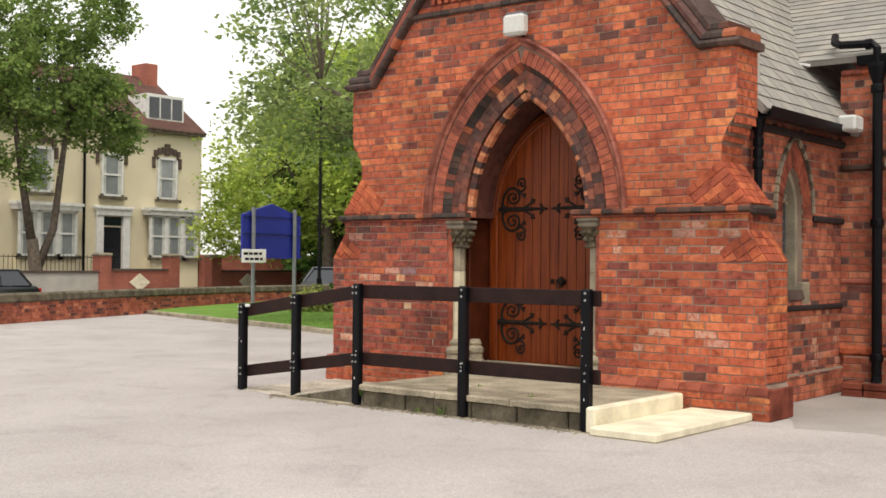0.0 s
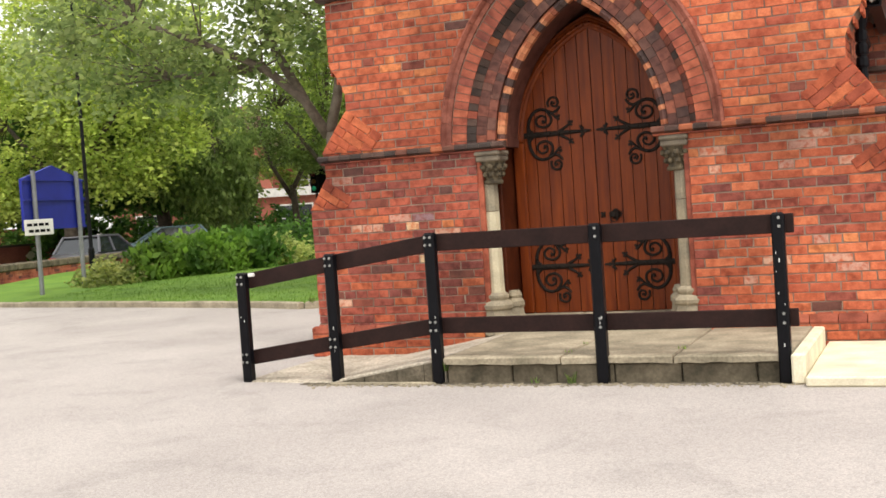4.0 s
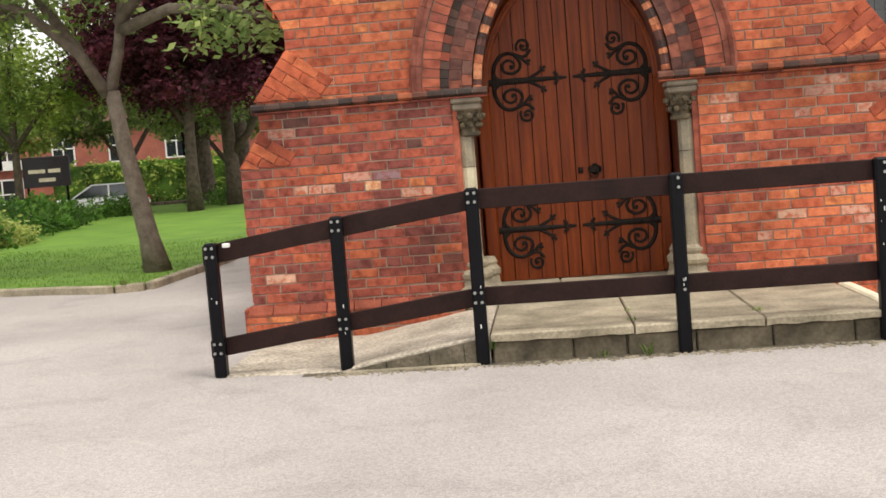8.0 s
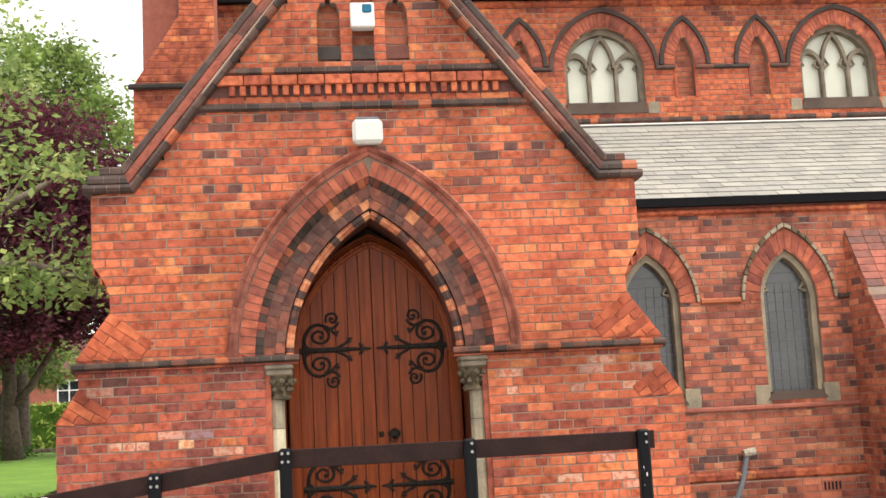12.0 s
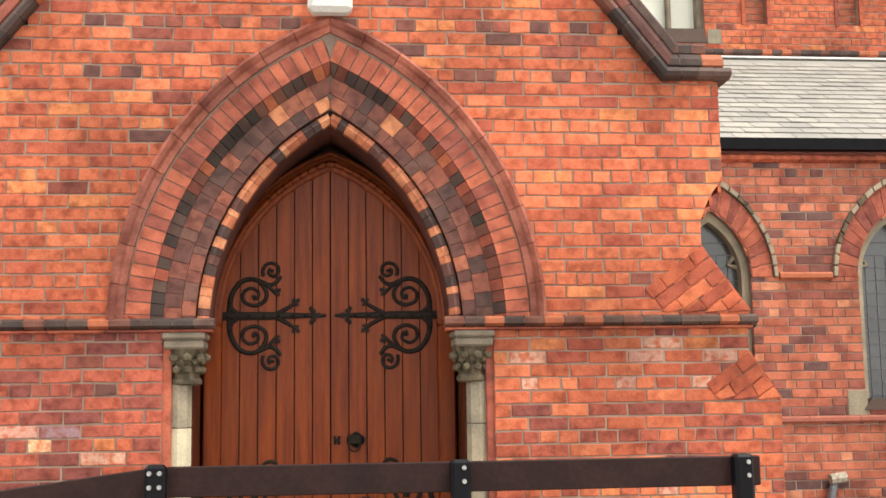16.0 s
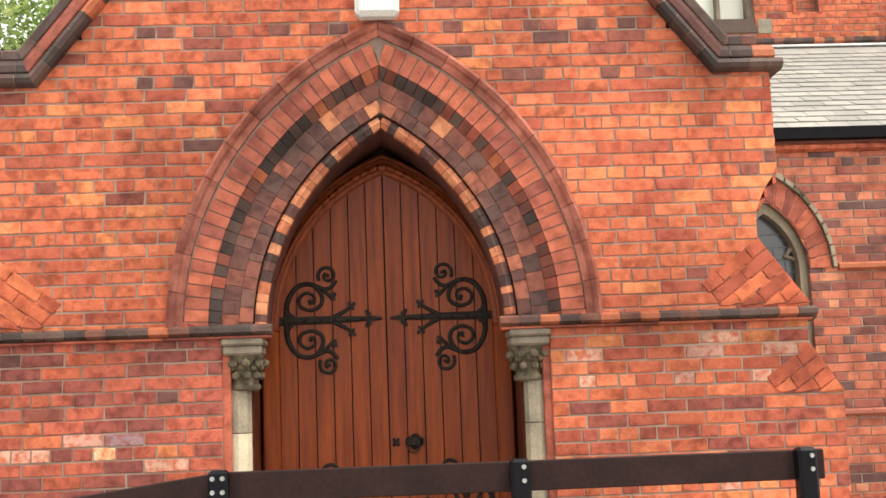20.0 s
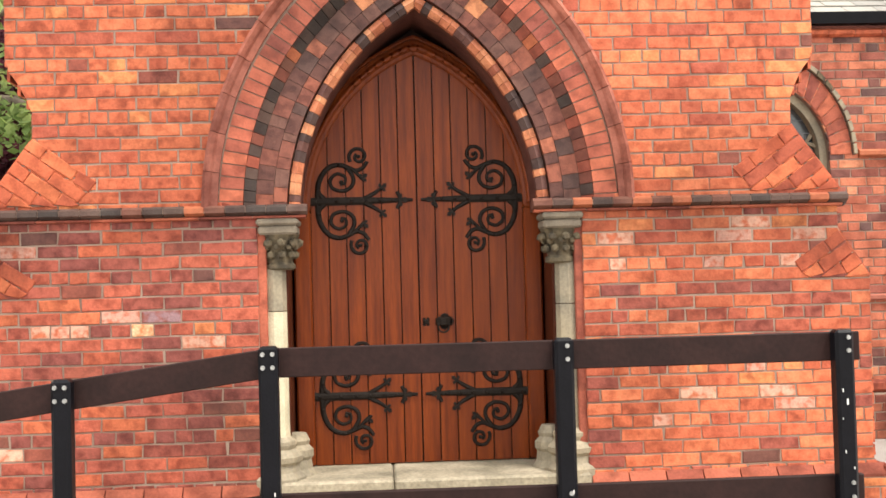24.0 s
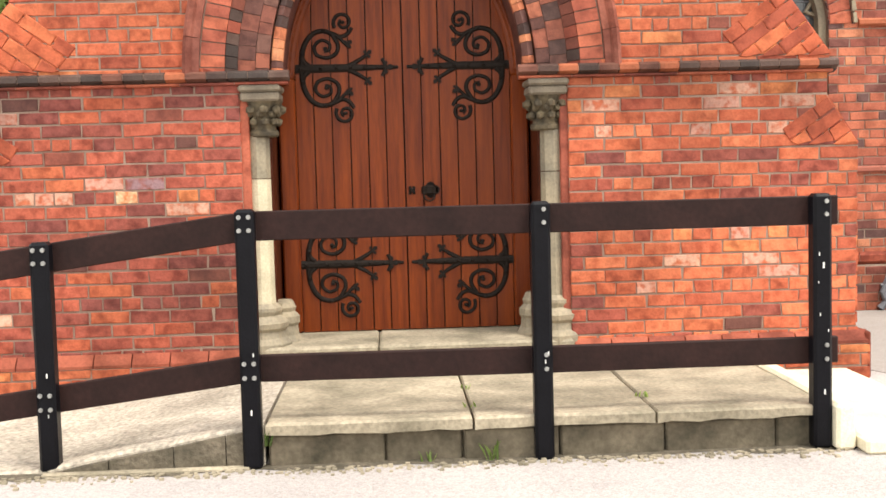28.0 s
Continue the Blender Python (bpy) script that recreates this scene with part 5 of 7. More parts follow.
# ---- aisle, clerestory and nave ----
AY = 3.0
lan = [(x, 1.34, 2.49, 0.35, 0.60) for x in (3.37, 5.06, 7.75, 9.5)]
at_aisle = Matrix.Translation((0, AY, 0))
rows = courses(lambda z: (2.28, 14.0), [lancet(*q) for q in lan], 0.0, 3.54)
aisle = stucco_wall("wall_aisle", rows, 0.5, "dark red brick aisle wall with lancets", at_aisle)
aisle_bricks = lay(rows, rng)
aisle_bricks.sort(key=lambda b: math.hypot(b[0][0][0] - 4.4, (b[0][0][1] - 1.6) * 1.2))
aisle_parts, aisle_rest = aisle_bricks[:290], aisle_bricks[290:]
joined_bricks("bricks", aisle_rest, M["old_j"], aisle, turn=at_aisle)
for q in lan:
    lancet_window(*q, at_aisle)
gaps = [2.3] + [v for c, *_ in lan for v in (c - 0.60, c + 0.60)] + [14.0]
string("trim_aisle_string", [(a, b) for a, b in zip(gaps[::2], gaps[1::2]) if b > a], 2.50, 0.07, 0.05, AY, length=0.47)
string("trim_aisle_sill_band", [(2.3, 14.0)], 1.235, 0.06, 0.04, AY, mat=M["farbrick"], length=0.47, label="projecting brick band under the windows")
string("trim_aisle_plinth", [(2.3, 14.0)], 0.46, 0.11, 0.06, AY, mat=M["brick"], length=0.24, label="chamfered orange brick plinth course")
string("trim_aisle_cornice", [(2.3, 14.0)], 3.565, 0.07, 0.06, AY, mat=M["brick"], length=0.24, label="brick eaves cornice")
part("plinth_base", boxes((2.34, 14.0, AY - 0.055, AY, 0.0, 0.405)), M["mortar"], aisle)
joined_bricks("plinth_bricks", lay(courses(lambda z: (2.34, 14.0), [], 0.0, 0.405), rng, face=-0.055), M["old_j"], aisle, turn=at_aisle)
gutter("gutter", 2.5, AY - 0.07, 14.0, AY - 0.07, 3.68)
downpipe(2.72, AY - 0.09, 0.06, 3.61, 0.055)
# Buttress between the bays.
but = tagged(new("wall_aisle_buttress"), "stepped red brick buttress with sloping weatherings", "buttress", "", "structure")
bm = bmesh.new()
pr = [(0, 0), (-0.95, 0), (-0.95, 0.42), (-0.88, 0.50), (-0.88, 1.95), (-0.55, 2.45), (-0.50, 2.55), (-0.05, 3.24), (0, 3.24)]
va, vb = [bm.verts.new((5.80, AY + p, q)) for p, q in pr], [bm.verts.new((6.42, AY + p, q)) for p, q in pr]
bm.faces.new(va)
bm.faces.new(vb[::-1])
for i in range(len(pr)):
    j = (i + 1) % len(pr)
    bm.faces.new((va[j], va[i], vb[i], vb[j]))
part("core", bm, M["mortar"], but)


def but_depth(z):
    for (p, q), (u, v) in zip(pr[1:], pr[2:]):
        if q <= z <= v and v > q:
            return -(p + (u - p) * (z - q) / (v - q))
    return 0.05


joined_bricks("side_bricks", lay(courses(lambda z: (0.0, but_depth(z) - 0.004), [], 0.0, 3.2), rng), M["old_j"], but, turn=Matrix.Translation((5.80, AY, 0)) @ pose(0, 0, 0, 0, 0, -90))
joined_bricks("face_bricks", lay(courses(lambda z: (5.805, 6.415), [], 0.50, 1.95), rng), M["old_j"], but, turn=Matrix.Translation((0, AY - 0.88, 0)))
joined_bricks("foot_bricks", lay(courses(lambda z: (5.805, 6.415), [], 0.0, 0.42), rng), M["old_j"], but, turn=Matrix.Translation((0, AY - 0.95, 0)))
caps = bmesh.new()
for (pa, za), (pb, zb) in (((-0.50, 2.55), (-0.05, 3.28)), ((-0.88, 1.95), (-0.55, 2.45))):
    n = 8
    for k in range(n):
        for c in range(3):
            f0, f1 = (k + 0.04) / n, (k + 0.96) / n
            x0, x1 = 5.80 + c * 0.207, 5.80 + c * 0.207 + 0.20
            v = [Vector((x, AY + pa + (pb - pa) * f, za + (zb - za) * f)) for x, f in ((x0, f0), (x1, f0), (x1, f1), (x0, f1))]
            lift = Vector((0, -0.009, 0.006))
            t, l = [caps.verts.new(p + lift) for p in v], [caps.verts.new(p - lift) for p in v]
            caps.faces.new(t)
            for i in range(4):
                j = (i + 1) % 4
                caps.faces.new((t[j], t[i], l[i], l[j]))
part("weathering_bricks", caps, M["burnt"], but, "dark weathered brick slope")
# Aisle roof with single slates.
up = Vector((0, 2.62, 1.55)).normalized()
roof_a, n_a = roof_plane("roof_aisle", "lean-to roof of pale grey slates", Vector((-2.0, AY - 0.12, 3.72)), Vector((1, 0, 0)), up, 0, 16.0, 3.0)
all_slates = slate_rows(0, 16.0, 2.95, 0.28, 0.165, Vector((-2.0, AY - 0.12, 3.72)), Vector((1, 0, 0)), up, n_a)
near = [q for q in all_slates if 2.3 < q[0][0].x < 7.2]
slates(roof_a, near + [q for q in all_slates if not 2.3 < q[0][0].x < 7.2], min(290, len(near)))
# Clerestory.
CY = 5.5
at_clere = Matrix.Translation((0, CY, 0))
big = [(3.68 + 3.5 * k, 5.50, 6.08, 0.58, 0.63) for k in (-1, 0, 1, 2)]
small = [(c, 5.66, 6.14, 0.15, 0.44) for k in (0, 1, 2) for c in (4.87 + 3.5 * (k - 1), 5.98 + 3.5 * (k - 1))]
rows = courses(lambda z: (-2.0, 14.0), [lancet(*q) for q in big + small], 5.2, 7.05)
clere = stucco_wall("wall_clerestory", rows, 0.45, "red brick clerestory wall with traceried windows", at_clere)
joined_bricks("bricks", lay(rows, rng), M["brick_j"], clere, turn=at_clere)
for q in small:
    rows = courses(lambda z, q=q: lancet(*q)(z) or (q[0] - 0.01, q[0] + 0.01), [], q[1] + 0.01, q[2] + q[4] - 0.01)
    bm = wall_body(rows, 0.1, 0.13)
    bm.transform(at_clere)
    part("niche_back", bm, M["mortar"], clere)
    joined_bricks("niche_bricks", lay(rows, rng, face=0.13), M["old_j"], clere, turn=at_clere)


def ring_of(cx, zs, w, h, wide, y, win, n=12):
    """Brick arch over an opening with a thin hood."""
    bm = bmesh.new()
    arch_band(bm, w + 0.004, h + 0.005, w + wide, h + wide * 1.3, cx, zs, y - 0.004, y + 0.12, 10)
    part("arch_bed", bm, M["mortar"], win)
    inner, outer = arch_curve(w + 0.01, h + 0.012, cx, zs, n), arch_curve(w + wide - 0.01, h + wide * 1.3 - 0.012, cx, zs, n)
    for (p, q), (u, v) in zip(zip(inner, inner[1:]), zip(outer, outer[1:])):
        bm = bmesh.new()
        e = 0.05
        mixp = lambda s, t: (s[0] + (t[0] - s[0]) * e, s[1] + (t[1] - s[1]) * e)
        brick_bm(bm, [mixp(p, q), mixp(u, v), mixp(v, u), mixp(q, p)], y - 0.013, 0.05)
        part("arch_brick", bm, M["vous"], win)
    bm = bmesh.new()
    arch_band(bm, w + wide, h + wide * 1.3 + 0.005, w + wide + 0.055, h + wide * 1.3 + 0.075, cx, zs, y - 0.045, y + 0.02, 10)
    part("hood_mould", bm, M["dark"], win, "dark brick hood mould")


for cx, z0, zs, w, h in big:
    win = tagged(new("window_2"), "three-light traceried clerestory window with frosted glass", "window", "", "structure")
    ring_of(cx, zs, w, h, 0.17, CY, win, 18)
    bm = boxes((cx - w, cx + w, CY + 0.2, CY + 0.22, z0, zs))
    prism(bm, arch_curve(w, h, cx, zs, 8), CY + 0.2, CY + 0.22)
    part("pane", bm, M["paleglass"], win, "pale frosted glass")
    bm = bmesh.new()
    arch_band(bm, w - 0.06, h - 0.08, w, h, cx, zs, CY + 0.08, CY + 0.24, 10)
    box(bm, cx - w, cx - w + 0.06, CY + 0.08, CY + 0.24, z0, zs)
    box(bm, cx + w - 0.06, cx + w, CY + 0.08, CY + 0.24, z0, zs)
    part("window_frame", bm, M["mullion"], win)
    for s in (-1, 1):
        part("mullion", boxes((cx + s * 0.2 - 0.025, cx + s * 0.2 + 0.025, CY + 0.1, CY + 0.2, z0, zs + 0.1), bevel=0.01), M["mullion"], win)
    for c, hh, ww in ((cx, 0.50, 0.20), (cx - 0.39, 0.24, 0.19), (cx + 0.39, 0.24, 0.19)):
        bm = bmesh.new()
        arch_band(bm, ww - 0.045, hh - 0.08, ww, hh, c, zs + 0.06, CY + 0.11, CY + 0.2, 7)
        for s in (-1, 1):
            tube(bm, [(c + s * ww * 0.85, CY + 0.15, zs), (c + s * ww * 0.42, CY + 0.15, zs + 0.06), (c + s * ww * 0.7, CY + 0.15, zs + 0.15)], 0.022, 5)
        part("tracery", bm, M["mullion"], win)
    bm = prism(bmesh.new(), [(cx - w - 0.03, z0 - 0.06), (cx + w + 0.03, z0 - 0.06), (cx + w - 0.02, z0 + 0.10), (cx - w + 0.02, z0 + 0.10)], CY - 0.02, CY + 0.2)
    part("window_sill", bm, M["hoodstone"], win, "dark sloping sill")
    for s in (-1, 1):
        x = cx + s * (w + 0.11)
        part("sill_block", boxes((x - 0.08, x + 0.08, CY - 0.01, CY + 0.1, z0 - 0.07, z0 + 0.1)), M["stone"], win)
for cx, z0, zs, w, h in small:
    nic = tagged(new("trim_blind_arch"), "blind pointed arch in the clerestory brickwork", "niche", "", "structure")
    ring_of(cx, zs, w, h, 0.17, CY, nic, 8)
    for s in (-1, 1):
        bm = boxes((cx + s * w - 0.02, cx + s * w + 0.02, CY - 0.02, CY + 0.02, z0, zs))
        part("jamb_brick", bm, M["brick"], nic)
runs = sorted([(c - w - 0.20, c + w + 0.20) for c, _, _, w, _ in big] + [(c - w, c + w) for c, _, _, w, _ in small])
runs = [(a[1], b[0]) for a, b in zip(runs, runs[1:]) if b[0] > a[1] + 0.05]
string("trim_clerestory_string", runs, 6.10, 0.06, 0.05, CY, length=0.3)
string("trim_clerestory_foot", [(-2.0, 14.0)], 5.33, 0.07, 0.06, CY, length=0.115)
solid("trim_flashing", boxes((-2.0, 14, CY - 0.10, CY + 0.01, 5.245, 5.265)), M["white"], "pale lead flashing along the roof", "flashing", "structure")
string("trim_nave_cornice", [(-2.0, 14.0)], 7.07, 0.10, 0.07, CY, mat=M["brick"], length=0.24, label="brick cornice under the nave eaves")
gutter("gutter", -2.1, CY - 0.12, 14.0, CY - 0.12, 7.16)
upn = Vector((0, 4.0, 4.6)).normalized()
roof_n, n_n = roof_plane("roof_nave", "steep pale slate nave roof", Vector((-2.1, CY - 0.12, 7.19)), Vector((1, 0, 0)), upn, 0, 16.1, 5.0)
slates(roof_n, slate_rows(0, 16.1, 4.9, 0.28, 0.2, Vector((-2.1, CY - 0.12, 7.19)), Vector((1, 0, 0)), upn, n_n))
# West end of the aisle: raking parapet, and plain walls that close the church.
west = tagged(new("wall_west"), "red brick west end with a raking parapet", "wall", "", "structure")
bm = prism(bmesh.new(), [(-2.54, 0), (-1.6, 0), (-1.6, 7.5), (-2.0, 7.5), (-2.0, 6.15), (-2.54, 5.3)][::-1], AY + 0.1, AY + 0.6)
bmesh.ops.recalc_face_normals(bm, faces=bm.faces)
box(bm, -2.5, -2.1, AY + 0.6, 14.2, 0, 7.2)
part("core", bm, M["farbrick"], west)
joined_bricks("bricks", lay(courses(lambda z: (-2.54 if z < 5.3 else -2.54 + 0.635 * (z - 5.3) if z < 6.15 else -2.0, -1.6), [], 3.6, 7.5), rng), M["brick_j"], west, turn=Matrix.Translation((0, AY + 0.1, 0)))
part("parapet_band", boxes((-2.60, -1.6, AY + 0.04, AY + 0.1, 5.24, 5.31), bevel=0.02), M["dark"], west)
solid("wall_back", boxes((-2.4, 14.0, 13.9, 14.3, 0, 7.3), (13.6, 14.0, AY, 14.3, 0, 7.3)), M["farbrick"], "plain brick walls closing the church", "wall", "structure")
solid("wall_porch_inside", boxes((-2.2, 2.2, 0.96, 1.02, 0, 3.6)), M["plaster"], "plain wall behind the door", "wall", "structure")
upb = Vector((0, -4.0, 4.6)).normalized()
roof_plane("roof_nave_far", "steep slate nave roof, far slope", Vector((14.0, 14.4, 7.26)), Vector((-1, 0, 0)), upb, 0, 16.1, 6.4)
bm = bmesh.new()
for side in (1,):
    v = [bm.verts.new(p) for p in ((1.84, 2.86, 3.72), (1.98, 2.86, 3.68), (0.82, 5.46, 5.14), (0.66, 5.46, 5.18))]
    w = [bm.verts.new(q.co + Vector((0, 0, -0.02))) for q in v]
    bm.faces.new(v)
    for i in range(4):
        bm.faces.new((v[i], w[i], w[(i + 1) % 4], v[(i + 1) % 4]))
solid("trim_valley_flashing", bm, M["white"], "white-painted lead valley between the two roofs", "flashing", "structure")
roofpipe = thing("roof_pipe", "black pipe crossing the aisle roof to the hopper", "pipe", (2.72, 2.86, 3.6))
part("pipe", tube(bmesh.new(), [(-0.55, 0.25, 0.42), (-0.50, 0.1, 0.32), (-0.40, 0.02, 0.27), (-0.05, 0.02, 0.25), (0.0, 0.02, 0.2), (0.0, 0.04, -0.02)], 0.045, 8), M["black"], roofpipe)
part("pipe_flange", tube(bmesh.new(), [(-0.12, 0.02, 0.25), (-0.06, 0.02, 0.25)], 0.06, 8), M["black"], roofpipe)
gully = thing("drain_gully", "brick drain surround at the foot of the downpipe", "drain", (2.72, AY - 0.06, 0.0))
for x0, x1, y0, y1 in ((-0.24, -0.01, -0.44, -0.32), (0.0, 0.29, -0.44, -0.32), (-0.24, -0.12, -0.31, 0.0), (0.18, 0.29, -0.31, 0.0)):
    for z0, z1 in ((0.0, 0.074), (0.082, 0.15)):
        part("kerb_brick", boxes((x0, x1 - 0.008, y0, y1, z0, z1), bevel=0.008), M["foot"], gully)
part("infill", boxes((-0.125, 0.185, -0.33, 0.0, 0.0, 0.13)), M["mossy"], gully, "mortar infill")
# Old bent pipe, air brick and sign on the aisle wall.
bent = thing("bent_pipe", "short bent grey pipe strapped to the wall foot", "pipe", (4.36, AY - 0.06, 0.02))
part("pipe", tube(bmesh.new(), [(-0.22, -0.02, 0.0), (-0.16, -0.02, 0.06), (-0.19, -0.01, 0.14), (-0.08, 0.0, 0.38), (-0.02, 0.0, 0.62), (0.02, 0.03, 0.70)], 0.034, 8), M["lead"], bent)
part("pipe_end", tube(bmesh.new(), [(-0.04, 0.0, 0.70), (0.10, 0.0, 0.72)], 0.045, 8), M["concrete"], bent)
for z, x in ((0.2, -0.16), (0.45, -0.06)):
    part("strap", tube(bmesh.new(), [(x - 0.05, -0.01, z), (x + 0.06, -0.01, z + 0.03)], 0.014, 6), M["lead"], bent)
vent = thing("air_brick", "dark cast-iron air brick in the plinth", "vent", (5.35, AY - 0.06, 0.30))
part("frame", boxes((-0.13, 0.13, -0.006, 0.02, -0.06, 0.06)), M["farbrick"], vent)
for k in range(5):
    part("slot", boxes((-0.10 + k * 0.045, -0.08 + k * 0.045, -0.012, 0.0, -0.045, 0.045)), M["black"], vent)
sign = thing("wall_notice", "small white safety notice with a dark figure shape", "sign", (2.90, AY - 0.02, 1.54))
part("plate", boxes((-0.07, 0.07, -0.012, 0.0, 0, 0.22), bevel=0.004), M["white"], sign)
part("dark_mark", boxes((-0.045, 0.045, -0.017, -0.012, 0.03, 0.19)), M["black"], sign)

# ---- ground, paving, ramp and rail ----
def sheet(name, outline, z, mat, label, category, kind="structure", thick=0.0):
    bm = bmesh.new()
    top = [bm.verts.new((x, y, z)) for x, y in outline]
    bm.faces.new(top)
    if thick:
        low = [bm.verts.new((x, y, z - thick)) for x, y in outline]
        for i in range(len(top)):
            j = (i + 1) % len(top)
            bm.faces.new((top[j], top[i], low[i], low[j]))
    if bm.faces[:][0].normal.z < 0:
        bmesh.ops.reverse_faces(bm, faces=bm.faces)
    return solid(name, bm, mat, label, category, kind)


# One sheet to the horizon: the yard is level, the street beyond the boundary lies lower.
WALL = [(-12.2, -6.0), (-15.6, 2.4), (-18.3, 8.8), (-19.9, 14.0), (-20.6, 20.0), (-20.0, 26.0), (-17.0, 31.0), (-11.0, 34.5), (-2.0, 36.5), (12.0, 38.0)]


def offset(points, d):
    out = []
    for k, p in enumerate(points):
        a, b = Vector(points[max(k - 1, 0)]), Vector(points[min(k + 1, len(points) - 1)])
        t = (b - a).normalized()
        out.append((p[0] - t.y * d, p[1] + t.x * d))
    return out


bm = bmesh.new()
inner = [(-10.0, -40.0)] + WALL + [(60.0, 45.0)]
strips = [[bm.verts.new((x, y, 0.0)) for x, y in inner]]
LEVEL = [-0.45, -0.45, -0.45, -0.42, -0.3, -0.12] + [-0.03] * 6
for d, f in ((0.35, 0.05), (1.2, 0.95), (4.0, 1.0), (40.0, 1.0), (900.0, 1.2)):
    strips.append([bm.verts.new((x, y, z * f)) for (x, y), z in zip(offset(inner, d), LEVEL)])
for a, b in zip(strips, strips[1:]):
    for k in range(len(a) - 1):
        bm.faces.new((a[k], a[k + 1], b[k + 1], b[k]))
far = [bm.verts.new(p) for p in ((60.0, -40.0, 0.0), (30.0, -400.0, 0.0), (900, -400, 0), (900, 45, 0))]
bm.faces.new([strips[0][0], far[0]] + strips[0][::-1][0:-1])
bm.faces.new((far[1], far[2], far[0], strips[0][0]))
bm.faces.new((far[2], far[3], strips[0][-1], far[0]))
bmesh.ops.triangulate(bm, faces=bm.faces)
bmesh.ops.recalc_face_normals(bm, faces=bm.faces)
if sum(f.normal.z for f in bm.faces) < 0:
    bmesh.ops.reverse_faces(bm, faces=bm.faces)
solid("ground", bm, M["asphalt"], "pale worn asphalt of the church car park", "ground", "structure")
bm = bmesh.new()
near_side = [bm.verts.new((x, y, z + 0.02)) for (x, y), z in zip(offset(WALL, 5.0), LEVEL[1:])]
far_side = [bm.verts.new((x, y, z + 0.02)) for (x, y), z in zip(offset(WALL, 13.0), LEVEL[1:])]
for k in range(len(WALL) - 1):
    bm.faces.new((near_side[k], near_side[k + 1], far_side[k + 1], far_side[k]))
bmesh.ops.recalc_face_normals(bm, faces=bm.faces)
if sum(q.normal.z for q in bm.faces) < 0:
    bmesh.ops.reverse_faces(bm, faces=bm.faces)
solid("road", bm, M["road"], "grey asphalt street beyond the boundary wall", "road", "structure")
# Paler apron by the aisle wall.
sheet("pavement", [(2.85, 0.3), (3.1, -0.25), (3.7, -0.1), (4.6, -0.55), (5.8, -0.4), (7.4, -0.9), (9.5, -0.8), (13.5, -1.2), (13.5, AY - 0.06), (2.36, AY - 0.06), (2.36, 0.5)], 0.004, M["old_asphalt"], "older darker asphalt along the aisle wall", "pavement", thick=0.01)
# Ramp and landing of flagstones.
FY, H = -1.64, 0.205
landing = tagged(new("floor_landing"), "stone-flagged landing before the church door", "landing", "", "structure")
part("core", boxes((-0.70, 1.91, FY + 0.05, -0.05, 0.0, H - 0.05)), M["mossy"], landing)
cuts = [-0.71, 0.25, 1.10, 1.92]


def flag_slab(x0, x1, y0, y1, z0, z1, ragged):
    """A worn slab, its front edge broken and uneven when ragged."""
    bm = bmesh.new()
    front, n = [], 12
    dip = 0.0
    for k in range(n + 1):
        dip = dip * 0.5 + rng.uniform(-0.007, 0.007)
        front.append((x0 + (x1 - x0) * k / n, y0 + (dip if ragged else 0.0)))
    rim = front + [(x1, y1), (x0, y1)]
    mid = (Vector((x0 + x1, y0 + y1)) / 2)
    low = [bm.verts.new((x, y + (0.004 if k <= n else 0), z0 + (rng.uniform(0, 0.013) if ragged and k <= n else 0))) for k, (x, y) in enumerate(rim)]
    side = [bm.verts.new((x, y, z1 - 0.012)) for x, y in rim]
    top = [bm.verts.new((x + (0.008 if x < mid.x else -0.008), y + (0.012 if k <= n else -0.006), z1 + (rng.uniform(-0.004, 0.002) if ragged else 0))) for k, (x, y) in enumerate(rim)]
    m = len(rim)
    bm.faces.new(top)
    bm.faces.new(low[::-1])
    for u, v in ((low, side), (side, top)):
        for k in range(m):
            j = (k + 1) % m
            bm.faces.new((u[k], u[j], v[j], v[k]))
    return bm


for a, b in zip(cuts, cuts[1:]):
    for y0, y1 in ((FY - 0.035, -0.86), (-0.85, -0.055)):
        part("flagstone", flag_slab(a + 0.006, b - 0.006, y0, y1, H - 0.062, H + rng.uniform(-0.004, 0.004), y0 < -1), M["flag"], landing)
x = -0.70
while x < 1.88:
    w = rng.uniform(0.32, 0.58)
    part("edge_block", boxes((x + 0.004, min(x + w, 1.91) - 0.004, FY + rng.uniform(0.0, 0.03), FY + 0.10, -0.01, H - 0.060), bevel=0.010), M["mossy"], landing)
    x += w
ramp = tagged(new("floor_ramp"), "rough concrete access ramp rising to the landing", "ramp", "", "structure")
bm = bmesh.new()
n = 16
cols = []


def ramp_z(x):
    return 0.012 + max(0.0, (x + 1.80) / 1.085) * (H - 0.012)


for k in range(n + 1):
    x = -2.62 + (2.62 - 0.715) * k / n
    y = FY + 0.02 + 0.10 * max(0.0, -1.8 - x) + rng.uniform(-0.012, 0.012)
    z = ramp_z(x) + rng.uniform(-0.003, 0.003)
    cols.append([bm.verts.new(p) for p in ((x, y, -0.02), (x, y, z - 0.012), (x, y + 0.015, z), (x, -0.055, z), (x, -0.055, -0.02))])
for a, b in zip(cols, cols[1:]):
    for k in range(4):
        bm.faces.new((a[k], a[k + 1], b[k + 1], b[k]))
bm.faces.new(cols[0][::-1])
bm.faces.new(cols[-1])
bmesh.ops.recalc_face_normals(bm, faces=bm.faces)
part("concrete_slab", bm, M["concrete"], ramp)
x = -1.72
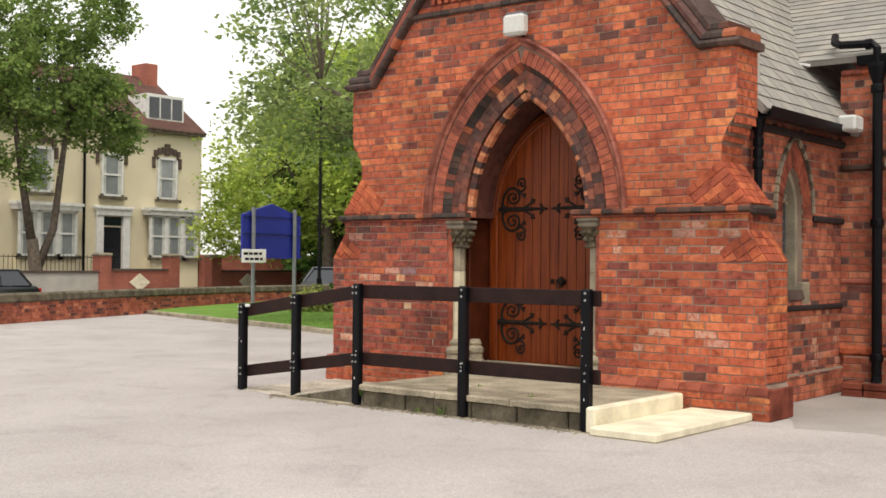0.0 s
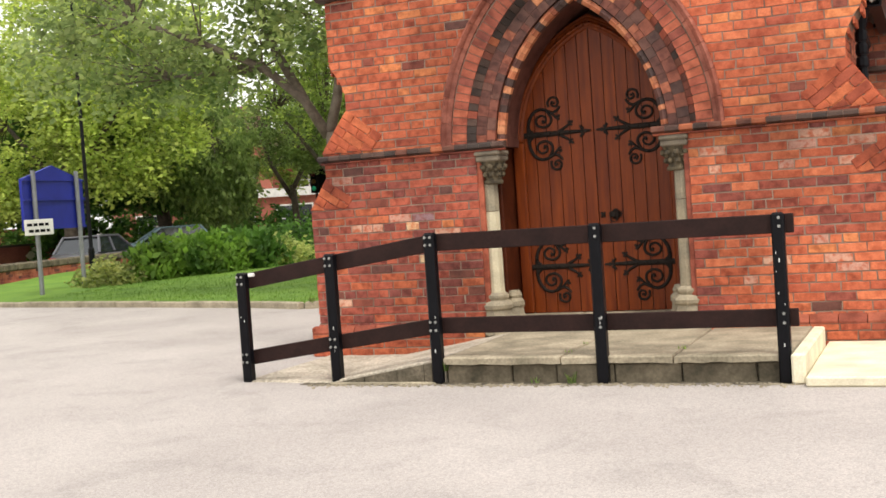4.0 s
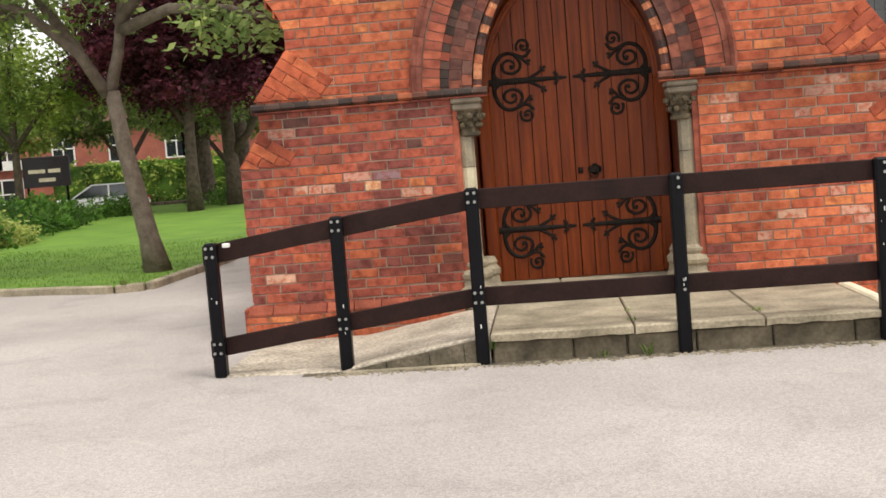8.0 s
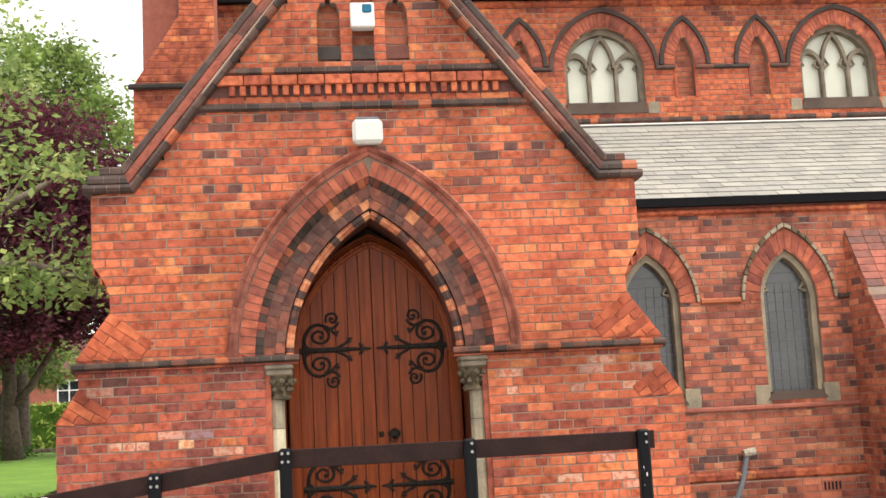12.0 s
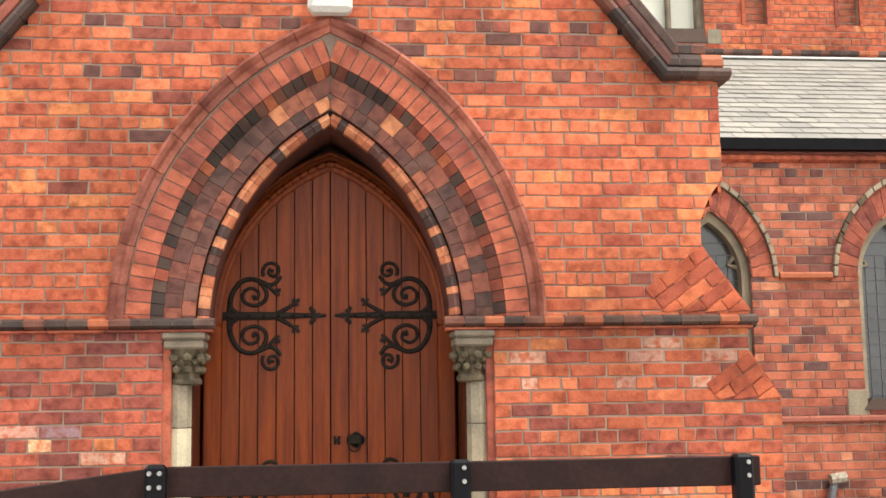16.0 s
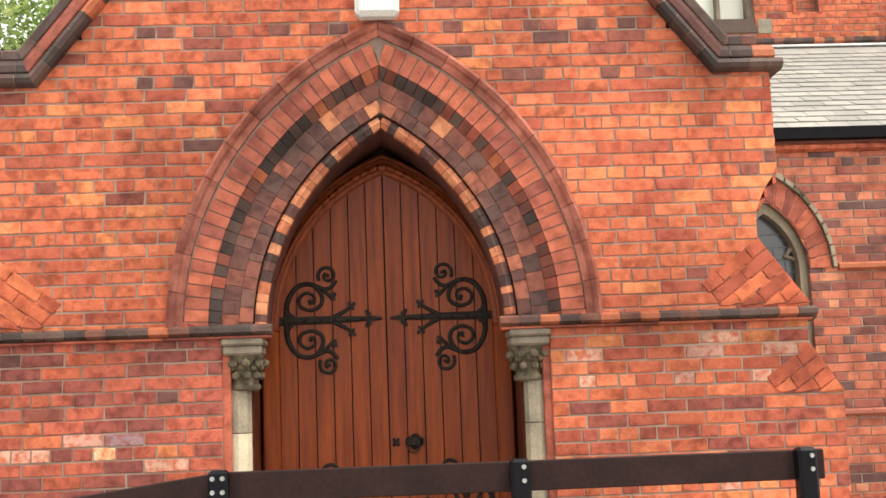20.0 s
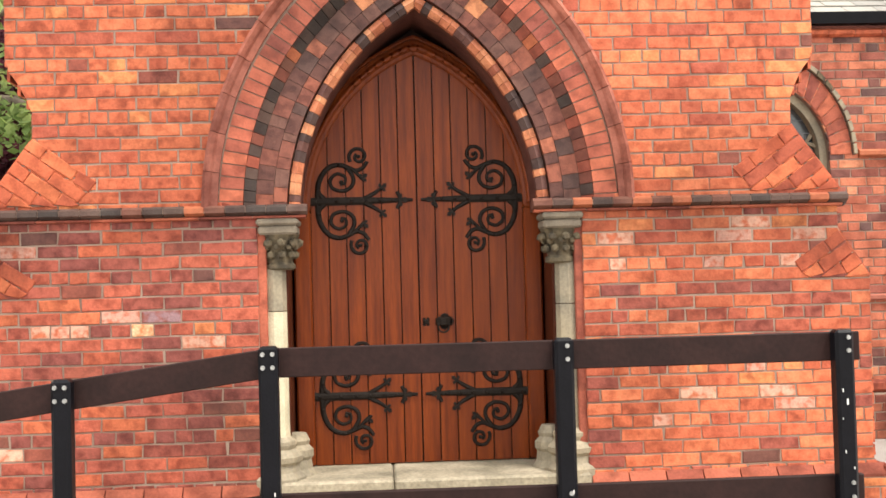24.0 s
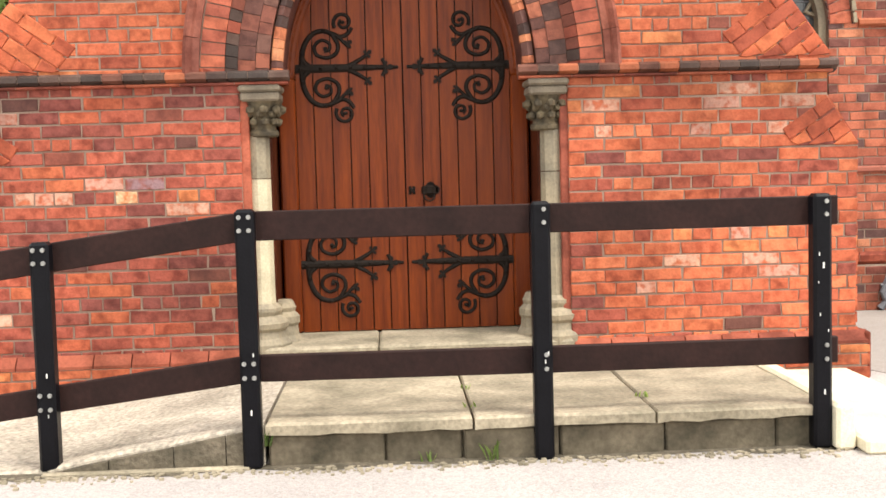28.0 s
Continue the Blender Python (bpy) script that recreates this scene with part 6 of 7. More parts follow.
while x < -0.74:
    w = min(rng.uniform(0.16, 0.30), -0.722 - x)
    bm = prism(bmesh.new(), [(x + 0.003, -0.01), (x + w - 0.003, -0.01), (x + w - 0.003, ramp_z(x + w) - 0.022), (x + 0.003, max(ramp_z(x) - 0.022, 0.0))], FY - 0.012 + rng.uniform(-0.008, 0.008), FY + 0.06)
    part("edge_stone", bm, M["dirt"], ramp, "dark rubble edge of the ramp")
    x += w
bm = boxes((-1.72, -0.78, FY - 0.05, FY - 0.005, -0.01, 0.016), bevel=0.006)
part("edging", bm, M["flag"], ramp, "pale mortar edging at the foot of the ramp")
step = tagged(new("floor_step"), "low step painted cream with a worn raised edge", "step", "", "structure")
part("edge_strip", boxes((1.925, 2.02, FY - 0.10, -0.20, 0.0, H + 0.012), bevel=0.016), M["cream"], step)
part("tread", boxes((2.025, 2.64, FY - 0.20, -0.07, 0.0, 0.075), bevel=0.014), M["cream"], step, "cream painted tread")
# Weeds at the joints.
def tuft(x, y, z, n, tall, name="weed_tuft"):
    bm = bmesh.new()
    for _ in range(n):
        a, t = rng.uniform(0, 6.28), rng.uniform(0.5, 1.0) * tall
        d = Vector((math.cos(a), math.sin(a), 0))
        s = d.cross(K) * 0.006
        p = Vector((rng.uniform(-0.03, 0.03), rng.uniform(-0.015, 0.015), 0))
        tip = d * t * 0.5 + K * t
        v = [bm.verts.new(q) for q in (p - s, p + s, p + d * t * 0.2 + K * t * 0.6 + s * 0.8, p + tip, p + d * t * 0.2 + K * t * 0.6 - s * 0.8)]
        bm.faces.new(v)
    ob = tagged(solid(name, bm, M["leaf"], "small green weed growing from a stone joint", "weed"), kind="stuff")
    ob.location = (x, y, z)
    return ob


tuft(0.33, FY - 0.03, 0.0, 9, 0.11)
tuft(0.03, FY - 0.02, 0.0, 8, 0.06)
tuft(-0.70, FY - 0.01, 0.10, 8, 0.09)
tuft(0.25, -1.45, H, 6, 0.035)
tuft(0.25, -1.0, H, 5, 0.03)
tuft(1.10, -1.35, H, 6, 0.035)
tuft(-5.75, 5.1, 0.06, 20, 0.14)
tuft(-6.05, 7.36, 0.08, 26, 0.12)
tuft(-6.28, 7.40, 0.08, 22, 0.11)
bm = bmesh.new()
n = 40
inner, outer = [], []
for k in range(n + 1):
    x = -2.0 + 4.05 * k / n
    inner.append(bm.verts.new((x, FY + 0.05, 0.004)))
    outer.append(bm.verts.new((x, FY - 0.045 - rng.uniform(0.0, 0.05) - 0.02 * math.sin(k * 0.9), 0.003)))
for k in range(n):
    bm.faces.new((outer[k], outer[k + 1], inner[k + 1], inner[k]))
solid("dirt_strip", bm, M["dirt"], "dark damp dirt along the foot of the landing", "dirt", "structure")
grit = bmesh.new()
for _ in range(520):
    x, y, s = rng.uniform(-1.9, 2.0), FY - 0.05 - abs(rng.gauss(0, 0.06)), rng.uniform(0.004, 0.011)
    box(grit, x - s, x + s, y - s, y + s, 0.0, s)
tagged(solid("grit", grit, M["flag"], "loose grit and crumbs at the foot of the landing", "grit"), kind="stuff")

# The rail: posts, boards and bolts.
POSTS = [(-2.60, -1.52, 0.94), (-1.70, -1.58, 1.065), (-0.765, -1.64, 1.19), (0.575, -1.66, 1.19), (1.88, -1.65, 1.19)]
fence = thing("handrail", "dark brown board handrail on black posts beside the ramp", "railing", (0, 0, 0))
for x, y, h in POSTS:
    post = part("post", boxes((x - 0.044, x + 0.044, y - 0.044, y + 0.044, 0.0, h), bevel=0.014), M["black"], fence, "chipped black painted post")
    chips = bmesh.new()
    for _ in range(6 if x > 1.5 else 2):
        z, s = rng.uniform(0.25, h - 0.2), rng.uniform(0.003, 0.009)
        u = rng.uniform(-0.03, 0.03)
        box(chips, x + u - s * 0.45, x + u + s * 0.45, y - 0.0465, y - 0.043, z - s * 1.6, z + s * 1.6)
    part("chipped_paint", chips, M["white"], post)["kind"] = "stuff"
    for z in (h - 0.035, h - 0.095, h - 0.70, h - 0.765):
        for u in ((-0.022, 0.022) if x < 0 else (0.012,)):
            bm = lathe(bmesh.new(), [(0.010, -0.012), (0.0115, -0.004), (0.008, 0.0)], 0, 0, 8)
            bm.transform(Matrix.Translation((x + u, y - 0.046, z)) @ pose(0, 0, 0, -90))
            part("bolt", bm, M["bolt"], post)


def board(a, b, drop, tall, over0=0.0, over1=0.0):
    (x0, y0, h0), (x1, y1, h1) = a, b
    d = Vector((x1 - x0, y1 - y0, h1 - h0)).normalized()
    p0, p1 = Vector((x0, y0 + 0.052, h0 - drop)) - d * over0, Vector((x1, y1 + 0.052, h1 - drop)) + d * over1
    bm = bmesh.new()
    out = Vector((0, 0.018, 0))
    v = [[bm.verts.new(p + s * out + K * z) for s, z in ((-1, 0), (-1, -tall), (1, -tall), (1, 0))] for p in (p0, p1)]
    bm.faces.new(v[0])
    bm.faces.new(v[1][::-1])
    for i in range(4):
        j = (i + 1) % 4
        bm.faces.new((v[0][j], v[0][i], v[1][i], v[1][j]))
    bmesh.ops.recalc_face_normals(bm, faces=bm.faces)
    bmesh.ops.bevel(bm, geom=bm.edges[:], offset=0.005, segments=1, affect="EDGES")
    part("board", bm, M["rail"], fence)


for k in range(4):
    a, b = POSTS[k], POSTS[k + 1]
    for drop, tall in ((0.012, 0.135), (0.675, 0.125)):
        board(a, b, drop, tall, 0.075 if k == 0 else -0.003, 0.10 if k == 3 else 0.0)
part("white_clip", boxes((-2.50, -2.45, -1.59, -1.55, 0.905, 0.935), bevel=0.006), M["white"], fence, "small white plastic clip")

# ---- lawn, kerb and boundary ----
LAWN = [(-18.1, 8.7), (-13.4, 7.4), (-9.6, 6.4), (-6.8, 5.55), (-5.9, 5.15), (-5.55, 5.3), (-5.55, 9.0), (-5.9, 15.0), (-7.0, 24.0), (-9.0, 33.0), (-17.0, 30.6), (-19.8, 26.0), (-20.4, 20.0), (-19.7, 14.0)]
bm = bmesh.new()
lawn_in = [bm.verts.new((x, y, 0.075)) for x, y in LAWN]
bm.faces.new(lawn_in)
bmesh.ops.triangulate(bm, faces=bm.faces)
bmesh.ops.subdivide_edges(bm, edges=bm.edges[:], cuts=6, use_grid_fill=True)
for v in bm.verts:
    v.co.z = 0.075 + 0.05 * noise.noise(v.co * 0.35) + 0.020 * max(0, v.co.y - 8)
bmesh.ops.recalc_face_normals(bm, faces=bm.faces)
if sum(f.normal.z for f in bm.faces) < 0:
    bmesh.ops.reverse_faces(bm, faces=bm.faces)
tagged(solid("lawn", bm, M["grass"], "bright mown lawn inside a stone kerb", "lawn"), kind="structure")
kerb = tagged(new("kerb"), "low worn stone kerb along the lawn", "kerb", "", "structure")
for (x0, y0), (x1, y1) in zip(LAWN[:7], LAWN[1:8]):
    L = math.hypot(x1 - x0, y1 - y0)
    n = max(1, round(L / 0.9))
    a = math.atan2(y1 - y0, x1 - x0)
    for k in range(n):
        bm = boxes((L * k / n + 0.006, L * (k + 1) / n - 0.006, -0.13, 0.0, -0.02, 0.10 + rng.uniform(-0.008, 0.012)), bevel=0.018)
        bm.transform(Matrix.Translation((x0, y0, 0)) @ Matrix.Rotation(a, 4, "Z"))
        part("kerb_stone", bm, M["flag"], kerb)
verts, faces = [], []
for _ in range(16000):
    x, y = rng.uniform(-14, -5.6), rng.uniform(5.2, 13.0)
    if y < 5.15 + (-5.9 - x) * 0.29 + 0.1:
        continue
    z = 0.075 + 0.05 * noise.noise(Vector((x, y, 0.075)) * 0.35) + 0.020 * max(0, y - 8) - 0.01
    a, t = rng.uniform(0, 6.28), rng.uniform(0.025, 0.06)
    dx, dy = math.cos(a) * 0.006, math.sin(a) * 0.006
    k = len(verts)
    verts += [(x - dx, y - dy, z), (x + dx, y + dy, z), (x + dy * 3, y - dx * 3, z + t)]
    faces.append((k, k + 1, k + 2))
me = bpy.data.meshes.new("m")
me.from_pydata(verts, [], faces)
me.materials.append(M["grass"])
tagged(new("grass", me), "short grass blades on the lawn", "grass", "", "stuff")
wall_b = tagged(new("wall_boundary"), "low brick boundary wall with a dark stone coping", "wall", "", "structure")
for k, ((x0, y0), (x1, y1)) in enumerate(zip(WALL, WALL[1:])):
    L, a = math.hypot(x1 - x0, y1 - y0), math.atan2(y1 - y0, x1 - x0)
    at = Matrix.Translation((x0, y0, 0)) @ Matrix.Rotation(a, 4, "Z")
    rows = courses(lambda z, L=L: (0, L), [], 0.0, 0.45, 0.075)
    bm = wall_body(rows, 0.24)
    bm.transform(at)
    part("core", bm, M["farbrick"], wall_b)
    if k < 4:
        joined_bricks("bricks", lay(rows, rng), M["old_j"], wall_b, turn=at)
    n = max(1, round(L / 0.8))
    for c in range(n):
        bm = boxes((L * c / n + 0.005, L * (c + 1) / n - 0.005, -0.05, 0.29, 0.45, 0.655), bevel=0.04)
        bm.transform(at)
        part("coping_stone", bm, M["mossy"], wall_b)

# ---- notice board ----
notice = thing("notice_board", "back of a large blue notice board on two grey posts", "notice board", (-14.75, 9.9, 0.06), rz=98)
for x in (-0.80, 0.80):
    part("post", tube(bmesh.new(), [(x, -0.06, -0.1), (x, -0.06, 2.68)], 0.05, 8), M["steel"], notice)
bm = prism(bmesh.new(), [(-1.12, 1.42), (1.12, 1.42), (1.12, 2.50), (0.0, 2.80), (-1.12, 2.50)], 0.0, 0.07)
part("panel", bm, M["blue"], notice, "blue painted panel with a shallow gable")
part("batten", boxes((-1.12, 1.12, -0.04, 0.0, 2.04, 2.09), (-1.12, 1.12, -0.03, 0.0, 2.46, 2.50), (-1.12, 1.12, -0.03, 0.0, 1.42, 1.47)), M["blue"], notice)
plate = thing("parking_sign", "small white notice with two lines of dark lettering", "sign", (-14.45, 9.0, 1.53), rz=60)
part("plate", boxes((-0.30, 0.30, -0.09, -0.07, -0.16, 0.17), bevel=0.006), M["white"], plate)
for z, w in ((0.06, 0.25), (-0.07, 0.22)):
    x = -w
    while x < w - 0.03:
        step_x = rng.uniform(0.05, 0.11)
        part("lettering_bar", boxes((x, min(x + step_x, w), -0.094, -0.09, z - 0.03, z + 0.03)), M["black"], plate)
        x += step_x + 0.025


# ---- trees and shrubs ----
def leaves(centres, per, spread, size, rnd, droop=0.0):
    """Leaf quads in clumps round the given centres, as arrays for one mesh."""
    c = np.repeat(np.array(centres), per, axis=0)
    n = len(c)
    p = c + rnd.normal(size=(n, 3)) * np.array(spread)
    d = rnd.normal(size=(n, 3))
    d[:, 2] = d[:, 2] * 0.5 - 0.25 - droop
    d /= np.linalg.norm(d, axis=1, keepdims=True)
    s = np.cross(d, rnd.normal(size=(n, 3)))
    s /= np.linalg.norm(s, axis=1, keepdims=True)
    L = size * rnd.uniform(0.6, 1.35, size=(n, 1))
    v = np.stack([p, p + d * L * 0.5 + s * L * 0.26, p + d * L, p + d * L * 0.5 - s * L * 0.26], 1).reshape(-1, 3)
    return v, np.arange(4 * n).reshape(-1, 4)


def leaf_mesh(name, v, f, mat, parent):
    me = bpy.data.meshes.new("m")
    me.from_pydata(v.tolist(), [], f.tolist())
    me.materials.append(mat)
    ob = new(name, me)
    ob.parent = parent
    ob["kind"] = "stuff"
    return ob


def tree(name, label, at, trunk, limbs, crown, mat, per, size, seed, radius=0.2, droop=0.0, bark="bark"):
    """trunk: points; limbs: lists of points; crown: ellipsoids (x, y, z, rx, ry, rz, clumps)."""
    rnd = np.random.default_rng(seed)
    top = thing(name, label, "tree", at)
    n = len(trunk)
    bm = tube(bmesh.new(), trunk, [radius * (1.35 if k == 0 else 1.0 - 0.45 * k / n) for k in range(n)], 10)
    part("trunk", bm, M[bark], top, smooth=True)
    for limb in limbs:
        m = len(limb)
        part("limb", tube(bmesh.new(), limb, [radius * 0.55 * (1 - 0.8 * k / m) + 0.008 for k in range(m)], 7), M[bark], top, smooth=True)
    centres = []
    for x, y, z, rx, ry, rz, clumps in crown:
        d = rnd.normal(size=(clumps, 3))
        d /= np.linalg.norm(d, axis=1, keepdims=True)
        r = rnd.uniform(0.35, 1.0, size=(clumps, 1)) ** 0.5
        centres.append(np.array((x, y, z)) + d * r * np.array((rx, ry, rz)))
    centres = np.concatenate(centres)
    bm = bmesh.new()
    ends = [Vector(p) for limb in limbs for p in limb[1:]] + [Vector(trunk[-1])]
    for c in centres[:: max(1, len(centres) // 90)]:
        c = Vector(c)
        e = min(ends, key=lambda q: (q - c).length)
        mid = (e + c) / 2 + Vector(rnd.normal(size=3) * 0.12)
        tube(bm, [e, mid, c], [0.022, 0.014, 0.005], 4, caps=False)
    part("twig_work", bm, M[bark], top)["kind"] = "stuff"
    spread = np.mean([[q[3], q[4], q[5]] for q in crown], axis=0) * 0.10 + 0.05
    v, f = leaves(centres, per, spread, size, rnd, droop)
    leaf_mesh("crown", v, f, mat, top)
    return top


# Leaning forked tree on the lawn.
tree("lawn_tree", "forked tree with a leaning trunk and airy green crown", (-6.20, 7.5, 0.08),
     [(0.1, 0, -0.1), (0.0, 0, 0.5), (-0.16, 0.1, 1.2), (-0.28, 0.1, 1.9), (-0.40, 0.15, 2.7)],
     [[(-0.46, 0.15, 2.65), (-0.80, 0.0, 3.3), (-1.4, -0.3, 3.9), (-2.4, -0.6, 4.4), (-3.6, -0.8, 4.9)],
      [(-0.44, 0.15, 2.65), (-0.26, 0.2, 3.3), (-0.14, 0.2, 4.0), (0.0, 0.1, 4.8), (0.3, 0.0, 5.8)],
      [(-0.22, 0.2, 3.7), (0.35, -0.1, 4.2), (1.1, -0.3, 4.6), (1.8, -0.5, 4.9)], [(-0.2, 0.2, 3.6), (0.7, -0.2, 3.8), (1.6, -0.4, 3.7), (2.5, -0.5, 3.4)],
      [(-1.4, -0.3, 3.9), (-2.6, 0.2, 4.0), (-3.8, 0.4, 4.0)], [(-0.80, 0, 3.3), (-1.6, 0.5, 4.3), (-2.2, 0.8, 5.4)]],
     [(-3.2, -0.3, 5.6, 3.2, 2.2, 1.9, 120), (-5.0, 0.1, 4.6, 1.9, 1.6, 1.2, 60), (-0.6, 0.1, 6.4, 2.2, 1.8, 1.9, 55), (1.5, -0.3, 5.0, 1.0, 1.0, 0.9, 14), (-2.2, 0.1, 8.0, 3.6, 2.4, 1.6, 90), (-3.4, 0.2, 4.0, 1.6, 1.4, 0.6, 34), (1.9, -0.5, 3.6, 0.9, 0.7, 0.55, 20), (-0.9, -0.2, 4.5, 1.3, 1.0, 0.7, 26)],
     M["airy"], 38, 0.155, 11, 0.17, bark="pale_bark")
tree("lime_tree", "large bright lime-green tree behind the notice board", (-25.0, 22.0, -0.2),
     [(0, 0, 0), (0.1, 0, 1.6), (0.0, 0.1, 3.2), (0.1, 0, 4.6)],
     [[(0, 0, 2.6), (-1.6, 0.5, 4.2), (-3.2, 0.8, 5.6)], [(0, 0, 3.0), (1.7, -0.4, 4.4), (3.2, -0.8, 5.6)], [(0.1, 0, 4.4), (0.3, 0.4, 6.2), (0.2, 0.2, 8.0)]],
     [(-2.4, 0, 5.0, 3.4, 3.2, 2.6, 130), (2.2, 0.4, 5.6, 3.2, 3.0, 2.8, 130), (0.6, 0, 8.0, 3.4, 2.8, 2.2, 120), (-3.2, -1.2, 3.0, 2.4, 1.9, 1.2, 55), (3.8, 0.5, 8.6, 2.4, 2.2, 2.0, 70)],
     M["lime"], 78, 0.21, 12, 0.26)
tree("lime_tree", "bright lime-green tree beside the end of the terrace", (-34.4, 29.6, -0.4),
     [(0, 0, 0), (0.1, 0, 1.6), (0.0, 0.1, 3.4)],
     [[(0, 0, 2.6), (-1.4, 0.5, 4.4), (-2.4, 0.8, 5.6)], [(0, 0, 3.0), (1.7, -0.4, 4.6), (2.6, -0.8, 5.8)]],
     [(-1.6, 0, 5.6, 2.4, 2.4, 2.2, 90), (1.6, 0.4, 5.4, 2.6, 2.4, 2.4, 95), (0.4, 0, 8.0, 2.6, 2.4, 1.8, 80), (2.6, -0.6, 3.2, 1.7, 1.6, 1.0, 35)],
     M["lime"], 80, 0.22, 19, 0.24)
tree("yard_tree", "dark shady tree with a thick trunk behind the parked cars", (-27.6, 25.4, -0.35),
     [(0, 0, -0.1), (0.05, 0, 1.4), (0.0, 0.1, 3.0), (0.1, 0, 4.6)],
     [[(0, 0, 2.2), (-1.3, 0.4, 3.6), (-2.4, 0.6, 4.6)], [(0, 0, 2.6), (1.4, 0.2, 3.8), (2.6, 0.3, 4.8)]],
     [(0.0, 0, 4.4, 3.0, 2.8, 1.7, 130), (2.2, 1.4, 3.6, 1.8, 1.8, 1.3, 70), (-2.0, -1.0, 3.4, 1.6, 1.6, 1.2, 60), (0.3, 0.2, 6.4, 2.6, 2.4, 1.6, 80)],
     M["shrub"], 85, 0.21, 27, 0.30)
tree("willow_tree", "weeping willow with trailing yellow-green branches", (-24.7, 27.4, -0.1),
     [(0, 0, 0), (-0.25, 0, 1.6), (-0.5, 0, 3.0), (-0.5, 0, 4.4)],
     [[(-0.4, 0, 2.6), (0.8, 0, 4.2), (2.2, 0, 4.8)], [(-0.5, 0, 3.0), (-1.7, 0.4, 4.6), (-3.0, 0.5, 4.9)]],
     [(1.6, 0, 3.4, 2.2, 2.2, 1.7, 90), (-1.8, 0, 4.2, 2.4, 2.2, 1.8, 80), (0.2, 0, 5.4, 2.6, 2.4, 1.4, 70), (2.2, 0.0, 2.4, 1.2, 1.6, 0.9, 45)],
     M["leaf"], 90, 0.22, 13, 0.30, droop=1.4)
tree("copper_beech", "dark purple-leaved tree with a slim upright trunk on the far lawn", (-10.85, 25.1, 0.38),
     [(0, 0, -0.1), (0.0, 0, 1.5), (0.05, 0, 3.0), (0.1, 0.1, 4.6)],
     [[(0.0, 0, 2.6), (-0.9, 0.3, 3.8), (-2.0, 0.4, 5.2)], [(0.05, 0, 2.9), (0.9, 0, 4.2), (1.6, 0.2, 5.4)], [(0.1, 0, 4.4), (0.2, 0.3, 6.5)]],
     [(-0.8, 0, 6.2, 2.4, 2.2, 2.2, 110), (0.8, 0, 6.8, 2.4, 2.4, 2.6, 120), (0.3, 0, 9.2, 2.4, 2.2, 2.0, 80), (0.3, 0.2, 4.0, 2.0, 1.8, 0.9, 50), (-2.2, 0.3, 4.7, 1.4, 1.4, 1.0, 36)],
     M["purple"], 85, 0.19, 14, 0.20)
tree("copper_beech", "dark purple-leaved tree with a stout forked trunk on the far lawn", (-10.3, 27.9, 0.42),
     [(0, 0, -0.1), (-0.05, 0, 1.2), (-0.1, 0, 2.2), (-0.15, 0.1, 3.6), (-0.1, 0.1, 5.2)],
     [[(0.0, 0, 1.7), (0.55, 0, 2.3), (1.2, 0, 3.4), (1.9, 0.1, 4.8)], [(-0.1, 0, 2.8), (-1.0, 0, 4.2), (-1.8, 0.2, 5.4)], [(-0.1, 0, 4.6), (0.1, 0.3, 7.0)]],
     [(0.2, 0, 7.0, 2.8, 2.4, 2.8, 140), (2.2, 0, 6.2, 2.2, 2.0, 2.2, 90), (1.2, 0, 9.6, 2.6, 2.4, 2.0, 90), (2.9, 0, 4.4, 1.5, 1.6, 1.1, 50), (0.4, 0.3, 4.6, 1.8, 1.6, 0.8, 50)],
     M["purple"], 85, 0.19, 24, 0.27)
tree("lawn_tree", "leafy green tree standing over the border shrubs", (-17.0, 26.4, 0.3),
     [(0, 0, -0.3), (0.05, 0, 1.4), (0.0, 0.1, 2.9), (0.1, 0, 4.4)],
     [[(0, 0, 2.4), (1.2, 0, 3.8), (2.4, 0.2, 4.8)], [(0, 0, 2.6), (-1.2, 0.2, 4.0), (-2.2, 0.3, 5.0)]],
     [(0.2, 0, 5.4, 3.0, 2.4, 1.8, 60), (1.6, 0, 4.0, 1.9, 1.6, 0.8, 30), (-1.4, 0, 7.0, 2.6, 2.2, 1.6, 34), (1.8, 0, 7.2, 2.2, 2.0, 1.5, 30)],
     M["lime_dull"], 62, 0.19, 26, 0.15)
tree("lawn_tree", "tall green tree rising over the copper beech", (-11.8, 34.5, -0.05),
     [(0, 0, 0), (0.1, 0, 2.5), (0.0, 0, 5.0), (0.1, 0, 8.0)], [[(0, 0, 4.5), (1.8, 0, 7.0), (3.2, 0, 9.0)], [(0, 0, 5), (-1.9, 0, 7.4), (-3.2, 0, 9.2)]],
     [(0, 0, 8.0, 4.2, 3.6, 3.2, 150), (2.4, 0, 11.5, 3.0, 3.0, 2.8, 120), (-2.8, 0, 11.5, 3.4, 3.0, 2.8, 120), (0.0, 0, 14.6, 3.2, 2.6, 2.2, 100)],
     M["leaf"], 90, 0.24, 15, 0.34)
tree("lawn_tree", "slender forked street tree beyond the hedge", (-21.5, 31.5, -0.3),
     [(0, 0, 0), (0.1, 0, 1.6), (0.0, 0, 3.0)], [[(0, 0, 2.8), (0.9, 0, 4.2), (1.6, 0, 5.4)], [(0, 0, 2.4), (-0.9, 0, 3.8), (-1.4, 0, 5.2)]],
     [(0, 0, 5.4, 2.6, 2.4, 1.8, 90), (1.2, 0, 4.4, 1.4, 1.2, 0.8, 30)], M["leaf"], 75, 0.18, 16, 0.18)
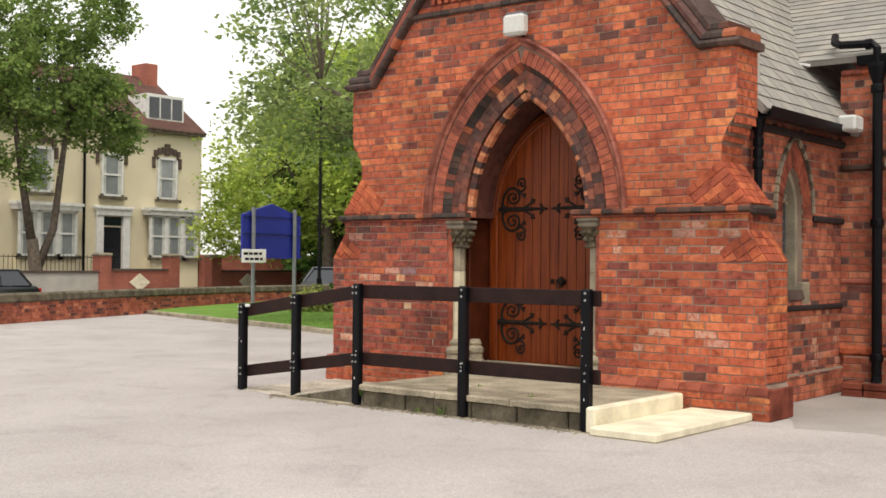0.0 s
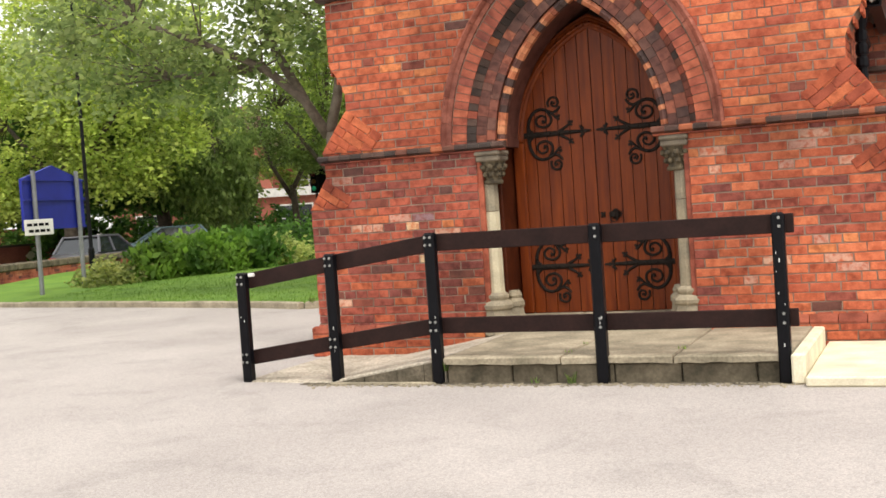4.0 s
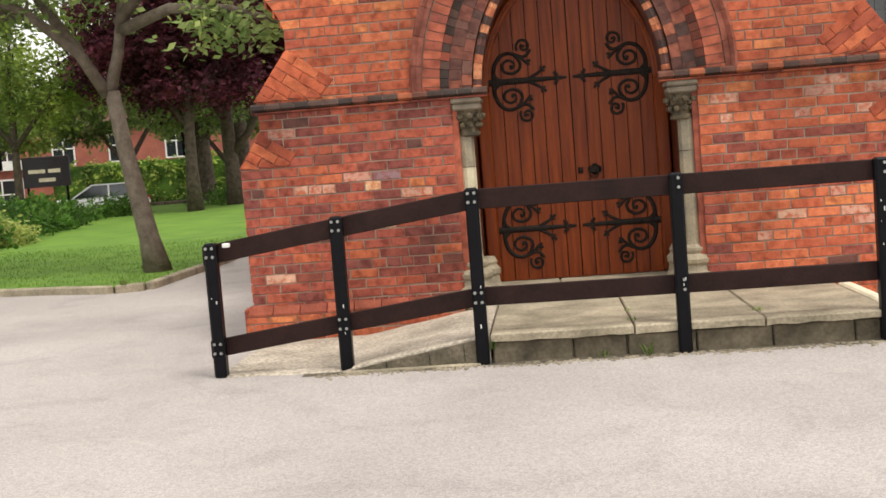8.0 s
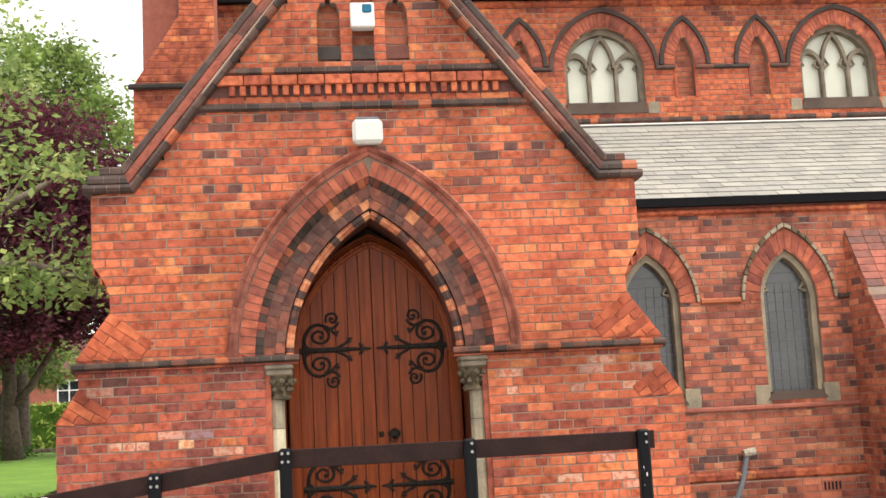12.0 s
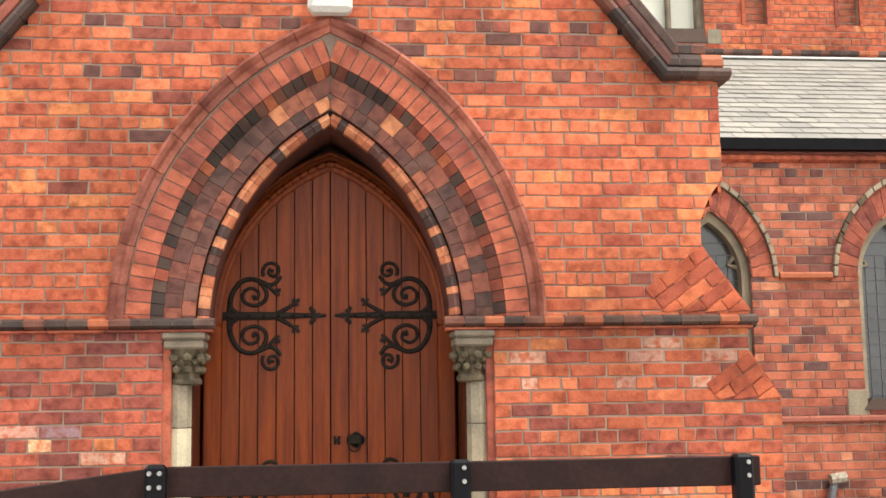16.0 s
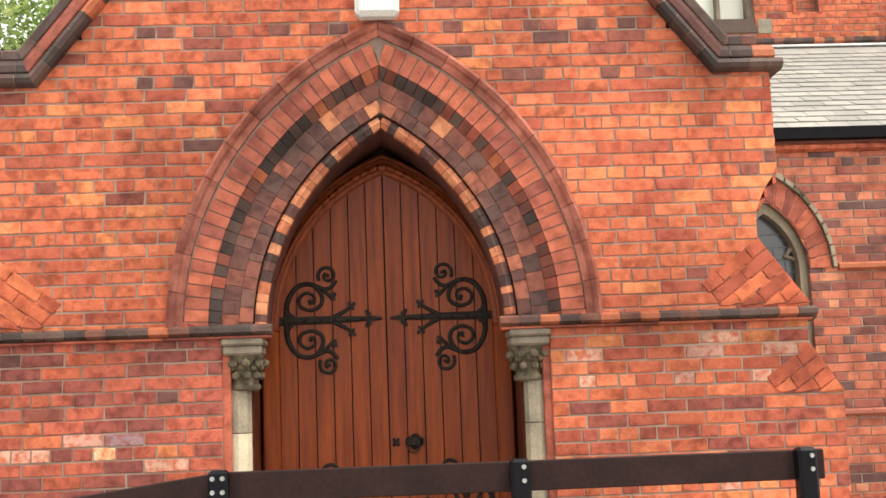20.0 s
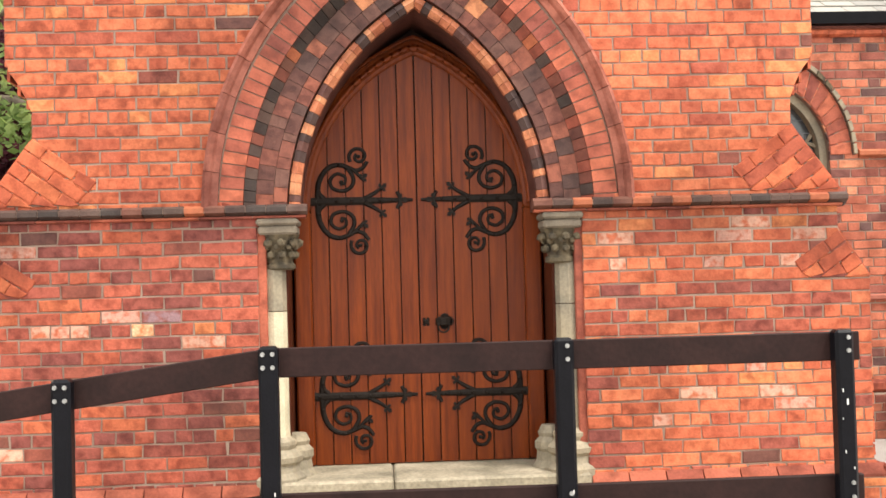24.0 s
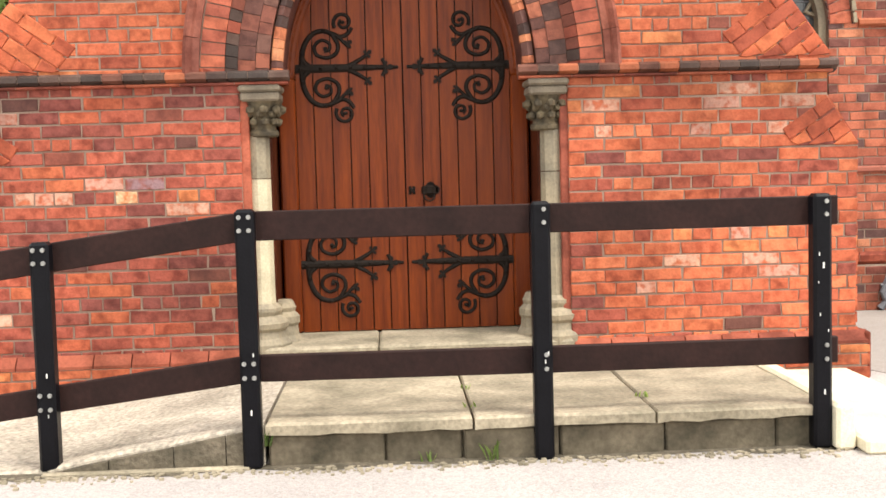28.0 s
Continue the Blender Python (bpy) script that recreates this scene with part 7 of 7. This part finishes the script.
tree("lawn_tree", "tree with a dark trunk beside the copper beech", (-12.9, 33.0, 0.0),
     [(0, 0, 0), (0.1, 0, 1.6), (0.05, 0, 3.4)], [[(0, 0, 2.6), (0.9, 0, 4.0)], [(0, 0, 2.8), (-1.1, 0, 4.2)]],
     [(0, 0, 4.6, 2.4, 2.2, 1.6, 90), (-2.2, 0, 5.6, 2.0, 2.0, 1.6, 60)], M["leaf"], 70, 0.18, 17, 0.40)
for k, (x, y, h) in enumerate(((-25.0, 41.0, 0.0), (-19.5, 43.5, 0.5), (-31.0, 38.5, 0.3), (-15.5, 46.0, 0.2))):
    tree("street_tree", "bushy green tree in the verge across the street", (x, y, -0.3),
         [(0, 0, 0), (0.1, 0, 1.5), (0.0, 0, 3.2 + h)], [[(0, 0, 2.6), (1.2, 0, 4.4), (2.0, 0, 5.6)], [(0, 0, 2.4), (-1.3, 0, 4.2), (-2.2, 0, 5.4)]],
         [(0, 0, 5.8 + h, 3.0, 2.4, 2.2, 80), (-1.8, 0, 4.4 + h, 1.7, 1.6, 1.2, 35), (1.9, 0, 4.7 + h, 1.7, 1.6, 1.3, 35), (0.3, 0, 8.4 + h, 2.2, 2.0, 1.6, 50)],
         M["leaf"] if k % 2 else M["lime_dull"], 60, 0.26, 60 + k, 0.22)
tree("street_tree", "pavement tree with a forked trunk before the cream house", (-31.2, 13.2, -0.45),
     [(0, 0, 0), (0.0, 0.1, 1.2), (0.0, -0.1, 2.6)], [[(0, 0, 1.2), (0.1, 0.7, 3.0), (0.0, 1.1, 5.6), (0, 1.4, 7.5)], [(0, -0.1, 2.4), (0, -0.5, 4.6), (0, -0.9, 7.2)]],
     [(0, 0.4, 8.6, 1.8, 2.8, 2.4, 110), (0, 2.6, 7.6, 1.4, 1.7, 1.6, 55), (0, -1.8, 8.8, 1.8, 2.2, 2.6, 80), (0, 1.2, 11.0, 1.8, 2.8, 1.6, 80), (0, 3.4, 6.7, 0.8, 1.0, 0.8, 18), (0, -0.9, 5.4, 0.8, 1.4, 0.8, 20)],
     M["leaf"], 60, 0.21, 18, 0.30)


def shrub(name, label, x, y, z, rx, ry, h, mat, clumps, per, size, seed, blade=False):
    rnd = np.random.default_rng(seed)
    top = thing(name, label, "shrub", (x, y, z))
    bm = bmesh.new()
    for k in range(9):
        a = k * 0.7
        tube(bm, [(0.1 * math.cos(a), 0.1 * math.sin(a), -0.05), (rx * 0.5 * math.cos(a), ry * 0.5 * math.sin(a), h * 0.6)], [0.02, 0.008], 5)
    part("stems", bm, M["bark"], top)
    d = rnd.normal(size=(clumps, 3))
    d[:, 2] = np.abs(d[:, 2])
    d /= np.linalg.norm(d, axis=1, keepdims=True)
    c = d * rnd.uniform(0.5, 1.0, size=(clumps, 1)) * np.array((rx, ry, h * 0.92))
    v, f = leaves(c, per, (0.11, 0.11, 0.08), size, rnd, -1.1 if blade else 0.0)
    leaf_mesh("foliage", v, f, mat, top)
    return top


ROW = [(-14.5, 11.4, 0.95, 0.65, "yellow", 0), (-13.7, 12.3, 0.95, 1.05, "lime_s", 1), (-13.1, 13.2, 1.0, 1.20, "lime_s", 1), (-12.8, 14.4, 1.0, 1.1, "shrub", 1), (-12.7, 15.6, 1.0, 0.95, "yellow", 0),
       (-13.2, 16.6, 1.1, 1.25, "shrub", 0), (-13.5, 18.2, 1.2, 1.3, "shrub", 0), (-13.8, 20.0, 1.2, 1.2, "shrub", 1), (-14.2, 21.8, 1.2, 1.15, "shrub", 0), (-14.1, 23.6, 1.2, 1.1, "shrub", 0), (-13.7, 25.8, 1.2, 1.2, "shrub", 0),
       (-11.1, 29.3, 1.4, 1.1, "shrub", 0), (-8.5, 31.8, 1.5, 1.0, "shrub", 0), (-5.5, 33.8, 1.6, 0.9, "shrub", 0), (-2.5, 34.9, 1.6, 0.9, "shrub", 0)]
for k, (x, y, r, h, kind, blade) in enumerate(ROW):
    mat = M["shrub"] if kind == "shrub" else M["yellow"] if kind == "yellow" else M["spiky"]
    text = {"yellow": "low shrub with pale variegated leaves in the border", "shrub": "dense dark green shrub in the border", "lime_s": "spiky bright green shrub in the border"}[kind]
    shrub("border_shrub", text, x, y, 0.1, r, r, h, mat, 110, 22, 0.20 if blade else 0.13, 40 + k, blade == 1)
for k, (x, y, r, h) in enumerate(((-33.3, 28.4, 1.6, 2.4), (-31.0, 29.4, 1.9, 4.0), (-28.6, 29.9, 2.0, 4.2), (-26.6, 31.0, 2.0, 4.0), (-30.0, 27.2, 1.8, 3.6), (-24.6, 31.8, 1.8, 3.2), (-22.6, 33.0, 1.8, 2.8))):
    shrub("garden_shrub", "tall dark shrub in a garden across the street", x, y, -0.45, r, r, h, M["shrub"], 160, 26, 0.22, 90 + k)
hedge = thing("far_hedge", "tall clipped green hedge across the street", "hedge", (-18, 52, -0.45))
rnd = np.random.default_rng(77)
c = np.stack([rnd.uniform(-15, 22, 2000), rnd.uniform(-0.5, 0.5, 2000), rnd.uniform(0.1, 3.1, 2000)], 1)
v, f = leaves(c, 14, (0.2, 0.15, 0.10), 0.28, rnd)
leaf_mesh("foliage", v, f, M["lime_dull"], hedge)
part("core", boxes((-15, 22, -0.4, 0.4, 0, 3.0)), M["shrub"], hedge)

# ---- houses across the street ----
def sash(parent, x0, x1, z0, z1, face, turn, arched=False, bars=1):
    """A white sash window with curtains behind the panes."""
    win = part("window", None or boxes((x0, x1, face + 0.10, face + 0.12, z0, z1)), M["curtain"], parent, "white sash window with net curtains")
    win.data.transform(turn)
    def add(name, bm, mat):
        bm.transform(turn)
        part(name, bm, mat, win)
    t = 0.09
    add("frame", boxes((x0, x0 + t, face, face + 0.1, z0, z1), (x1 - t, x1, face, face + 0.1, z0, z1), (x0, x1, face, face + 0.1, z1 - t, z1), (x0, x1, face, face + 0.1, z0, z0 + t), (x0, x1, face + 0.02, face + 0.1, (z0 + z1) / 2 - 0.04, (z0 + z1) / 2 + 0.04)), M["white"])
    add("pane", boxes((x0 + t, x1 - t, face + 0.07, face + 0.08, z0 + t, z1 - t)), M["pane"])
    w = (x1 - x0) * 0.14
    add("curtain", boxes((x0 + t, x0 + t + w, face + 0.05, face + 0.068, z0 + t, z1 - t), (x1 - t - w, x1 - t, face + 0.05, face + 0.068, z0 + t, z1 - t)), M["curtain"])
    add("sill", boxes((x0 - 0.12, x1 + 0.12, face - 0.14, face + 0.05, z0 - 0.14, z0)), M["mossy"])


def hood(parent, x0, x1, z, turn):
    """A segmental hood of dark stones with a keystone and two drops."""
    n = 7
    w = x1 - x0
    mid = (x0 + x1) / 2
    key = boxes((mid - 0.13, mid + 0.13, -0.14, 0.05, z + 0.1, z + 0.62), bevel=0.02)
    key.transform(turn)
    key = part("window_hood", key, M["hoodstone"], parent, "dark stone hood over the window")
    blocks = [(x0 - 0.26, x0 - 0.10, -0.08, 0.05, z - 0.5, z + 0.0), (x1 + 0.10, x1 + 0.26, -0.08, 0.05, z - 0.5, z + 0.0)]
    for k in range(n):
        a = x0 - 0.18 + (w + 0.36) * k / n
        b = x0 - 0.18 + (w + 0.36) * (k + 1) / n
        lift = 0.22 * (1 - abs((k + 0.5) / n * 2 - 1) ** 2)
        blocks.append((a + 0.01, b - 0.01, -0.10, 0.05, z - 0.02 + lift, z + 0.26 + lift))
    for block in blocks:
        bm = boxes(block, bevel=0.012)
        bm.transform(turn)
        part("hood_stone", bm, M["hoodstone"], key)


def house(y0, y1, mirror=False):
    """A rendered terraced house; its front faces +x, x runs along the street."""
    W = y1 - y0
    top = thing("terraced_house", "cream rendered Victorian terraced house with white windows and a tiled roof", "house", (-36.3, y0, 0.5), group="terraced houses")
    turn = pose(0, 0, 0, 0, 0, 90)
    flip = (lambda a, b: (W - b, W - a)) if mirror else (lambda a, b: (a, b))
    def add(name, bm, mat, label=""):
        bm.transform(turn)
        return part(name, bm, mat, top, label)
    add("wall", boxes((0, W, 0.0, 8.0, -1.0, 6.9)), M["render"], "cream painted render")
    bm = bmesh.new()
    pts = [(-0.35, 6.85), (4.0, 9.9), (8.35, 6.85)]
    va, vb = [bm.verts.new((-0.05, y, z)) for y, z in pts], [bm.verts.new((W + 0.05, y, z)) for y, z in pts]
    bm.faces.new(va)
    bm.faces.new(vb[::-1])
    for i in range(3):
        j = (i + 1) % 3
        bm.faces.new((va[j], va[i], vb[i], vb[j]))
    roof = add("roof", bm, M["tile"], "brown tiled roof")
    add("eaves_board", boxes((0, W, -0.3, 0.0, 6.72, 6.92)), M["mossy"])
    ch = boxes((W - 0.8, W - 0.1, 3.3, 4.5, 8.6, 10.5), bevel=0.03)
    ch.transform(turn)
    part("chimney", ch, M["farbrick"], roof)
    a, b = flip(W * 0.58, W * 0.92)
    sash(top, *flip(W * 0.60, W * 0.60 + 1.1), 3.7, 5.6, -0.11, turn)
    hood(top, *flip(W * 0.60, W * 0.60 + 1.1), 5.62, turn)
    sash(top, *flip(W * 0.14, W * 0.14 + 1.1), 3.7, 5.6, -0.11, turn)
    hood(top, *flip(W * 0.14, W * 0.14 + 1.1), 5.62, turn)
    # Ground-floor bay and door with a white surround.
    c0, c1 = flip(W * 0.50, W * 0.92)
    add("bay", boxes((c0, c1, -0.45, 0.0, -1.0, 1.0)), M["render"])
    add("bay_head", boxes((c0 - 0.12, c1 + 0.12, -0.58, 0.0, 2.95, 3.15), (c0 - 0.2, c1 + 0.2, -0.66, 0.0, 3.15, 3.28)), M["white"])
    n = 3
    for k in range(n):
        u, v = c0 + (c1 - c0) * k / n, c0 + (c1 - c0) * (k + 1) / n
        sash(top, u, v, 1.05, 2.95, -0.47, turn)
    d0, d1 = flip(W * 0.16, W * 0.16 + 0.95)
    dd = add("door", boxes((d0, d1, -0.03, 0.02, 0.35, 2.35), bevel=0.02), M["carblack"], "black panelled front door")
    for z in (0.7, 1.5):
        bm = boxes((d0 + 0.14, (d0 + d1) / 2 - 0.06, -0.045, -0.03, z, z + 0.6), ((d0 + d1) / 2 + 0.06, d1 - 0.14, -0.045, -0.03, z, z + 0.6))
        bm.transform(turn)
        part("door_panel", bm, M["carblack"], dd)
    add("fanlight", boxes((d0, d1, -0.03, 0.02, 2.42, 2.80)), M["carglass"])
    add("door_surround", boxes((d0 - 0.38, d0 - 0.02, -0.16, 0.0, 0.2, 2.9), (d1 + 0.02, d1 + 0.38, -0.16, 0.0, 0.2, 2.9), (d0 - 0.42, d1 + 0.42, -0.22, 0.0, 2.85, 3.12), (d0 - 0.5, d1 + 0.5, -0.30, 0.0, 3.12, 3.26), bevel=0.02), M["white"], "white moulded door surround")
    dm = boxes((W * 0.56, W * 0.88, 0.4, 2.6, 7.2, 8.55))
    dm.transform(turn)
    dorm = part("dormer", dm, M["white"], top, "white dormer window")
    for k in range(3):
        u = W * 0.57 + (W * 0.30) * k / 3
        bm = boxes((u + 0.05, u + W * 0.1 - 0.05, 0.37, 0.40, 7.45, 8.4))
        bm.transform(turn)
        part("pane", bm, M["carglass"], dorm)
    dp = tube(bmesh.new(), [(0.05, -0.08, 0.0), (0.05, -0.08, 6.8)], 0.06, 6)
    add("downpipe", dp, M["black"])
    return top


for k in range(5):
    house(18.5 - 6.4 * k, 18.5 - 6.4 * (k - 1), False)
yard = tagged(new("wall_street"), "low red brick garden walls with piers and pale diamonds", "wall", "", "structure")
for y0, y1, mat, top_z in ((14.15, 16.85, "farbrick", 1.0), (19.5, 28.0, "farbrick", 0.95), (4.0, 13.65, "plaster", 0.92)):
    part("garden_wall", boxes((-30.9, -30.65, y0, y1, -0.47, top_z)), M[mat], yard)
    part("garden_coping", boxes((-30.95, -30.6, y0, y1, top_z, top_z + 0.08)), M["hoodstone"], yard)
for y in (13.9, 17.1, 19.25):
    pier = part("pier", boxes((-31.05, -30.55, y - 0.25, y + 0.25, -0.45, 1.55)), M["farbrick"], yard)
    part("pier_cap", boxes((-31.1, -30.5, y - 0.3, y + 0.3, 1.55, 1.68), bevel=0.05), M["stone"], pier)
for y in (15.5, 21.0, 24.4):
    bm = boxes((-0.02, 0.02, -0.27, 0.27, -0.27, 0.27))
    bm.transform(Matrix.Translation((-30.63, y, 0.55)) @ Matrix.Diagonal((1, 1.25, 0.9, 1)) @ pose(0, 0, 0, 45))
    part("diamond", bm, M["cream"], yard, "pale stone diamond")
yard.location = (0, 1.9, 0)
rails = tagged(new("railing_street"), "dark iron railings on the garden walls", "railing", "", "structure")
for k in range(46):
    y = 8.0 + k * 0.18
    part("bar", tube(bmesh.new(), [(-33.2, y, -0.4), (-33.2, y, 1.6)], 0.012, 5), M["iron"], rails)
part("rail_bar", boxes((-33.22, -33.18, 8.0, 16.3, 1.50, 1.53), (-33.22, -33.18, 8.0, 16.3, 0.5, 0.53)), M["iron"], rails)
rails.location = (0, 1.9, 0)
solid("wall_side_fence", boxes((-36.0, -35.9, 24.5, 36.0, -0.45, 1.7)), M["farbrick"], "dark red fence beside the house", "fence", "structure")


def brick_block(name, label, x0, y0, w, d, h, rz, wins, roof=True, flat=False, wall="farbrick"):
    top = thing(name, label, "building", (x0, y0, -0.45), rz=rz)
    part("wall", boxes((0, w, 0, d, 0, h)), M[wall], top)
    if roof:
        bm = bmesh.new()
        pts = [(-0.3, h - 0.02), (d / 2, h + 2.6), (d + 0.3, h - 0.02)]
        va, vb = [bm.verts.new((-0.2, y, z)) for y, z in pts], [bm.verts.new((w + 0.2, y, z)) for y, z in pts]
        bm.faces.new(va)
        bm.faces.new(vb[::-1])
        for i in range(3):
            j = (i + 1) % 3
            bm.faces.new((va[j], va[i], vb[i], vb[j]))
        part("roof", bm, M["tile"], top)
    if flat:
        part("fascia", boxes((-0.2, w + 0.2, -0.25, d, h - 0.05, h + 0.45)), M["white"], top, "pale flat-roof fascia")
    for x, z, ww, hh in wins:
        win = part("window", boxes((x, x + ww, -0.03, 0.02, z, z + hh)), M["carglass"], top)
        t = 0.09
        part("frame", boxes((x - t, x, -0.06, 0.02, z - t, z + hh + t), (x + ww, x + ww + t, -0.06, 0.02, z - t, z + hh + t), (x, x + ww, -0.06, 0.02, z + hh, z + hh + t), (x, x + ww, -0.06, 0.02, z - t, z), (x + ww / 2 - 0.04, x + ww / 2 + 0.04, -0.05, 0.0, z, z + hh), (x, x + ww, -0.05, 0.0, z + hh * 0.6, z + hh * 0.6 + 0.07)), M["white"], win, "white window frame")
    return top


brick_block("brick_house", "tall red brick house with white windows across the street", -40.5, 44.0, 9.0, 8.0, 6.4, 42, [(1.0, 0.9, 1.1, 1.5), (4.0, 0.9, 1.1, 1.5), (6.8, 0.9, 1.1, 1.5), (1.0, 3.8, 1.1, 1.5), (4.0, 3.8, 1.1, 1.5), (6.8, 3.8, 1.1, 1.5)])
brick_block("club_building", "low red brick building with a pale flat roof and tall windows", -38.0, 45.0, 13.0, 8.0, 3.1, 30, [(3.0, 0.6, 2.0, 1.9), (6.4, 0.6, 2.0, 1.9), (9.4, 0.6, 2.0, 1.9)], roof=False, flat=True)
brick_block("brick_house", "red brick house row with white windows behind the hedge", -18.0, 60.0, 30.0, 9.0, 4.9, 4, [(2 + 4.2 * k, z, 1.2, 1.4) for k in range(7) for z in (0.9, 3.1)])
brick_block("brick_house", "red brick house terrace with white windows beyond the street", -41.0, 57.0, 22.0, 8.0, 5.4, 5, [(1.5 + 3.4 * k, z, 1.2, 1.5) for k in range(6) for z in (0.9, 3.3)])


# ---- street things ----
def car(label, at, rz, paint, scale=1.0):
    top = thing("parked_car", label, "car", at, rz=rz, group="parked cars")
    side = [(-2.05, 0.35), (-2.10, 0.62), (-1.98, 0.88), (-1.70, 0.95), (-0.72, 1.00), (0.9, 1.0), (1.75, 0.98), (2.0, 0.85), (2.08, 0.55), (2.0, 0.32)]
    bm = prism(bmesh.new(), side, -0.82, 0.82)
    bmesh.ops.recalc_face_normals(bm, faces=bm.faces)
    bmesh.ops.bevel(bm, geom=bm.edges[:], offset=0.07, segments=2, affect="EDGES")
    body = part("body", bm, paint, top, smooth=True)
    bm = bmesh.new()
    low = [(-0.95, -0.78, 0.97), (1.65, -0.78, 0.97), (1.65, 0.78, 0.97), (-0.95, 0.78, 0.97)]
    high = [(-0.15, -0.60, 1.46), (1.25, -0.60, 1.46), (1.25, 0.60, 1.46), (-0.15, 0.60, 1.46)]
    a, b = [bm.verts.new(p) for p in low], [bm.verts.new(p) for p in high]
    bm.faces.new(b)
    for i in range(4):
        j = (i + 1) % 4
        bm.faces.new((a[i], a[j], b[j], b[i]))
    part("cabin_glass", bm, M["carglass"], top, "dark car windows")
    part("roof_panel", boxes((-0.22, 1.32, -0.64, 0.64, 1.45, 1.51), bevel=0.03), paint, top)
    for s in (-1, 1):
        for x0, x1, h0, h1 in ((-0.97, -0.18, 0.97, 1.47), (0.55, 0.55, 0.97, 1.47), (1.66, 1.28, 0.97, 1.47)):
            part("pillar", tube(bmesh.new(), [(x0, s * 0.775, h0), (x1, s * 0.60, h1)], 0.045, 5), paint, top)
    for x in (-1.3, 1.3):
        for s in (-1, 1):
            wheel = bmesh.new()
            lathe(wheel, [(0.22, -0.09), (0.31, -0.09), (0.32, -0.05), (0.32, 0.05), (0.31, 0.09), (0.22, 0.09)], 0, 0, 18)
            wheel.transform(Matrix.Translation((x, s * 0.76, 0.32)) @ pose(0, 0, 0, 90))
            w = part("wheel", wheel, M["rubber"], top)
            rim = lathe(bmesh.new(), [(0.04, -0.095), (0.2, -0.092), (0.22, 0.0), (0.2, 0.092), (0.04, 0.095)], 0, 0, 12)
            rim.transform(Matrix.Translation((x, s * 0.765, 0.32)) @ pose(0, 0, 0, 90))
            part("rim", rim, M["bolt"], w)
    for s in (-1, 1):
        part("headlight", boxes((-2.07, -1.95, s * 0.62 - 0.16, s * 0.62 + 0.16, 0.66, 0.80), bevel=0.03), M["white"], top)
        part("tail_light", boxes((1.96, 2.05, s * 0.66 - 0.12, s * 0.66 + 0.12, 0.68, 0.88), bevel=0.02), material("red_lens", (0.4, 0.01, 0.01), 0.3), top)
    part("number_plate", boxes((2.06, 2.09, -0.26, 0.26, 0.48, 0.59)), M["yellow_plate"], top)
    return top


M["yellow_plate"] = material("plate_yellow", (0.65, 0.45, 0.05), 0.5)
car("pale blue estate car parked beyond the shrubs", (-23.7, 25.6, -0.16), 44, M["silver"])
car("dark grey hatchback parked behind the notice board", (-22.5, 20.5, -0.28), -75, M["cargrey"])
car("dark blue car at the kerb before the houses", (-28.9, 9.6, -0.44), 90, M["carblack"])
car("white car standing beyond the far shrubs", (-19.5, 39.5, -0.03), 10, M["carwhite"])

sig = thing("traffic_light", "traffic light on a black pole with a green lamp", "traffic light", (-21.4, 33.3, -0.03))
part("pole", tube(bmesh.new(), [(0, 0, 0), (0, 0, 3.2)], 0.06, 8), M["black"], sig)
head = part("signal_head", boxes((-0.17, 0.17, -0.2, 0.1, 2.35, 3.35), bevel=0.03), M["black"], sig)
for z, c in ((3.15, (0.10, 0.01, 0.01)), (2.85, (0.12, 0.06, 0.01)), (2.55, (0.05, 0.75, 0.42))):
    bm = lathe(bmesh.new(), [(0.10, -0.03), (0.10, 0.0), (0.02, 0.03)], 0, 0, 12)
    bm.transform(Matrix.Translation((0, -0.22, z)) @ pose(0, 0, 0, 90))
    part("signal_lens", bm, material("signal_lens", c, 0.3), head)
part("backboard", boxes((0.2, 0.62, -0.05, 0.1, 2.3, 3.5), bevel=0.02), M["black"], sig)
copy_thing(sig, pose(-14.0, 34.9, -0.03, 0, 0, 20))
board_b = thing("black_sign", "black sign board with faded gold lettering beside the street", "sign", (-18.9, 33.0, -0.03), rz=25)
part("panel", boxes((-0.85, 0.85, -0.05, 0.05, 1.55, 2.70), bevel=0.02), M["carblack"], board_b)
for x in (-0.7, 0.7):
    part("post", boxes((x - 0.05, x + 0.05, 0.0, 0.1, 0, 2.6)), M["black"], board_b)
for x0, x1, z in ((-0.65, -0.05, 2.15), (0.06, 0.50, 2.15), (-0.3, 0.3, 1.82)):
    part("lettering_bar", boxes((x0, x1, -0.058, -0.05, z - 0.07, z + 0.07)), M["cream"], board_b)
post = thing("lamp_post", "tall dark street lamp post behind the notice board", "street lamp", (-17.75, 14.5, -0.3))
part("pole", tube(bmesh.new(), [(0, 0, 0), (0, 0, 1.2), (0, 0, 1.25), (0, 0, 11.0)], [0.08, 0.08, 0.052, 0.036], 8), M["black"], post)
part("arm", tube(bmesh.new(), [(0, 0, 11.0), (0.3, -0.3, 11.3), (0.9, -0.9, 11.4)], 0.04, 6), M["black"], post)
part("lantern", boxes((0.7, 1.3, -1.1, -0.8, 11.32, 11.45), bevel=0.03), M["lead"], post)

# ---- single bricks round the door ----
for q, front in brick_parts:
    bm = bmesh.new()
    brick_bm(bm, q, front)
    k = kind_of(q)
    part("brick", bm, M[{"": "brick", "burnt": "burnt_one", "salt": "salt_one", "fair": "fair", "dusky": "dusky"}[k]], porch_front)
for q, front in aisle_parts:
    bm = bmesh.new()
    brick_bm(bm, q, front)
    bm.transform(at_aisle)
    part("brick", bm, M["old"], aisle)
